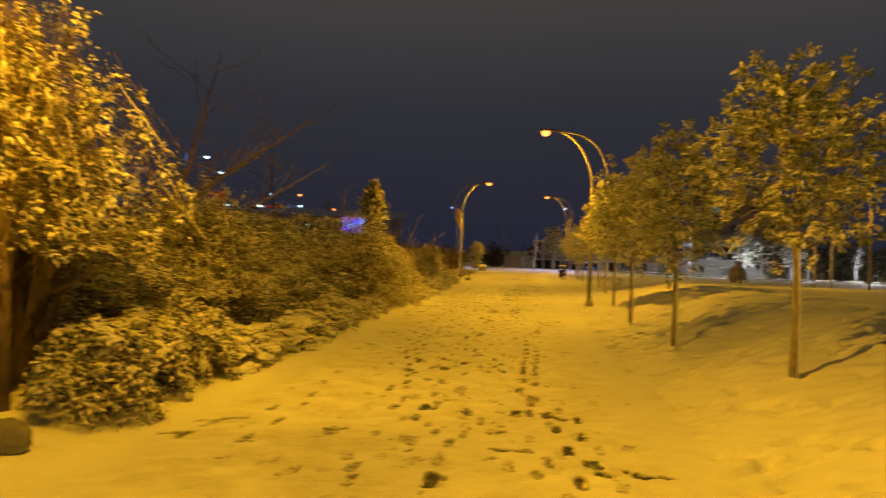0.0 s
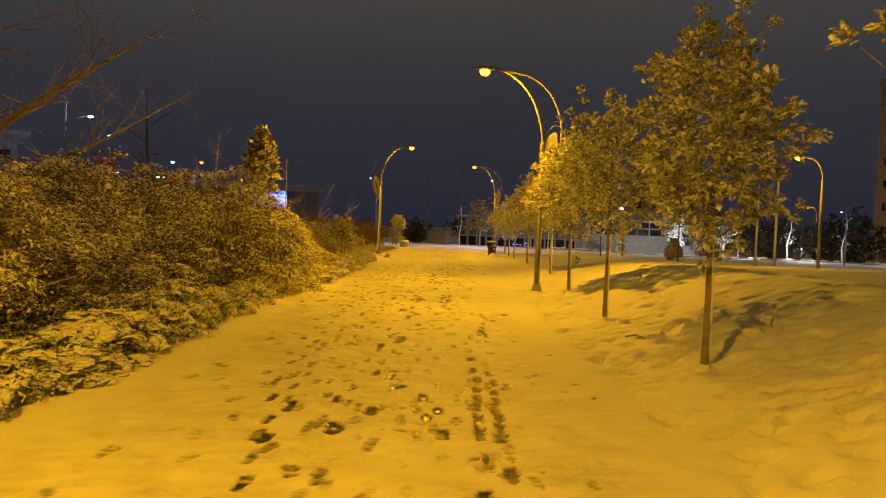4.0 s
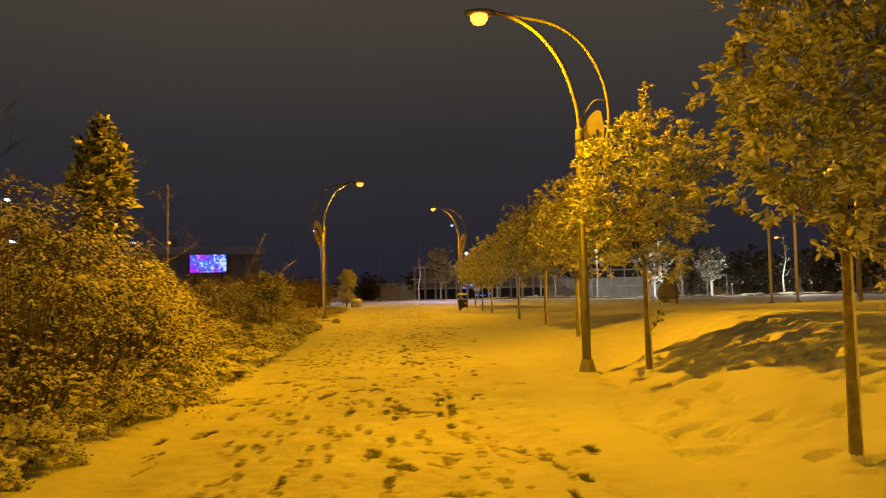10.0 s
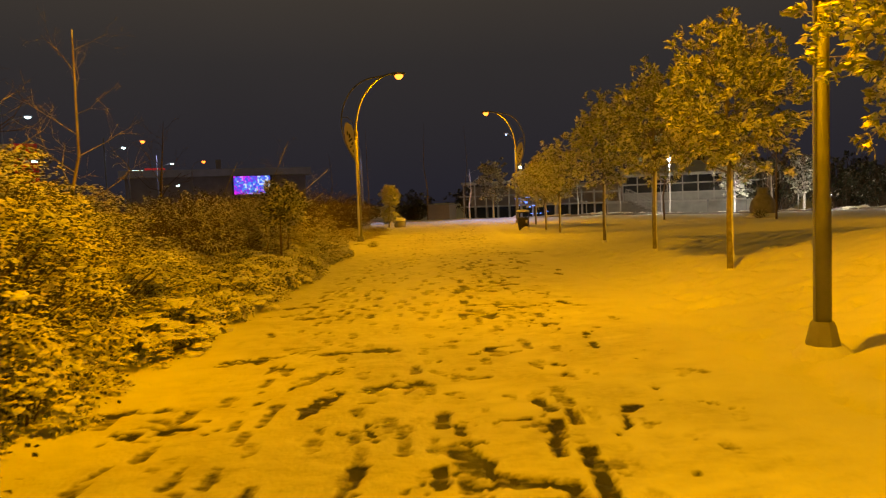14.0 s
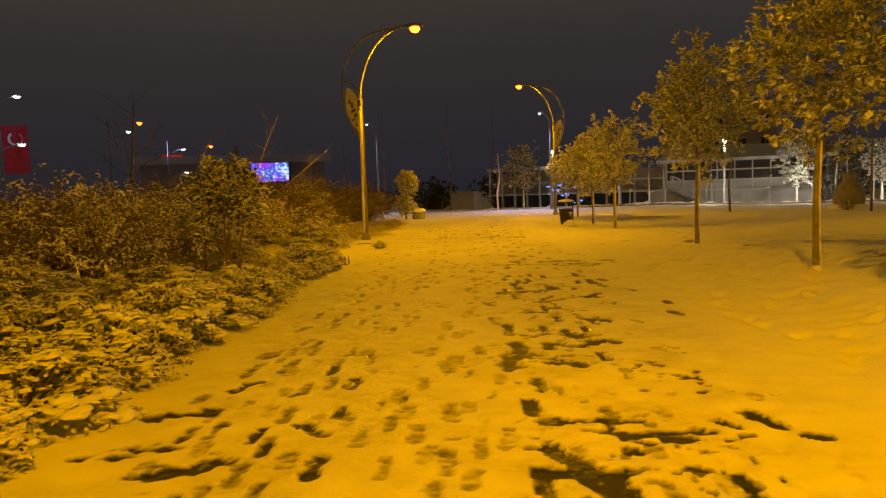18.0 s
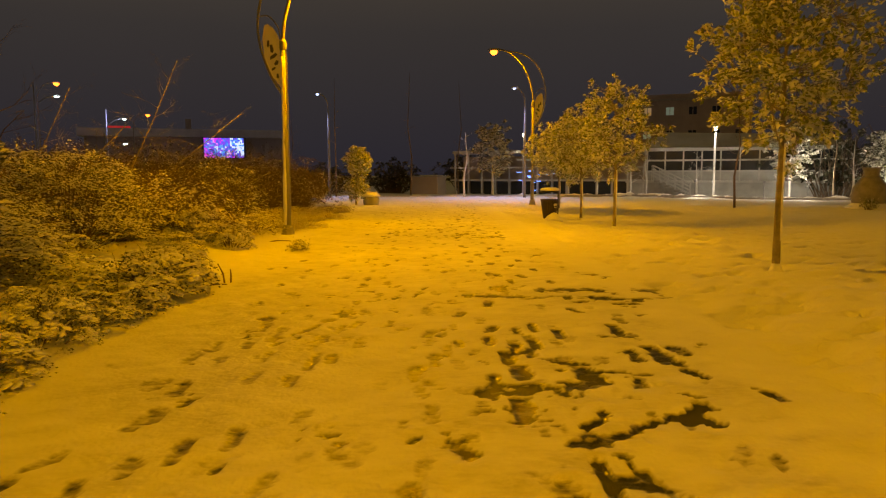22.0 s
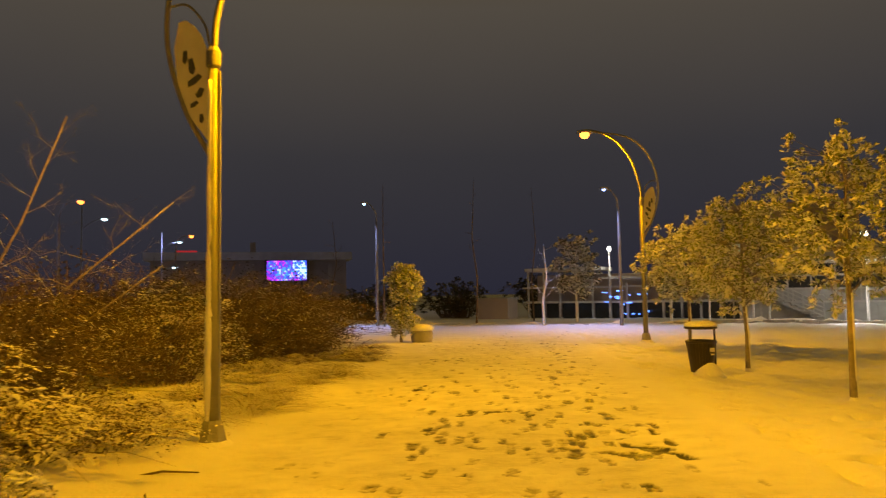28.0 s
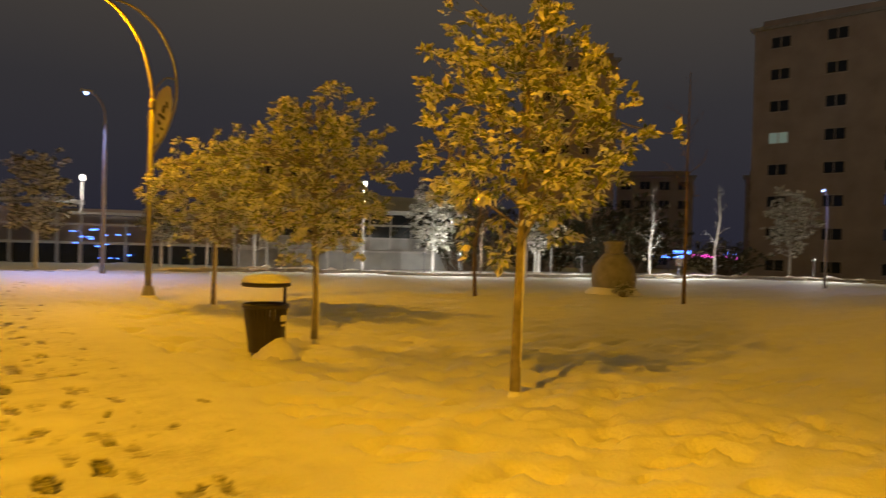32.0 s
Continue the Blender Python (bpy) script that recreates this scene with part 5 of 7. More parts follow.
def layered_shrub(r, w, d, h, lobes, lobe, leaves, leaf, snow=0.4, laden=0.3, lumps_n=8, lump=0.06, mat=None, twigs=14, strokes=0.1, stroke=0.12):
    """A dense shrub built of drooping tiers of leaves, with snow lying on the tiers."""
    ob = thing("shrub", "", "shrub", Matrix())
    stems, places, ways, crest, tops, lies, ups, sizes = Geo(), [], [], [], [], [], [], []
    for k in range(lobes):
        a = r.uniform(0, 2 * math.pi)
        q = r.uniform(0.05, 1.0) ** 0.5
        shell = (1 - q ** 2.6) ** 0.5
        z = h * shell * (r.uniform(0.78, 1.04) if r.rand() < 0.6 else r.uniform(0.2, 0.9))
        c = np.array([math.cos(a) * q * w / 2, math.sin(a) * q * d / 2, max(0.1 * h, z)])
        out = np.array([math.cos(a), math.sin(a), 0.0])
        tilt = 0.25 + 0.75 * q
        size = lobe * r.uniform(0.65, 1.3)
        axis = out * math.cos(0.6 * tilt) + np.array([0, 0, -math.sin(0.6 * tilt)])
        side = np.array([-out[1], out[0], 0.0])
        up = np.cross(axis, side)
        up = up if up[2] > 0 else -up
        n = int(leaves * (size / lobe) ** 2)
        u, v = r.normal(0, 0.5, n), r.normal(0, 0.5, n)
        t = r.normal(0, 0.13, n) - 0.35 * (u * u + v * v)
        places.append(c + size * (u[:, None] * axis + v[:, None] * side + t[:, None] * up))
        ways.append(u[:, None] * axis + v[:, None] * side + r.normal(0, 0.4, (n, 3)) + axis * 0.35 - np.array([0, 0, 0.15]))
        crest.append(np.exp(-(u * u + v * v) * 2) * (0.55 + 0.45 * (t > -0.1)))
        if k % 2 == 0:
            stems.tube([(c[0] * 0.2, c[1] * 0.2, -0.05), (c[0] * 0.6, c[1] * 0.6, c[2] * 0.6), tuple(c)], [0.012, 0.009, 0.004], 4, False)
        if r.rand() < laden:
            m = max(3, int(lumps_n * (size / lobe) ** 2))
            u, v = r.normal(0, 0.34, m), r.normal(0, 0.34, m)
            tops.append(c + size * (u[:, None] * axis + v[:, None] * side + (0.1 - 0.35 * (u * u + v * v))[:, None] * up))
            lies.append(side + r.normal(0, 0.4, (m, 3)))
            ups.append(up * 0.6 + np.array([0, 0, 0.5]) + r.normal(0, 0.15, (m, 3)))
            sizes.append(lump * r.uniform(0.5, 1.35, m))
    for k in range(twigs):
        a, q = r.uniform(0, 2 * math.pi), r.uniform(0.1, 0.8)
        p = Vector((math.cos(a) * q * w / 2, math.sin(a) * q * d / 2, h * (1 - q ** 2.6) ** 0.5 * 0.9))
        b = p + Vector((math.cos(a) * 0.16, math.sin(a) * 0.16, 0.22)) * r.uniform(0.5, 1.3) + Vector(r.normal(0, 0.05, 3))
        stems.tube([p * 0.8, p, p.lerp(b, 0.6) + Vector((0, 0, 0.03)), b], [0.006, 0.005, 0.004, 0.002], 3, False)
    part("branchwork", stems, M_TWIG, ob)["kind"] = "stuff"
    places, ways, crest = np.concatenate(places), np.concatenate(ways), np.concatenate(crest)
    foliage(ob, r, places, ways, leaf, mat or M_LEAF_DARK, np.clip(snow * (0.35 + 1.3 * crest), 0, 1), "", 1.25, DIAMOND, DIAMOND_F)
    if tops:
        mesh = strewn("snow_pad", PAD * np.array([1.25, 0.95, 0.85]), PAD_F, np.concatenate(tops), np.concatenate(lies), np.concatenate(ups), np.concatenate(sizes), M_CAP, True)
        part("snow_pad", mesh, M_CAP, ob, "rounded pads of snow")["kind"] = "stuff"
    if strokes:
        pick = r.rand(len(places)) < strokes * crest
        k = int(pick.sum())
        mesh = strewn("snow_stroke", STROKE, CAP_F, places[pick] + np.array([0, 0, 0.01]), ways[pick] * np.array([1, 1, 0.5]), np.array([0, 0, 1.0]) + r.normal(0, 0.2, (k, 3)), stroke * r.uniform(0.5, 1.4, k), M_CAP, True)
        part("snow_stroke", mesh, M_CAP, ob, "snow lying along the outer twigs")["kind"] = "stuff"
    return ob


def bare_tree(r, height, girth, spread, mat, name="tree", depth=3, lean=(0, 0), first=0.35):
    """A leafless tree: a trunk that divides again and again."""
    ob = thing(name, "", "tree", Matrix())
    trunk, limbs = Geo(), Geo()
    top = Vector((lean[0], lean[1], height))
    side = Vector(r.normal(0, 0.02 * height, 3))
    stem = [Vector((0, 0, -0.15)), top * 0.3 + side * 0.5, top * 0.6 - side, top]
    trunk.tube(stem, [girth * 1.3, girth, girth * 0.6, 0.008], 8)

    def limb(p, way, length, radius, left):
        q = p + way * length * 0.5 + Vector(r.normal(0, 0.06, 3)) * length
        e = q + (way + Vector((0, 0, 0.25)) + Vector(r.normal(0, 0.25, 3))).normalized() * length * 0.5
        limbs.tube([p, q, e], [radius, radius * 0.7, radius * 0.35], 5 if left > 1 else 3, False)
        if left:
            for s, t in ((p, q), (q, e), (q, e), (p, e)):
                f = r.uniform(0.4, 1)
                limb(s.lerp(t, f), (way + Vector(r.normal(0, 0.6, 3))).normalized(), length * r.uniform(0.4, 0.65), radius * 0.45, left - 1)

    n = 9
    for k in range(n):
        f = first + (1 - first) * k / n
        p = stem[1].lerp(stem[2], (f - 0.3) / 0.3) if f < 0.6 else stem[2].lerp(stem[3], (f - 0.6) / 0.4)
        a = k * 2.4 + r.uniform(-0.5, 0.5)
        limb(p, Vector((math.cos(a), math.sin(a), r.uniform(0.3, 0.9))).normalized(), spread * (1.1 - f * 0.7), girth * 0.4 * (1.2 - f), depth - 1)
    part("trunk", trunk, mat, ob, smooth=True)
    part("branchwork", limbs, mat, ob)["kind"] = "stuff"
    return ob


# row of young trees along the lawn: x, y, height, crown base, crown radius
ROW = [(4.144, 1.255, 3.72, 1.6, 1.12), (3.669, 5.722, 3.95, 1.55, 0.95), (3.633, 10.669, 4.0, 1.65, 1.2), (3.867, 15.812, 3.9, 1.6, 1.2), (4.205, 21.148, 3.5, 1.5, 1.05), (4.432, 25.54, 3.7, 1.65, 1.1), (4.556, 30.598, 3.9, 1.6, 1.1), (4.882, 39.814, 3.65, 1.5, 1.15), (4.966, 44.168, 3.45, 1.35, 1.3), (5.15, 49.0, 3.3, 1.3, 1.3)]
LEANS = [(-0.05, 0.0), (0.03, 0.05), (0.05, 0.0), (0.0, 0.05), (0.0, 0.0), (-0.05, 0.0), (-0.05, 0.0), (0.08, 0.0), (-0.12, 0.0), (0.0, 0.0)]
for n, ((tx, ty, th, tc, tr), lean) in enumerate(zip(ROW, LEANS)):
    sparse = n == 7
    tree = young_tree(np.random.RandomState(40 + n), th, tc, tr, 230 if sparse else 330, 0.083, lean, snow=0.34, windward=radians(-32 - 37 * n))
    tree.matrix_basis = pose(tx, ty, ground(tx, ty), 0, 0, 37 * n)
    tagged(tree, "young evergreen tree with sparse snow-dusted leaf whorls in snowy lawn" if sparse else "young evergreen tree with rounded snow-dusted crown in snowy lawn", "tree", "row of trees along the path")

    if n == 3:
        q = np.random.RandomState(4)
        shoot = Matrix.Rotation(radians(-37 * n), 3, "Z")
        line = [shoot @ Vector(p) for p in ((0.03, 0, 0.62), (0.12, -0.02, 0.72), (0.17, -0.03, 0.9))]
        part("shoot", Geo().tube(line, [0.008, 0.007, 0.004], 5), M_TWIG, tree, "thin shoot low on the trunk")
        spots = np.array([line[1].lerp(line[2], q.uniform(0, 1.2)) for _ in range(34)]) + q.normal(0, 0.045, (34, 3))
        part("shoot_leaves", strewn("shoot_leaves", LEAF, LEAF_F, spots, q.normal(0, 1, (34, 3)), np.array([0, 0, 1.0]) + q.normal(0, 0.5, (34, 3)), q.uniform(0.05, 0.09, 34), M_LEAF), M_LEAF, tree)["kind"] = "stuff"

# shrubs of the planted border: built once each, then copied
kinds = {
    "broad": [layered_shrub(np.random.RandomState(60 + k), 1.5, 1.5, 0.95, 60, 0.2, 62, 0.055, 0.62, 0.8, 8, 0.06, M_LEAF, 4, 0.0) for k in range(3)],
    "leafy": [layered_shrub(np.random.RandomState(57 + k), 1.5, 1.5, 0.95, 60, 0.2, 62, 0.055, 0.4, 0.3, 6, 0.05, M_LEAF, 4, 0.0) for k in range(2)],
    "spray": [layered_shrub(np.random.RandomState(70 + k), 2.6, 2.6, 2.9, 150, 0.3, 95, 0.042, 0.27, 0.24, 7, 0.04, None, 26, 0.2, 0.12) for k in range(3)],
    "back": [layered_shrub(np.random.RandomState(75 + k), 2.6, 2.6, 2.9, 95, 0.36, 60, 0.075, 0.3, 0.2, 6, 0.05, None, 16, 0.12, 0.14) for k in range(2)],
    "low": [layered_shrub(np.random.RandomState(80 + k), 2.2, 2.2, 1.35, 90, 0.26, 62, 0.05, 0.65, 0.8, 9, 0.065, M_LEAF, 14, 0.06, 0.1) for k in range(3)],
    "fern": [spray_shrub(np.random.RandomState(85 + k), 2.2, 2.2, 1.35, 210, 0.05, 0.5, M_LEAF_DRY, 0.6, 24, 0.005, 0.0, 0, 0.5, 0.15) for k in range(2)],
    "snowy": [layered_shrub(np.random.RandomState(65 + k), 1.5, 1.5, 0.95, 60, 0.2, 58, 0.05, 0.7, 0.9, 11, 0.075, M_LEAF, 3, 0.0) for k in range(2)],
    "twiggy": [spray_shrub(np.random.RandomState(95 + k), 2.6, 2.6, 1.8, 300, 0.04, 0.03, M_LEAF_BROWN, 0.2, 22, 0.005, 0.0, 0, 0.05, 0.08) for k in range(2)],
    "dry": [spray_shrub(np.random.RandomState(90 + k), 2.6, 2.6, 1.8, 260, 0.045, 0.4, M_LEAF_DRY, 0.4, 24, 0.005, 0.0, 60, 0.45, 0.11) for k in range(2)],
}
LABELS = {
    "broad": "low broad-leaved evergreen shrub with snow pads, edging the path",
    "leafy": "low broad-leaved evergreen shrub flecked with snow, edging the path",
    "spray": "tall dense dark-green shrub with arching snow-dusted sprays",
    "back": "tall dense dark-green shrub behind the border, dusted with snow",
    "low": "low spreading shrub with small leaves under clumps of snow",
    "fern": "low tangle of arching sprays with snow lying along them",
    "snowy": "low evergreen shrub almost buried under lumpy snow, edging the path",
    "twiggy": "dark leafless shrub of many thin upright twigs",
    "dry": "brown half-bare shrub with thin twigs and a little snow",
}
used = set()


def plant(kind, x, y, h, wide, r):
    m0 = kinds[kind][r.randint(len(kinds[kind]))]
    full = {"broad": 0.95, "leafy": 0.95, "snowy": 0.95, "spray": 2.9, "back": 2.9, "low": 1.35, "fern": 1.35, "dry": 1.8, "twiggy": 1.8}[kind]
    span = {"broad": 1.5, "leafy": 1.5, "snowy": 1.5, "spray": 2.6, "back": 2.6, "low": 2.2, "fern": 2.2, "dry": 2.6, "twiggy": 2.6}[kind]
    m = sized(pose(x, y, ground(x, y) - 0.03, 0, 0, r.uniform(0, 360)), wide / span, wide / span, h / full)
    if m0.name in used:
        m0 = copy_thing(m0, m)
    else:
        used.add(m0.name)
        m0.matrix_basis = m
    tagged(m0, LABELS[kind], "shrub", "shrubs along the path")


r = np.random.RandomState(3)
y = -1.0
while y < 33.5:
    wide = r.uniform(1.0, 1.5)
    y_in = -2.95 if y < 15 else -2.62
    if not (30.6 < y < 33.5):
        plant("leafy" if y < 1.8 else "low" if y > 21 and r.rand() < 0.5 else "broad" if y > 21 else "snowy" if 1.8 < y < 6.5 or (y > 15 and r.rand() < 0.65) else "broad" if r.rand() < 0.7 or y > 17 else "low", y_in - wide * 0.42 + r.uniform(-0.08, 0.05), y, (r.uniform(0.75, 1.0) if 20.5 < y < 28 else r.uniform(0.55, 0.85)) if y > 2 else 1.05, wide * (1.45 if y > 20.5 else 1.15 if y > 17 else 1), r)
    y += r.uniform(0.7, 1.05)
TALL = ((-2, 2.2), (3.5, 2.3), (6, 2.5), (9, 2.95), (12, 3.1), (15, 3.0), (16.5, 2.75), (18, 2.35), (19, 2.05), (20, 1.85), (22, 1.8), (26, 1.75), (28, 1.6), (33, 1.5))
for row, (x0, every, cut) in enumerate(((-4.5, 1.5, 1.0), (-6.3, 1.9, 1.0), (-8.8, 3.4, 0.95))):
    y = -1.5 + row
    while y < 33:
        h = np.interp(y, [a for a, _ in TALL], [b for _, b in TALL]) * cut * r.uniform(0.88, 1.12)
        if row == 0 and y < 0.6:
            y += every
            continue
        x_in = x0 - ((0.9 if y > 19.5 else 0.75 if y < 12.5 else -0.45) if row == 0 else 0)
        plant("dry" if y > 20 and (row or r.rand() < 0.5) else ("spray" if row == 0 else "back") if h > 1.6 else ("low" if r.rand() < 0.75 else "dry"), x_in + r.uniform(-0.55, 0.35), y, h, r.uniform(2.3, 3.0), r)
        y += every * r.uniform(0.85, 1.15)
BORDER_NEAR = [(-4.3, 20.6, 0.75, 'broad', 2.0), (-5.6, 22.2, 1.0, 'low', 2.2), (-4.2, 22.5, 0.7, 'broad', 1.9), (-5.7, 25.8, 1.0, 'low', 2.4), (-4.1, 25.2, 0.7, 'broad', 1.9), (-6.6, 24.0, 1.2, 'low', 2.6), (-3.6, 2.4, 0.42, 'snowy', 1.6), (-3.7, 3.6, 0.4, 'low', 1.8), (-3.5, 4.8, 0.42, 'snowy', 1.6), (-4.4, 21.6, 0.9, 'low', 2.2), (-4.6, 23.0, 0.8, 'low', 1.8), (-4.4, 24.3, 0.7, 'low', 2.0), (-5.2, 24.6, 0.9, 'low', 2.0), (-4.7, 26.2, 0.7, 'low', 2.2), (-5.4, 27.0, 0.9, 'low', 2.2), (-4.5, 27.6, 0.65, 'low', 1.8), (-4.4, 29.2, 0.7, 'low', 2.0), (-4.1, 32.9, 0.45, 'low', 1.6), (-5.4, 33.4, 0.8, 'low', 2.2), (-6.3, 33.6, 1.5, 'dry', 2.6), (-3.5, 33.9, 0.7, 'low', 1.6), (-9.8, 34.0, 1.5, 'dry', 3.2), (-4.2, 34.2, 0.8, 'low', 2.0), (-5.2, 34.5, 1.2, 'dry', 2.6)]
BORDER_MIDDLE = [(-4.4, 35.2, 0.5, 'fern', 1.9), (-7.2, 35.5, 1.5, 'dry', 3.0), (-3.9, 36.0, 0.35, 'fern', 1.5), (-4.9, 36.4, 0.6, 'fern', 2.0), (-5.4, 36.6, 1.2, 'dry', 2.4), (-4.6, 37.2, 0.8, 'fern', 2.2), (-3.7, 37.4, 0.35, 'fern', 1.7), (-9.0, 37.5, 1.7, 'dry', 3.2), (-6.6, 38.2, 1.6, 'dry', 3.0), (-3.4, 38.6, 0.32, 'fern', 1.5), (-4.3, 39.0, 0.45, 'fern', 1.8), (-3.5, 39.6, 0.35, 'fern', 1.5), (-5.2, 39.9, 1.3, 'dry', 2.4), (-4.2, 40.5, 0.45, 'fern', 1.8), (-5.6, 40.6, 1.1, 'back', 2.0), (-7.3, 41.0, 1.9, 'dry', 3.0), (-10.5, 41.0, 1.7, 'dry', 3.4), (-3.4, 41.2, 0.35, 'fern', 1.5)]
BORDER_FAR = [(-4.3, 41.8, 0.5, 'fern', 1.8), (-6.0, 42.2, 1.5, 'back', 2.2), (-3.2, 42.3, 0.35, 'fern', 1.4), (-5.6, 43.2, 1.8, 'dry', 2.6), (-3.3, 43.4, 0.45, 'fern', 1.4), (-4.5, 43.6, 0.5, 'fern', 1.8), (-8.0, 44.0, 1.9, 'dry', 3.0), (-4.6, 44.6, 1.9, 'dry', 2.4), (-3.1, 45.2, 0.5, 'fern', 1.2), (-6.2, 45.2, 2.2, 'dry', 3.0), (-4.2, 45.3, 0.5, 'fern', 1.7), (-10.8, 46.0, 1.8, 'dry', 3.4), (-5.3, 46.2, 2.2, 'dry', 2.8), (-4.7, 46.2, 1.5, 'back', 2.0), (-3.4, 46.6, 0.42, 'fern', 1.3), (-7.4, 47.0, 2.2, 'dry', 3.0), (-4.9, 47.6, 1.9, 'dry', 2.6), (-3.5, 48.2, 0.4, 'fern', 1.3)]
for x0, y0, h, kind, wide in BORDER_NEAR + BORDER_MIDDLE + BORDER_FAR:
    plant("twiggy" if kind == "dry" and y0 > 36 else kind, x0, y0, min(h * 1.25, 1.95), wide, r)

weeping = spray_shrub(np.random.RandomState(21), 2.7, 2.7, 4.8, 560, 0.055, 0.35, M_LEAF, 0.65, 70, 0.008, 0.04, 160, 0.3, 0.12, hem=1.5)
weeping.name = "tree"
weeping.matrix_basis = pose(-5.15, -0.7, ground(-5.15, -0.7))
tagged(weeping, "large drooping evergreen tree heavy with snow, leaning over the border", "tree")
drooping = copy_thing(weeping, sized(pose(-4.7, 4.2, ground(-4.7, 4.2), 0, 0, 130), 0.66, 0.66, 0.57))
tagged(drooping, "drooping evergreen shrub thickly covered with snow, beside the path", "shrub")
part("trunk", Geo().tube([(0.98, -0.68, -0.1), (0.95, -0.66, 0.9), (0.8, -0.5, 2.0), (0.3, -0.2, 3.2)], [0.085, 0.07, 0.06, 0.03], 9), M_TWIG, weeping, smooth=True)
r0 = np.random.RandomState(8)
ball = [(0.27 * math.cos(a) * math.cos(e), 0.21 * math.sin(a) * math.cos(e), 0.15 + 0.2 * math.sin(e)) for e in np.linspace(-0.9, 1.5, 9) for a in np.linspace(0, 2 * math.pi, 15)[:14]]
g = Geo().add([tuple(np.array(p) * (1 + r0.uniform(-0.04, 0.04))) for p in ball], [(i * 14 + k, i * 14 + (k + 1) % 14, (i + 1) * 14 + (k + 1) % 14, (i + 1) * 14 + k) for i in range(8) for k in range(14)])
solid("boulder", g, M_CLAY, "rounded grey boulder at the edge of the snowy path", "boulder", m=sized(pose(-3.4, -2.3, ground(-3.4, -2.3)), 0.8, 0.8, 0.85), smooth=True)
spire = young_tree(np.random.RandomState(22), 3.75, 2.3, 0.4, 120, 0.12, (0.05, 0.0), 0.06, 0.3, M_LEAF, M_TWIG)
spire.matrix_basis = pose(-4.3, 15.9, ground(-4.3, 15.9))
tagged(spire, "narrow dark evergreen with drooping leaves rising above the shrubs", "tree")
rhodo = young_tree(np.random.RandomState(23), 1.78, 1.05, 0.5, 150, 0.08, (0.05, 0.1), 0.022, 0.6, M_LEAF, M_TWIG)
for sx, sy, tx, ty in ((0.16, 0.1, 0.22, 0.3), (-0.35, -0.1, -0.28, -0.2), (0.05, -0.2, 0.1, -0.35)):
    part("stem", Geo().tube([(sx, sy, -0.1), (sx * 0.8, sy + 0.04, 0.6), (tx, ty, 1.3)], [0.02, 0.016, 0.01], 6), M_TWIG, rhodo)
rhodo.matrix_basis = pose(-3.6, 26.3, ground(-3.6, 26.3))
tagged(rhodo, "small large-leaved evergreen tree with snow on its leaves", "tree")
pot_shrub = young_tree(np.random.RandomState(24), 2.28, 1.3, 0.56, 170, 0.085, (0.16, 0.05), 0.04, 0.3, M_LEAF_TREE)
tier = young_tree(np.random.RandomState(25), 0.98, 0.42, 0.46, 110, 0.08, (0.0, 0.0), 0.03, 0.3, M_LEAF_TREE)
for piece in list(tier.children):
    piece.parent = pot_shrub
bpy.data.objects.remove(tier)
pot_shrub.matrix_basis = pose(-2.95, 50.9, ground(-2.95, 50.9))
tagged(pot_shrub, "clipped two-tier evergreen shrub beside a stone block", "shrub")

for bx, by, bh, bg, bs, bd, bl in ((-12.0, 11.0, 5.3, 0.11, 2.9, 3, (7.2, 0.1)), (-11.6, 11.4, 4.1, 0.07, 2.2, 3, (7.0, 0.3)), (-6.9, 5.5, 5.6, 0.07, 2.2, 3, (1.5, 0.6)), (-11.5, 27.0, 7.0, 0.1, 2.4, 3, (-0.6, 0.3)), (-12.5, 42.0, 5.2, 0.07, 2.0, 3, (0.5, 0.0))):
    tree = bare_tree(np.random.RandomState(int(bh * 10)), bh, bg, bs, M_SAPLING if bl[0] > 5 else M_TWIG, "tree", bd, bl)
    tree.matrix_basis = pose(bx, by, ground(bx, by))
    tagged(tree, "leafless tree with thin dark branches behind the shrubs", "tree")
for n, (bx, by, bh) in enumerate(((-4.6, 19.2, 3.5), (-5.3, 18.4, 3.9), (-4.9, 13.6, 3.6))):
    bush = bare_tree(np.random.RandomState(330 + n), bh, 0.028, 1.0, M_SAPLING, "sapling", 3, (0.25, 0.1), 0.4)
    bush.matrix_basis = pose(bx, by, ground(bx, by))
    tagged(bush, "thin leafless sapling with snow on its twigs among the shrubs", "sapling")
for n, (bx, by, lx, bh, bg) in enumerate(((-7.6, 38.5, 3.2, 2.6, 0.04), (-7.3, 38.6, 2.7, 1.75, 0.03), (-7.6, 38.4, 1.75, 3.8, 0.035), (-7.4, 34.0, 2.1, 2.0, 0.05), (-8.6, 36.0, 1.4, 2.9, 0.03), (-6.4, 39.6, 2.4, 1.2, 0.022))):
    limb = bare_tree(np.random.RandomState(310 + n), bh, bg * 0.6, 1.0, M_SAPLING, "bent_sapling", 3, (lx, 0.1), 0.45)
    limb.matrix_basis = pose(bx, by, ground(bx, by))
    tagged(limb, "bare leaning sapling with pale bark rising out of the shrubs", "sapling")

# dark broad tree far over the lawn
oak = young_tree(np.random.RandomState(29), 11.5, 3.0, 3.2, 1000, 0.24, (0, 0), 0.16, 0.1, M_LEAF_DARK)
oak.matrix_basis = pose(21.8, 22.0, ground(21.8, 22.0))
tagged(oak, "large dark evergreen tree across the lawn", "tree")

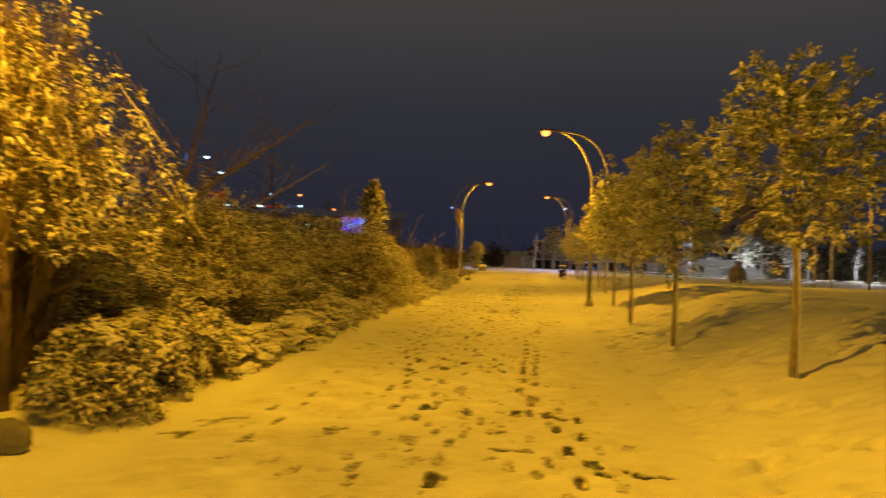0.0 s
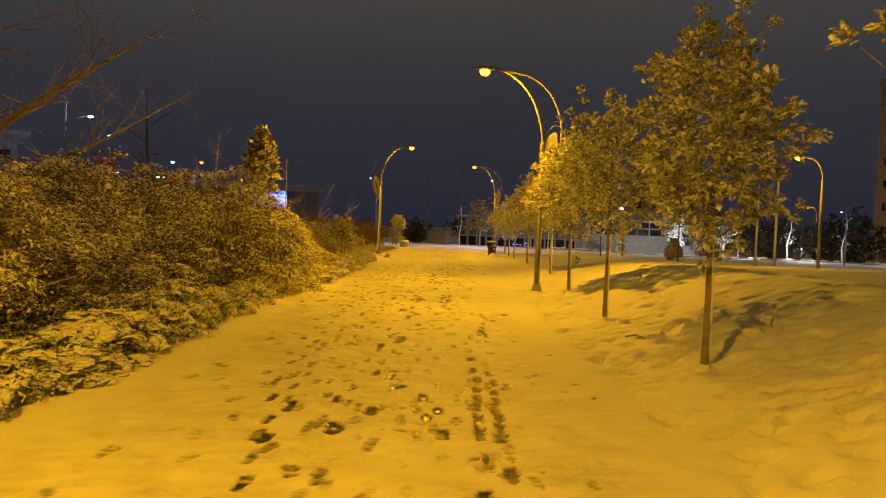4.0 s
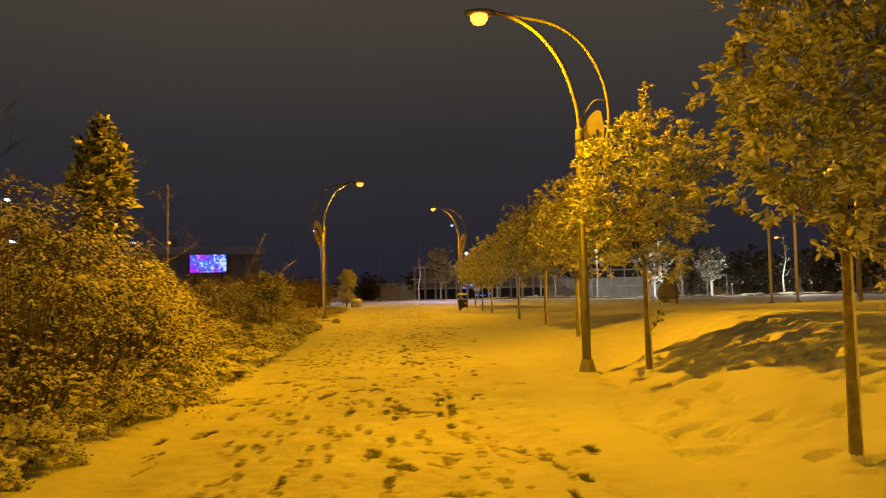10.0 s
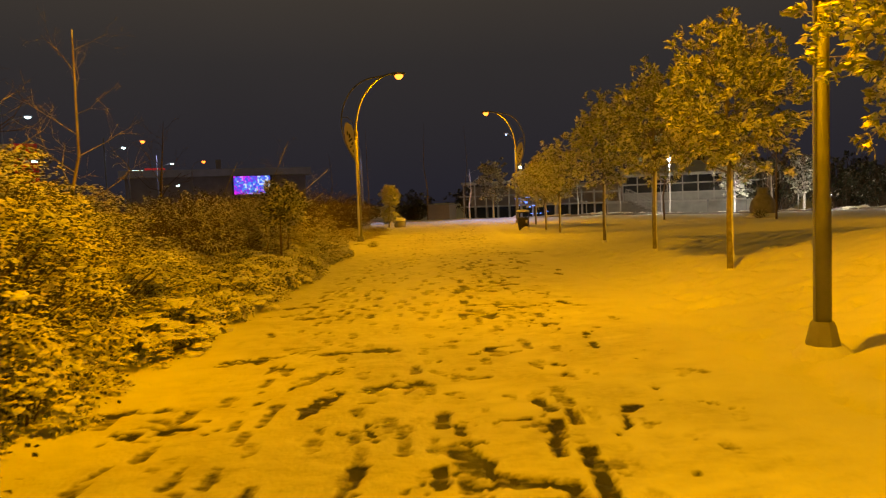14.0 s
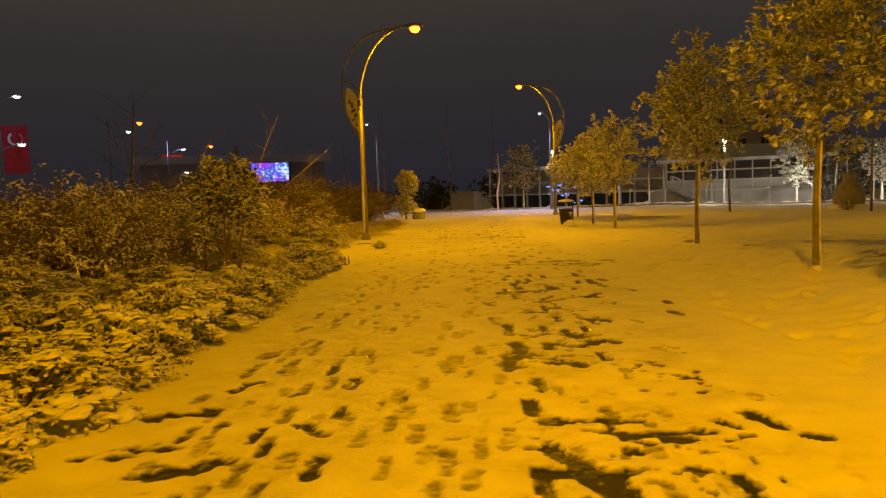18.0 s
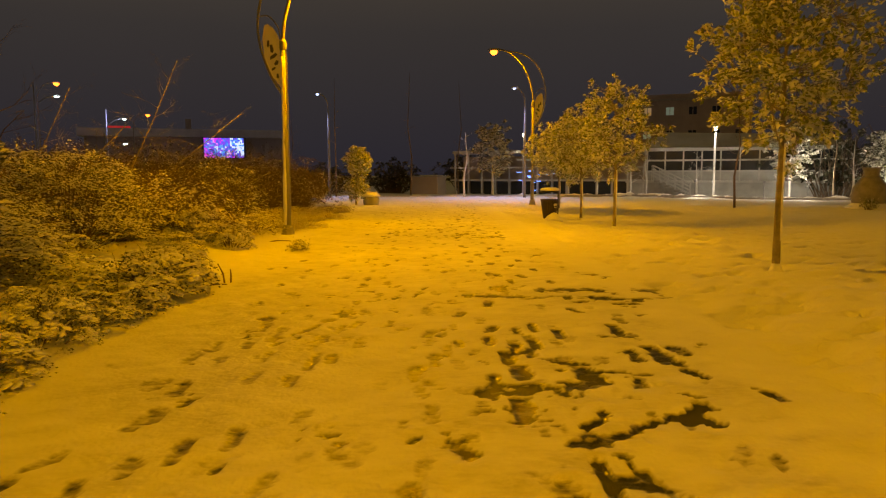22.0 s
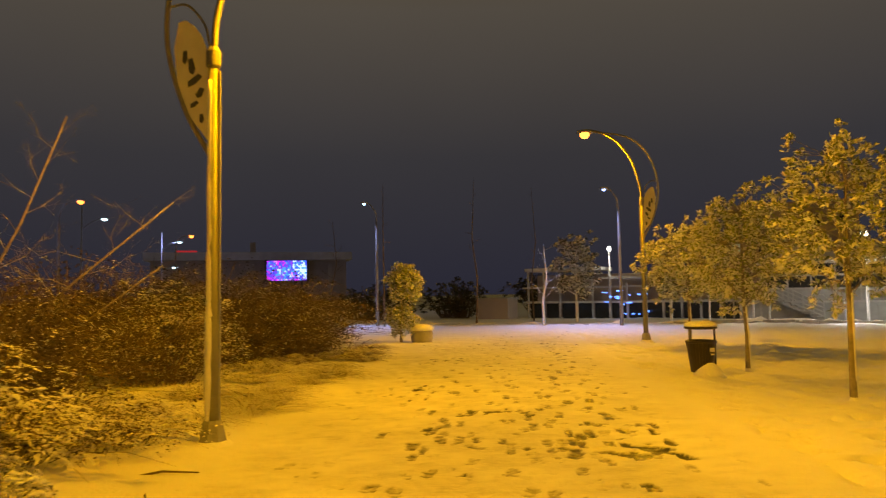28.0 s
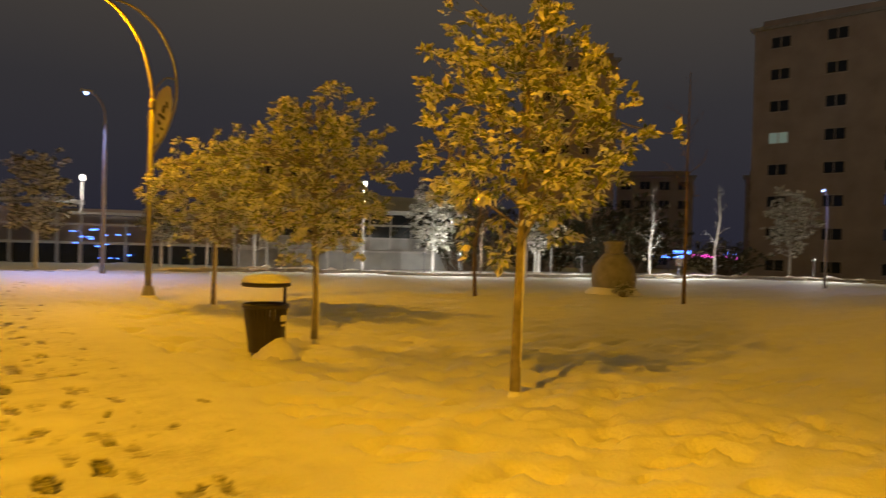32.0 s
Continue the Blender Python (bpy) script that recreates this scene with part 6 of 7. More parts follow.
# twigs and a tuft at the border's edge
for n, (bx, by, pts) in enumerate(((-2.55, 30.2, ((0, 0, -0.05), (-0.03, 0.02, 0.12), (-0.1, 0.05, 0.24))), (-2.5, 30.25, ((0, 0, -0.05), (0.01, 0, 0.08), (0.0, 0.02, 0.17))), (-2.75, 29.9, ((0, 0, 0.0), (0.15, 0.06, 0.03), (0.28, 0.1, 0.02))), (-2.95, 35.3, ((-0.25, -0.05, 0.0), (0.0, 0.0, 0.04), (0.3, 0.05, 0.02))), (3.58, 8.45, ((-0.12, 0.07, 0.0), (0.0, 0.0, 0.04), (0.13, -0.08, 0.02))))):
    twig = Geo().tube(pts, [0.012, 0.011, 0.006], 6)
    solid("fallen_twig", twig, M_TWIG, "short dark twig sticking out of the snow", "twig", group="twigs in the snow", m=pose(bx, by, ground(bx, by)))
sprig = broad_shrub(np.random.RandomState(36), 0.36, 0.3, 0.12, 30, 0.04, 0.8, M_LEAF)
sprig.matrix_basis = pose(-2.27, 33.8, ground(-2.27, 33.8))
tagged(sprig, "small snow-covered tuft of leaves at the edge of the path", "tuft")


# ---- lamps along the path ----
def arc(points, n=14):
    """A smooth line through the points."""
    p = [np.array(q, float) for q in points]
    p = [2 * p[0] - p[1], *p, 2 * p[-1] - p[-2]]
    out = []
    for i in range(1, len(p) - 2):
        for k in range(n):
            t = k / n
            out.append(0.5 * (2 * p[i] + (p[i + 1] - p[i - 1]) * t + (2 * p[i - 1] - 5 * p[i] + 4 * p[i + 1] - p[i + 2]) * t * t + (3 * p[i] - p[i - 1] - 3 * p[i + 1] + p[i + 2]) * t ** 3))
    return [tuple(q) for q in out + [p[-2]]]


def path_lamp():
    """Arched double-arm lamp; the arm reaches along +x."""
    ob = thing("street_lamp", "tall arched steel street lamp, lit amber, with a leaf-shaped panel", "street lamp", Matrix(), "lamps along the path")
    part("pole", Geo().tube([(0, 0, -0.1), (0, 0, 1.3), (0, 0, 1.32), (0, 0, 4.0)], [0.07, 0.066, 0.056, 0.05], 14), M_POLE, ob, smooth=True)
    part("collar", Geo().lathe([(0.06, 3.88), (0.076, 3.9), (0.076, 4.05), (0.045, 4.1)], 14), M_POLE, ob)
    part("main_arm", Geo().tube(arc([(0, 0, 4.05), (0.05, 0, 4.5), (0.26, 0, 5.15), (0.62, 0, 5.66), (1.05, 0, 5.96), (1.42, 0, 6.06)]), 0.036, 10), M_POLE, ob, smooth=True)
    part("outer_arm", Geo().tube(arc([(-0.03, 0, 2.95), (-0.32, 0, 3.5), (-0.5, 0, 4.2), (-0.42, 0, 4.9), (-0.1, 0, 5.5), (0.4, 0, 5.86), (1.05, 0, 5.99)]), 0.028, 10), M_POLE, ob, smooth=True)
    part("tie_rod", Geo().tube(arc([(-0.47, 0, 4.55), (-0.28, 0, 4.56), (-0.1, 0, 4.35), (-0.04, 0, 4.1)], 6), 0.014, 8), M_POLE, ob, smooth=True)
    edge = [(-0.06, 3.12), (-0.06, 4.05), (-0.12, 4.22), (-0.2, 4.33), (-0.3, 4.4), (-0.37, 4.38), (-0.42, 4.1), (-0.38, 3.75), (-0.28, 3.42)]
    n = len(edge)
    g = Geo().add([(x, s, z) for s in (-0.012, 0.012) for x, z in edge], [tuple(range(n)), tuple(range(2 * n - 1, n - 1, -1))] + [(k, n + k, n + (k + 1) % n, (k + 1) % n) for k in range(n)])
    panel = part("panel", g, M_PANEL, ob, "pale leaf-shaped panel")
    for s in (-0.018, 0.018):
        for px, pz, w, h, a in [(a0, b0, c0 * 0.75, d0 * 0.75, e0) for a0, b0, c0, d0, e0 in ((-0.2, 3.75, 0.26, 0.1, 0.6), (-0.23, 3.9, 0.1, 0.24, 0.2), (-0.3, 4.0, 0.08, 0.2, 0.0), (-0.14, 3.62, 0.1, 0.16, -0.4), (-0.2, 3.5, 0.14, 0.07, 0.5), (-0.12, 3.35, 0.07, 0.14, 0.1))]:
            c, q = math.cos(a), math.sin(a)
            g = Geo().add([(px + c * u - q * v, s, pz + q * u + c * v) for u, v in ((-w / 2, -h * 0.3), (0, -h / 2), (w / 2, -h * 0.2), (w * 0.4, h / 2), (-w * 0.3, h * 0.45))], [(0, 1, 2, 3, 4)])
            part("emblem", g, M_DARK, panel, "dark printed shapes on the panel")
    for z in (3.2, 3.95):
        part("bracket", Geo().tube([(-0.07, 0, z), (0, 0, z)], 0.012, 6), M_POLE, ob)
    head = Geo()
    ring = [(1.38, 0.05, 0.05), (1.46, 0.1, 0.07), (1.62, 0.125, 0.075), (1.78, 0.115, 0.06), (1.88, 0.06, 0.035)]
    verts = [(x, w * math.cos(a), 6.04 + h * math.sin(a)) for x, w, h in ring for a in [2 * math.pi * k / 12 for k in range(12)]]
    head.add(verts, [(i * 12 + k, i * 12 + (k + 1) % 12, (i + 1) * 12 + (k + 1) % 12, (i + 1) * 12 + k) for i in range(4) for k in range(12)] + [tuple(range(12))[::-1], tuple(48 + k for k in range(12))])
    hd = part("lamp_head", head, M_POLE_GREY, ob, smooth=True)
    part("lens", Geo().lathe([(0.03, -0.16), (0.1, -0.135), (0.145, -0.07), (0.15, 0.0)], 16, (1.64, 0, 6.0)), M_SODIUM, hd, "glowing amber lens", True)
    part("base_block", Geo().lathe([(0.165, -0.1), (0.155, 0.02), (0.105, 0.24), (0.09, 0.27)], 8), M_CONCRETE, ob, "sloping concrete foot")
    part("snow_drift", Geo().lathe([(0.34, -0.1), (0.26, -0.03), (0.2, 0.03), (0.16, 0.07)], 14), M_CAP, ob, "snow banked round the foot", True)
    part("cable_cover", Geo().box(0.068, 0, 2.0, 0.018, 0.03, 3.7), M_POLE_GREY, ob)
    # snow blown against the shaft
    rs = np.random.RandomState(5)
    line = [(-0.021 + rs.uniform(-0.003, 0.003), -0.021 + rs.uniform(-0.003, 0.003), 0.12 + k * 0.145) for k in range(26)]
    g = Geo().tube(line, [(0.054 if z < 1.3 else 0.038) + rs.uniform(-0.003, 0.003) for _, _, z in line], 10)
    part("snow_streak", g, M_CAP, ob, "snow stuck to the shaft", True)
    return ob


lamp = path_lamp()
POLES = [(-3.55, -2.5, 0), (3.15, 16.7, 180), (-2.98, 36.45, 0), (4.4, 50.95, 180)]
for n, (px, py, pa) in enumerate(POLES):
    m = sized(pose(px, py, ground(px, py) - 0.01, 0, 0, pa), 1, 1, 1.06 if n == 3 else 1)
    if n:
        copy_thing(lamp, m)
    else:
        lamp.matrix_basis = m


def cold_lamp(x, y, side, tall=1.0):
    ob = thing("street_lamp", "slim grey street lamp with a lit bluish-white head", "street lamp", sized(pose(x, y, ground(x, y) - 0.03), tall, tall, tall), "cold lamps by the square")
    part("pole", Geo().tube([(0, 0, -0.1), (0, 0, 0.9), (0, 0, 3.2), (0, 0, 5.0)], [0.09, 0.08, 0.065, 0.05], 10), M_POLE, ob, smooth=True)
    part("arm", Geo().tube(arc([(0, 0, 5.0), (side * 0.05, 0, 5.5), (side * 0.25, 0, 5.85), (side * 0.5, 0, 6.0)], 6), 0.03, 8), M_POLE, ob, smooth=True)
    hd = part("lamp_head", Geo().box(side * 0.58, 0, 6.02, 0.36, 0.16, 0.07, 0, 0.04), M_POLE_GREY, ob)
    part("lens", Geo().lathe([(0.02, -0.11), (0.06, -0.08), (0.075, -0.02)], 10, (side * 0.6, 0, 6.0)), M_COLD, hd, "glowing bluish lens")


cold_lamp(-5.7, 63.2, -1)
cold_lamp(5.4, 60.5, -1)
cold_lamp(29.5, 48.1, -1, 0.66)


def lantern(x, y, top):
    z = ground(x, y)
    ob = thing("park_lantern", "pale park lantern post with a lit white globe", "lantern", pose(x, y, z), "park lanterns")
    part("pole", Geo().tube([(0, 0, -0.1), (0, 0, 0.5), (0, 0, top - z - 0.25)], [0.075, 0.06, 0.055], 10), M_FRAME, ob, smooth=True)
    part("globe", Geo().lathe([(0.04, -0.17), (0.11, -0.11), (0.14, 0.0), (0.1, 0.1), (0.04, 0.13)], 12, (0, 0, top - z)), M_LANTERN, ob, "glowing white globe", True)
    part("cap", Geo().lathe([(0.16, 0.12), (0.14, 0.15), (0.03, 0.18)], 12, (0, 0, top - z)), M_POLE_GREY, ob)


lantern(7.7, 77.3, 4.3)
lantern(17.2, 63.5, 3.95)


def amber_lamp(x, y, h, side, label="tall street lamp with a lit amber head beyond the shrubs"):
    z = ground(x, y)
    ob = thing("street_lamp", label, "street lamp", pose(x, y, z))
    part("pole", Geo().tube([(0, 0, -0.1), (0, 0, h - 1.2)], [0.09, 0.06], 10), M_POLE, ob, smooth=True)
    part("arm", Geo().tube(arc([(0, 0, h - 1.2), (side * 0.1, 0, h - 0.6), (side * 0.5, 0, h - 0.1), (side * 1.1, 0, h)], 6), 0.035, 8), M_POLE, ob, smooth=True)
    hd = part("lamp_head", Geo().box(side * 1.3, 0, h + 0.02, 0.5, 0.2, 0.09, 0, 0.05), M_POLE_GREY, ob)
    part("lens", Geo().lathe([(0.06, -0.2), (0.17, -0.11), (0.2, 0.0)], 12, (side * 1.3, 0, h)), M_SODIUM, hd, "glowing amber lens")
    return ob


amber_lamp(-25.75, 84.95, 7.3, 1)
amber_lamp(-25.25, 68.65, 7.7, 1)
amber_lamp(20.6, 35.0, 5.9, -1, "tall street lamp with a lit amber head across the lawn")
amber_lamp(52.7, 96.0, 7.4, -1, "tall street lamp with a lit amber head near the flats")
for px, py in ((20.39, 39.5), (20.24, 41.7)):
    ob = thing("post", "tall pale steel post standing in the lawn", "post", pose(px, py, ground(px, py)), "posts in the lawn")
    part("shaft", Geo().tube([(0, 0, -0.1), (0, 0, 2.4), (0, 0, 5.2)], [0.075, 0.07, 0.055], 10), M_FRAME, ob, smooth=True)
    part("foot_plate", Geo().lathe([(0.2, 0.0), (0.2, 0.04), (0.09, 0.07)], 10), M_POLE, ob)

# ---- litter bin ----
ob = thing("litter_bin", "dark slatted litter bin with a snow-topped hood on two posts", "litter bin", sized(pose(3.75, 43.1, ground(3.75, 43.1), 0, 0, 8), 0.92, 0.92, 0.92))
g = Geo()
for k in range(28):
    a = 2 * math.pi * k / 28
    c, s = math.cos(a), math.sin(a)
    lo, hi, w = 0.2, 0.285, 0.026
    g.add([(c * r0 - s * q, s * r0 + c * q, z) for r0, z in ((lo, 0.06), (hi, 0.66)) for q in (-w, w)] + [(c * (r0 + 0.012) - s * q, s * (r0 + 0.012) + c * q, z) for r0, z in ((lo, 0.06), (hi, 0.66)) for q in (-w, w)], [(0, 1, 3, 2), (4, 6, 7, 5), (0, 2, 6, 4), (1, 5, 7, 3), (2, 3, 7, 6), (0, 4, 5, 1)])
part("slats", g, M_BIN, ob)
part("rim", Geo().lathe([(0.285, 0.64), (0.31, 0.65), (0.31, 0.69), (0.28, 0.7), (0.27, 0.66)], 24), M_BIN, ob)
part("floor_plate", Geo().lathe([(0.19, 0.05), (0.205, 0.06), (0.205, 0.08)], 20), M_BIN, ob)
for s in (1,):
    part("post", Geo().tube([(s * 0.29, 0, 0.0), (s * 0.29, 0, 0.98)], 0.022, 8), M_BIN, ob)
part("hood", Geo().lathe([(0.31, 0.93), (0.33, 0.95), (0.3, 1.0), (0.1, 1.03)], 20), M_BIN, ob)
part("snow_cap", Geo().lathe([(0.31, 0.98), (0.33, 1.0), (0.3, 1.045), (0.2, 1.08), (0.06, 1.09)], 20), M_CAP, ob, "thick pad of snow", True)
part("snow_drift", Geo().lathe([(0.34, -0.03), (0.27, 0.06), (0.2, 0.16), (0.1, 0.25), (0.02, 0.27)], 14, (0.07, -0.16, 0)), M_CAP, ob, "snow blown against the bin", True)
part("badge", Geo().box(0.1, -0.287, 0.52, 0.1, 0.008, 0.08).box(0.1, -0.292, 0.43, 0.07, 0.008, 0.03), M_PANEL, ob, "small pale badge")

# stone block beside the clipped shrub
ob = thing("stone_block", "low stone planter block capped with snow", "planter", pose(-2.35, 51.2, ground(-2.35, 51.2), 0, 0, 10))
part("block", Geo().lathe([(0.31, -0.05), (0.34, 0.1), (0.35, 0.28), (0.31, 0.4)], 9), M_CONCRETE, ob, smooth=True)
part("snow_cap", Geo().lathe([(0.36, 0.36), (0.38, 0.42), (0.33, 0.5), (0.18, 0.55), (0.05, 0.56)], 14), M_CAP, ob, "pad of snow", True)

# clay jar with a bush at its foot
ob = thing("amphora", "giant rough clay jar in the lawn, snow banked round its foot", "jar", sized(pose(17.45, 48.9, ground(17.45, 48.9)), 1.0, 1.0, 1.0))
part("body", Geo().lathe([(0.5, -0.05), (0.62, 0.1), (0.68, 0.45), (0.62, 0.8), (0.42, 1.1), (0.3, 1.22)], 22), M_CLAY, ob, smooth=True)
part("neck", Geo().lathe([(0.3, 1.2), (0.28, 1.35), (0.29, 1.48), (0.34, 1.52), (0.34, 1.6), (0.25, 1.6)], 20), M_CLAY, ob, smooth=True)
part("drift", Geo().lathe([(0.95, -0.05), (0.8, 0.08), (0.66, 0.2)], 18), M_CAP, ob, "snow banked round the foot", True)
tuft = broad_shrub(np.random.RandomState(33), 0.6, 0.5, 0.4, 40, 0.07, 0.1, M_LEAF)
tuft.matrix_basis = pose(16.9, 48.1, ground(16.9, 48.1))
tagged(tuft, "small green bush at the foot of the clay jar", "bush")


# ---- pavilion across the square ----
FX, FY, FTURN = 15.0, 74.0, math.atan2(-0.4, 0.916)
BASE_Z = -0.45
pav = thing("pavilion", "long glazed single-storey pavilion on a grey plinth, dark inside", "pavilion", pose(FX, FY, 0, 0, 0, math.degrees(FTURN)))


def strip(name, geo, mat, label=""):
    part(name, geo, mat, pav, label)


strip("plinth", Geo().box(7.2, 2.6, 0.05, 14.4, 5.0, 1.05), M_WALL)
for k in range(12):
    strip("plinth_panel", Geo().box(0.7 + k * 1.18, 0.06, 0.06, 1.12, 0.06, 0.9), M_WALL)
strip("back_wall", Geo().box(7.2, 5.0, 1.6, 14.4, 0.2, 3.0), M_WALL)
strip("floor_slab", Geo().box(7.2, 2.4, 0.64, 14.6, 5.4, 0.12), M_FRAME)
strip("sill_rail", Geo().box(7.8, 0.02, 1.42, 13.0, 0.1, 0.09), M_FRAME)
strip("head_beam", Geo().box(7.8, 0.02, 2.2, 13.0, 0.12, 0.12), M_FRAME)
strip("fascia", Geo().box(7.6, -0.1, 2.98, 14.0, 0.14, 0.24), M_FRAME)
for k in range(11):
    x = 1.4 + k * 1.26
    strip("mullion", Geo().box(x, 0.03, 1.85, 0.09, 0.1, 2.35), M_FRAME)
    if k < 10:
        strip("pane", Geo().box(x + 0.63, 0.07, 1.82, 1.16, 0.02, 0.68), M_GLASS)
        strip("pane", Geo().box(x + 0.63, 0.07, 2.56, 1.16, 0.02, 0.6), M_GLASS)
        strip("pane", Geo().box(x + 0.63, 0.07, 1.05, 1.16, 0.03, 0.64), M_WALL)
g = Geo().add([(0.6, -0.4, 3.1), (14.6, -0.4, 3.1), (14.6, 5.4, 3.1), (0.6, 5.4, 3.1), (2.4, 2.4, 4.35), (12.6, 2.4, 4.0)], [(0, 1, 5, 4), (1, 2, 5), (2, 3, 4, 5), (3, 0, 4), (3, 2, 1, 0)])
strip("roof", g, M_ROOF, "low grey hipped roof with thin snow")
# stairs with railings at its end
stair = thing("stairs", "straight outdoor stair with pale metal railings", "stairs", pose(FX, FY, 0, 0, 0, math.degrees(FTURN)))
for k in range(7):
    part("tread", Geo().box(4.3 - k * 0.34, -0.9, BASE_Z + 0.17 * (k + 1) - 0.03, 0.4, 1.3, 0.16), M_CONCRETE, stair)
for s in (-1.5, -0.3):
    for h in (0.25, 0.5, 0.75, 1.0):
        part("rail", Geo().tube([(4.5, s, BASE_Z + h), (1.9, s, BASE_Z + 1.3 + h)], 0.025, 6), M_FRAME, stair)
    for k in range(6):
        f = k / 5
        part("baluster", Geo().tube([(4.5 - 2.6 * f, s, BASE_Z + 1.3 * f - 0.1), (4.5 - 2.6 * f, s, BASE_Z + 1.3 * f + 1.0)], 0.028, 6), M_FRAME, stair)

# long pergola-like wing with terraces to its left
wing = thing("pergola_wing", "long open-framed terrace building with pale posts and beams", "building", pose(FX, FY, 0, 0, 0, math.degrees(FTURN)))
for z, depth in ((0.75, 0.14), (1.75, 0.12)):
    part("beam", Geo().box(-6.4, 0.0, z, 15.6, 0.16, depth), M_FRAME, wing)
part("roof_slab", Geo().box(-11.2, 1.2, 3.0, 5.4, 3.0, 0.22), M_FRAME, wing)
part("roof_slab", Geo().box(-5.2, 1.2, 2.36, 6.6, 3.0, 0.14), M_FRAME, wing)
part("back_wall", Geo().box(-6.4, 3.4, 1.1, 15.8, 0.2, 3.2), M_STUCCO, wing)
for k in range(14):
    x = -13.8 + k * 1.15
    part("post", Geo().box(x, 0.05, 0.75 if k > 5 else 1.2, 0.11, 0.11, 2.5 if k > 5 else 3.5), M_FRAME, wing)
for k in range(13):
    part("pane", Geo().box(-13.2 + k * 1.15, 0.35, 0.15, 1.05, 0.03, 1.05), M_GLASS, wing)
r = np.random.RandomState(12)
for k in range(16):
    part("light_tube", Geo().box(-8.4 + r.uniform(0, 3.0), -0.12, r.uniform(-0.1, 1.5), r.uniform(0.08, 0.4), 0.03, r.uniform(0.04, 0.09)), M_BLUE, wing, "blue glowing light tube")
ob = thing("hut", "low plain rendered hut behind the square", "hut", pose(0.2, 79.5, BASE_Z, 0, 0, math.degrees(FTURN)))
part("wall", Geo().box(0, 0, 0.7, 2.3, 1.8, 1.6, 0, 0.03), M_STUCCO, ob)
part("roof", Geo().box(0, 0, 1.53, 2.5, 2.0, 0.1, 0, 0.03), M_CONCRETE, ob)

# low edging of the square with its snow
ob = thing("kerb", "long low kerb edging the square, topped with bright snow", "kerb", Matrix(), kind="structure")
line = [(-14, 69.5), (-2.7, 65.3), (3.5, 62.2), (10, 61.2), (16, 61.6), (23, 59.6), (30, 54.5), (44, 46)]
g, ridge, thick = Geo(), [], []
for (x0, y0), (x1, y1) in zip(line, line[1:]):
    n = max(1, int(math.hypot(x1 - x0, y1 - y0) / 1.0))
    for k in range(n):
        f = (k + 0.5) / n
        cx, cy = x0 + (x1 - x0) * f, y0 + (y1 - y0) * f
        z, a, w = ground(cx, cy) - 0.13 * float(step(10, 6, cx)), math.atan2(y1 - y0, x1 - x0), math.hypot(x1 - x0, y1 - y0) / n
        g.box(cx, cy, z + 0.04, w * 0.985, 0.24, 0.2, a, 0.02)
        for q in range(3):
            u = f + (q - 1) / (3 * n)
            ridge.append((x0 + (x1 - x0) * u + r.uniform(-0.05, 0.05), y0 + (y1 - y0) * u + r.uniform(-0.08, 0.08), z + 0.11 + r.uniform(-0.03, 0.04)))
            thick.append(max(0.015, r.normal(0.06, 0.06)))
part("stones", g, M_CONCRETE, ob)
part("snow_cap", Geo().tube(ridge, thick, 7), M_CAP, ob, "snow on the kerb", True)

# ---- limewashed saplings and lit trees round the square ----
for n, (tx, ty, th) in enumerate(((2.1, 60.9, 3.6), (10.9, 66.5, 3.2), (15.0, 69.5, 3.4), (18.3, 69.0, 3.2), (26.0, 61.0, 3.6), (22.0, 57.5, 3.4), (29.5, 56.5, 4.6), (33.5, 55.4, 4.8), (12.9, 66.0, 2.8))):
    tree = bare_tree(np.random.RandomState(200 + n), th, 0.05, 0.8, M_LIME, "tree", 2, (0.05, 0), 0.3)
    tree.matrix_basis = pose(tx, ty, ground(tx, ty), 0, 0, 50 * n)
    tagged(tree, "leafless young tree with a limewashed trunk", "tree", "limewashed trees")
for n, (tx, ty, th, tr, light) in enumerate(((23.05, 65.9, 4.8, 1.5, True), (4.2, 66.5, 4.4, 1.3, False), (43.4, 56.5, 5.4, 1.5, True), (25.6, 60.3, 3.9, 1.1, False), (9.4, 68.2, 2.9, 0.9, False))):
    tree = young_tree(np.random.RandomState(230 + n), th, 1.35, tr, 150, 0.16, (0, 0), 0.07, 0.9 if light else 0.5, M_LEAF if light else M_LEAF_DARK, M_LIME)
    tree.matrix_basis = pose(tx, ty, ground(tx, ty), 0, 0, 70 * n)
    tagged(tree, "snowy evergreen tree with a limewashed trunk, lit white" if light else "dark evergreen tree with a pale trunk by the square", "tree")
for n, (tx, ty, th, ts) in enumerate(((16.8, 46.0, 6.2, 0.9), (12.2, 49.2, 4.2, 0.6), (-1.0, 66.0, 7.6, 0.5), (2.3, 72.0, 8.0, 0.5), (-5.1, 61.5, 6.6, 0.5), (-8.5, 66.0, 5.5, 0.8), (35.0, 62.0, 6.0, 1.2), (24.5, 63.5, 5.0, 1.3))):
    tree = bare_tree(np.random.RandomState(260 + n), th, 0.042, ts, M_TWIG, "tree", 3 if ts > 0.7 else 2, (0, 0), 0.45)
    tree.matrix_basis = pose(tx, ty, ground(tx, ty), 0, 0, 40 * n)
    tagged(tree, "tall thin leafless tree standing in the snow", "tree", "bare trees")
goal = thing("goal_frame", "pale steel goal frame standing in the snow", "goal frame", pose(26.6, 61.4, ground(26.6, 61.4), 0, 0, -28))
for s in (-0.75, 0.75):
    part("post", Geo().tube([(s, 0, -0.1), (s, 0, 1.75)], 0.035, 8), M_FRAME, goal)
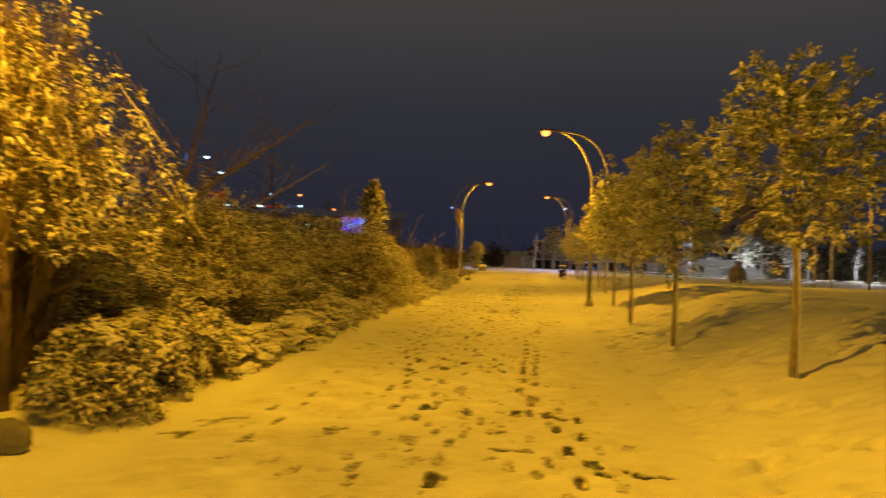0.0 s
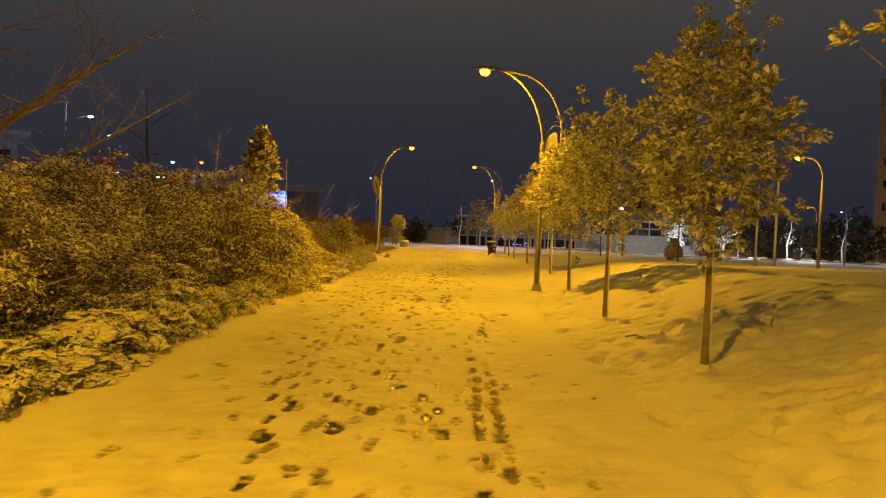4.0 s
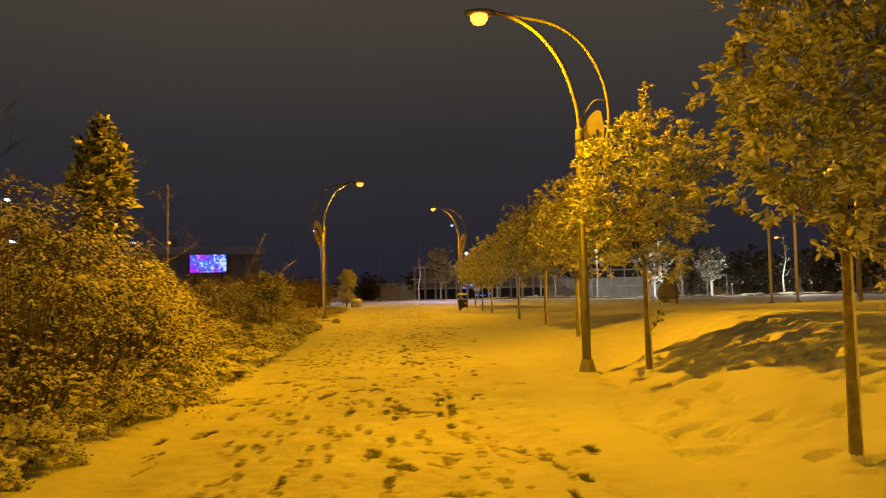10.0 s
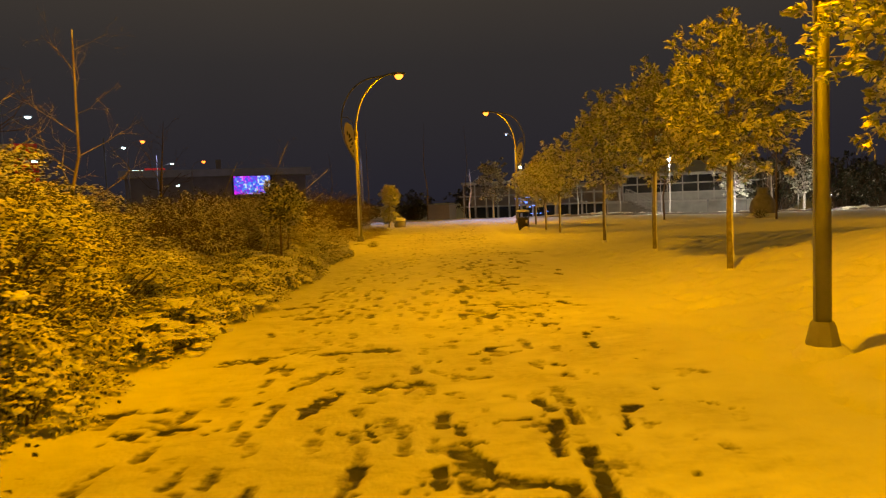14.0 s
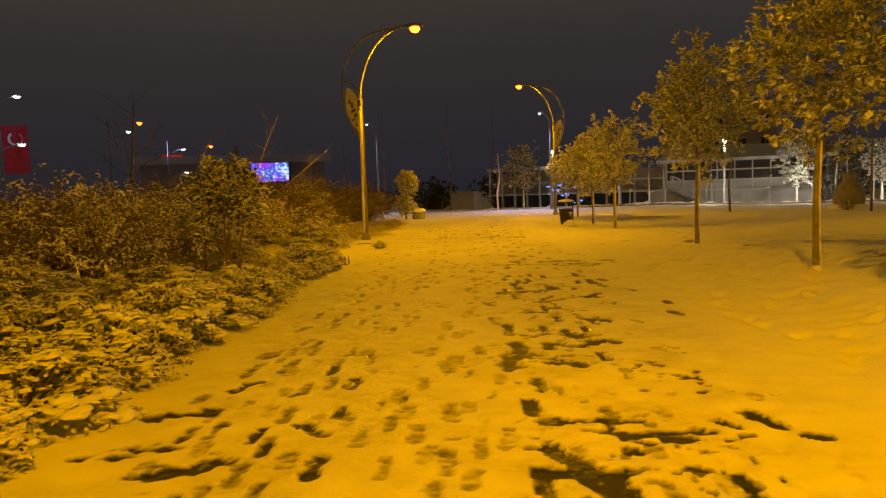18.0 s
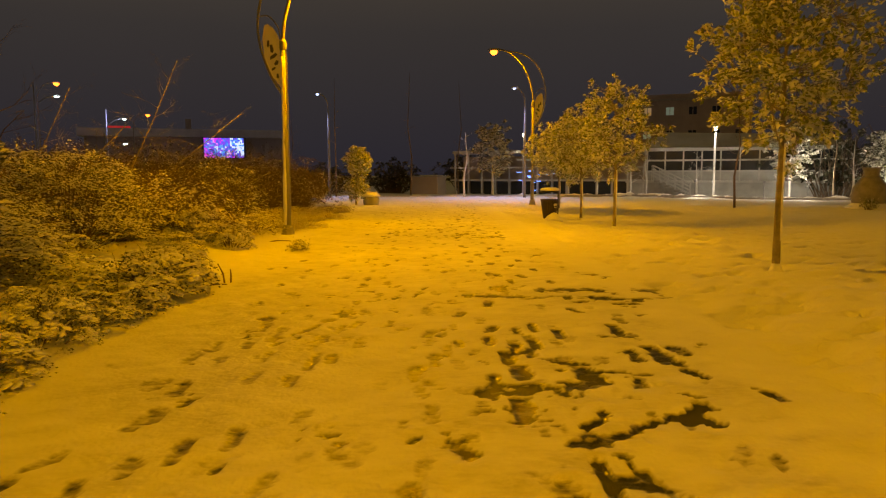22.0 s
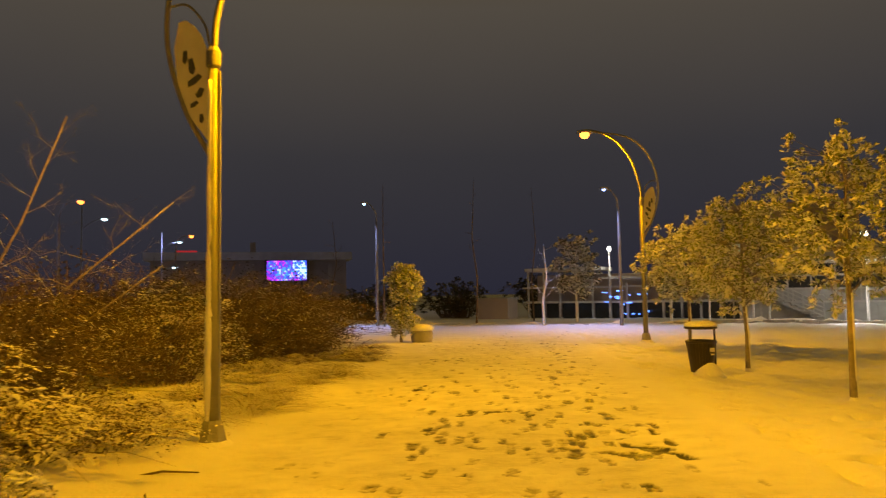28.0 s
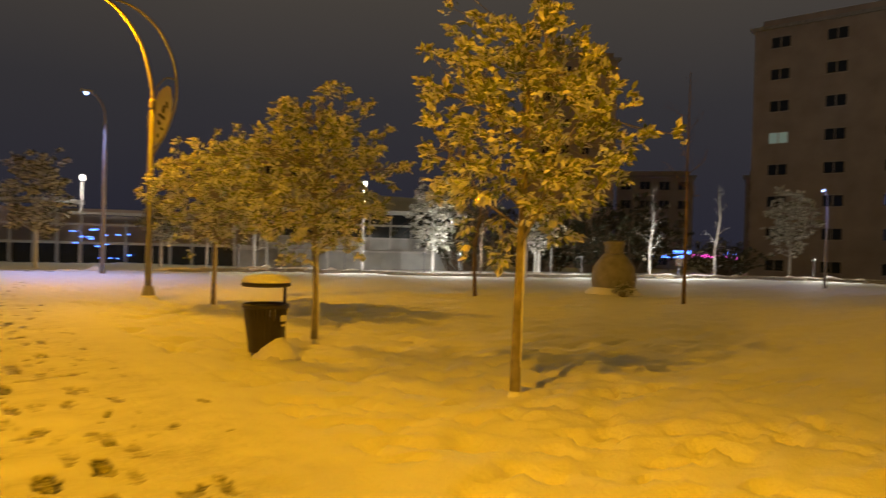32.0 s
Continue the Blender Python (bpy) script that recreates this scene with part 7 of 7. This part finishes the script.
part("crossbar", Geo().tube([(-0.75, 0, 1.75), (0.75, 0, 1.75)], 0.035, 8), M_FRAME, goal)
hedge = spray_shrub(np.random.RandomState(300), 5, 5, 4, 120, 0.24, 0.03, M_LEAF_FAR, 0.4, 22, 0.02, 0.0, 0, 0.0)
hedge.name = "thicket"
tagged(hedge, "dark dense evergreen thicket at the edge of the square", "thicket", "far thickets")
for n, (tx, ty, th, tw) in enumerate(((-3, 83, 3.2, 5), (-9, 80, 3.4, 6), (-15, 76, 3.0, 6), (4, 88, 5.0, 5), (31.5, 66, 5.2, 5), (37, 64, 5.0, 5), (34, 69, 6.0, 5), (27.5, 68.5, 6.5, 5.5), (40.0, 66.0, 7.0, 6.0), (33.0, 63.0, 5.0, 4.5), (-21, 64, 2.6, 6), (42, 60, 3.2, 4), (-16, 58, 2.2, 6), (-20, 50, 2.2, 6), (-16, 38, 2.0, 6), (-17, 26, 2.4, 6))):
    m = sized(pose(tx, ty, ground(tx, ty) - 0.05, 0, 0, 47 * n), tw / 5, tw / 5, th / 4)
    if n:
        copy_thing(hedge, m)
    else:
        hedge.matrix_basis = m


# ---- blocks of flats ----
def flats(label, x, y, turn, wide, deep, high, z0, storeys, bays, mat, lit=(), plain=False):
    ob = thing("apartment_building", label, "building", pose(x, y, z0, 0, 0, turn))
    part("wall", Geo().box(0, deep / 2, high / 2, wide, deep, high, 0, 0.05), mat, ob)
    part("roof", Geo().box(0, deep / 2, high + 0.15, wide + 0.7, deep + 0.7, 0.3), M_CONCRETE, ob)
    part("parapet", Geo().box(0, 0.2, high + 0.6, wide * 0.9, 0.2, 0.7), mat, ob)
    rise, bay = high / storeys, wide / bays
    for i in range(storeys):
        if not plain:
            part("floor_band", Geo().box(0, -0.05, i * rise + 0.12, wide + 0.06, 0.14, 0.2), M_STUCCO_PALE, ob)
        for k in range(bays):
            cx, cz = -wide / 2 + (k + 0.5) * bay, i * rise + rise * 0.55
            ww, wh = (bay * 0.34, rise * 0.36) if plain else (bay * 0.55, rise * 0.46)
            on = (i, k) in lit
            win = part("window", Geo().box(cx, 0.02, cz, ww, 0.12, wh), (M_LIT if (i + k) % 2 else M_LIT_COLD) if on else M_GLASS, ob, "lit window" if on else "")
            part("frame", Geo().box(cx, -0.05, cz, 0.08, 0.06, wh).box(cx, -0.05, cz + wh / 2, ww + 0.14, 0.08, 0.08).box(cx, -0.07, cz - wh / 2, ww + 0.2, 0.14, 0.08), M_STUCCO_PALE, win)
            if k % 3 == 1 and i and not plain:
                part("balcony", Geo().box(cx, -0.5, i * rise + 0.1, bay * 0.9, 1.0, 0.14).box(cx, -0.98, i * rise + 0.55, bay * 0.9, 0.06, 0.8), M_STUCCO_PALE, ob)


def facing(x, y):
    return math.degrees(math.atan2(y - 34, x)) - 90


flats("tall brown block of flats with dark windows", 66, 95, facing(66, 95) + 12, 10, 12, 26, -1.6, 8, 4, M_STUCCO, {(5, 0), (3, 3)}, True)
flats("tall brown block of flats, one window lit", 69, 65.5, facing(69, 65.5) - 14, 15, 12, 25, -1.8, 8, 3, M_STUCCO, {(4, 0)}, True)
flats("dark block of flats behind the pavilion, three windows lit", 39, 125, facing(39, 125), 16, 10, 13.6, -1.8, 4, 5, M_STUCCO, {(3, 0), (3, 1), (2, 0)}, True)
flats("low block of flats with balconies", 89, 100, facing(89, 100), 11, 10, 14, -2.2, 5, 4, M_STUCCO_PALE, {(1, 2), (0, 3)})
flats("low block of flats with rounded balconies", 99, 85, facing(99, 85), 11, 10, 14, -2.2, 5, 4, M_STUCCO, {(1, 1)})
r = np.random.RandomState(19)
for n, (az, dist, z, w, mat) in enumerate(((50.0, 80, 0.3, 0.7, M_STREET), (54.5, 84, 0.4, 3.2, M_BLUE), (55.5, 84, 0.9, 1.8, M_BLUE), (57.2, 86, 0.5, 2.6, M_PINK), (59.0, 84, 0.4, 1.3, M_PINK), (58.9, 84, 0.9, 1.2, M_BLUE), (61.2, 84, 0.3, 0.9, M_STREET), (51.5, 80, 0.35, 0.6, M_STREET))):
    a = radians(90 - az)
    x, y = dist * math.cos(a), 34 + dist * math.sin(a)
    gz = ground(x, y)
    ob = thing("shop_sign", "glowing coloured shop sign on thin legs, seen far off", "sign", pose(x, y, gz, 0, 0, facing(x, y)), "far shop signs")
    part("light_box", Geo().box(0, 0, z - gz, w, 0.15, 0.35, 0, 0.05), mat, ob)
    part("leg", Geo().tube([(0, 0, -0.1), (0, 0, z - gz - 0.17)], 0.05, 6), M_POLE_GREY, ob)

# ---- road lamps, flag and buildings beyond the border ----
def road_lamp(x, y, h, side):
    z = ground(x, y)
    ob = thing("street_lamp", "tall road lamp with a lit cold head on a short arm", "street lamp", pose(x, y, z), "road lamps")
    part("pole", Geo().tube([(0, 0, -0.1), (0, 0, h + 1.2)], [0.12, 0.05], 8), M_POLE, ob, smooth=True)
    part("arm", Geo().tube([(0, 0, h - 0.9), (side * 1.0, 0, h - 0.2), (side * 1.9, 0, h)], 0.045, 6), M_POLE, ob, smooth=True)
    hd = part("lamp_head", Geo().box(side * 2.2, 0, h + 0.05, 0.8, 0.3, 0.1, 0, 0.05), M_POLE_GREY, ob)
    part("lens", Geo().lathe([(0.05, -0.16), (0.22, -0.08), (0.24, 0.0)], 10, (side * 2.2, 0, h)), M_STREET, hd, "glowing cold lens")


for x, y, h in ((-33.2, 60.3, 10.9), (-35.6, 69.2, 10.5), (-38.0, 92.0, 10.2), (-40.0, 112.0, 9.8), (-33.5, 66.0, 6.5), (-35.0, 100.0, 6.0)):
    road_lamp(x, y, h, 1)
ob = thing("flag_banner", "red hanging banner with a white crescent on a pole", "flag", pose(-34.6, 68.7, ground(-34.6, 68.7), 0, 0, 35))
part("pole", Geo().tube([(0, 0, -0.1), (0, 0, 8.4)], 0.06, 8), M_POLE, ob)
g = Geo()
cols, rows_n = 7, 12
verts = [(0.1 + 1.7 * i / cols, 0.08 * math.sin(i * 1.1 + j * 0.3), 8.3 - 3.6 * j / rows_n) for j in range(rows_n + 1) for i in range(cols + 1)]
g.add(verts, [(j * (cols + 1) + i, j * (cols + 1) + i + 1, (j + 1) * (cols + 1) + i + 1, (j + 1) * (cols + 1) + i) for j in range(rows_n) for i in range(cols)])
cloth = part("cloth", g, M_RED, ob)
g = Geo()
for k in range(14):
    a, b = 0.6 + k * 0.36, 0.6 + (k + 1) * 0.36
    p = [(0.95 + q * math.cos(t + 1.57) * 1.0 + o, -0.14, 7.3 + q * math.sin(t + 1.57)) for t, q, o in ((a, 0.5, 0), (b, 0.5, 0), (b, 0.4, 0.07), (a, 0.4, 0.07))]
    g.add(p, [(0, 1, 2, 3)])
part("crescent", g, M_WHITE, cloth, "white crescent")
ob = thing("office_building", "grey office building with a pale flat roof, seen far off", "building", pose(-78, 99, -1.6, 0, 0, 42))
part("wall", Geo().box(0, 8, 7.5, 30, 16, 15), M_WALL, ob)
part("roof", Geo().box(0, 8, 15.3, 33, 19, 0.7), M_ROOF, ob)
for i in range(3):
    for k in range(9):
        part("window", Geo().box(-13 + k * 3.25, -0.02, 4.2 + i * 3.8, 2.1, 0.12, 1.7), M_LIT if (i, k) in ((2, 6),) else M_GLASS, ob)
ob = thing("mall_building", "broad low building with a pale roof, seen far off", "building", pose(-42.5, 176, -1.8, 0, 0, 18))
part("wall", Geo().box(-8.25, 8, 5.5, 39.5, 16, 11), M_STUCCO, ob)
part("roof", Geo().box(-8.25, 7, 11.6, 41.5, 19, 1.6), M_ROOF, ob)
part("chimney", Geo().box(-8, 6, 13.5, 1.2, 1.2, 3.0), M_STUCCO, ob)
part("column", Geo().box(8, -0.2, 5, 0.8, 0.5, 10), M_STUCCO_PALE, ob)

for x, y, z, w, mat, words in ((-77.97, 195.16, 11.85, 3.4, M_STREET, "pale glowing sign on a tall mast, seen far off"), (-67.8, 181.17, 11.41, 4.6, M_RED_SIGN, "red glowing sign on a tall mast, seen far off")):
    gz = ground(x, y)
    ob = thing("shop_sign", words, "sign", pose(x, y, gz, 0, 0, 20), "far signs on masts")
    part("light_box", Geo().box(0, 0, z - gz, w, 0.25, 1.0, 0, 0.08), mat, ob)
    part("mast", Geo().tube([(0, 0, -0.1), (0, 0, z - gz - 0.5)], [0.22, 0.14], 8), M_POLE_GREY, ob)

# LED screen: rows of glowing tiles in magenta, blue and white
M_TILES = []
for k, (c, s) in enumerate((((0.6, 0.02, 0.85), 1.2), ((0.2, 0.05, 0.9), 1.1), ((0.06, 0.1, 0.95), 1.1), ((0.45, 0.6, 1.0), 1.5), ((0.6, 0.2, 0.95), 1.3), ((0.06, 0.3, 0.95), 1.2))):
    M_TILES.append(glow("led_tile", c, s))
ob = thing("led_screen", "large lit video screen in magenta, blue and white", "screen", pose(-42.2, 171.5, 4.65, 0, 0, 16))
part("cabinet", Geo().box(0, 0.3, 2.05, 8.8, 0.4, 4.4), M_DARK, ob)
for s in (-3, 3):
    part("support", Geo().box(s, 0.4, -3.2, 0.5, 0.4, 6.4), M_DARK, ob)
r = np.random.RandomState(77)
for i in range(23):
    for k in range(12):
        u, v = (i + 0.5) / 23, (k + 0.5) / 12
        pick = r.rand() * 0.75 + 0.2 * math.sin(9 * u + 5 * v) + 0.32 - 0.6 * (u - 0.3) - 0.35 * math.sin(math.pi * v)
        c = 0 if pick > 0.78 else 4 if pick > 0.68 else 1 if pick > 0.45 else 2 if pick > 0.25 else 5 if pick > 0.05 else 3
        part("tile", Geo().box(-4.0 + u * 8.0, 0.05, v * 4.1, 8.0 / 23 - 0.03, 0.1, 4.1 / 12 - 0.03), M_TILES[c], ob)

# ---- posts added under the fill lamps ----
for sx, sy, watts in FILL_LAMPS:
    ob = thing("garden_spotlight", "short added post with a small lamp housing, below a fill light", "spotlight", pose(sx, sy, ground(sx, sy)), "garden spotlights")
    part("post", Geo().tube([(0, 0, -0.1), (0, 0, 0.95)], 0.03, 6), M_POLE_GREY, ob)
    part("housing", Geo().lathe([(0.04, 0.93), (0.08, 0.97), (0.09, 1.05), (0.08, 1.06)], 10), M_POLE_GREY, ob)
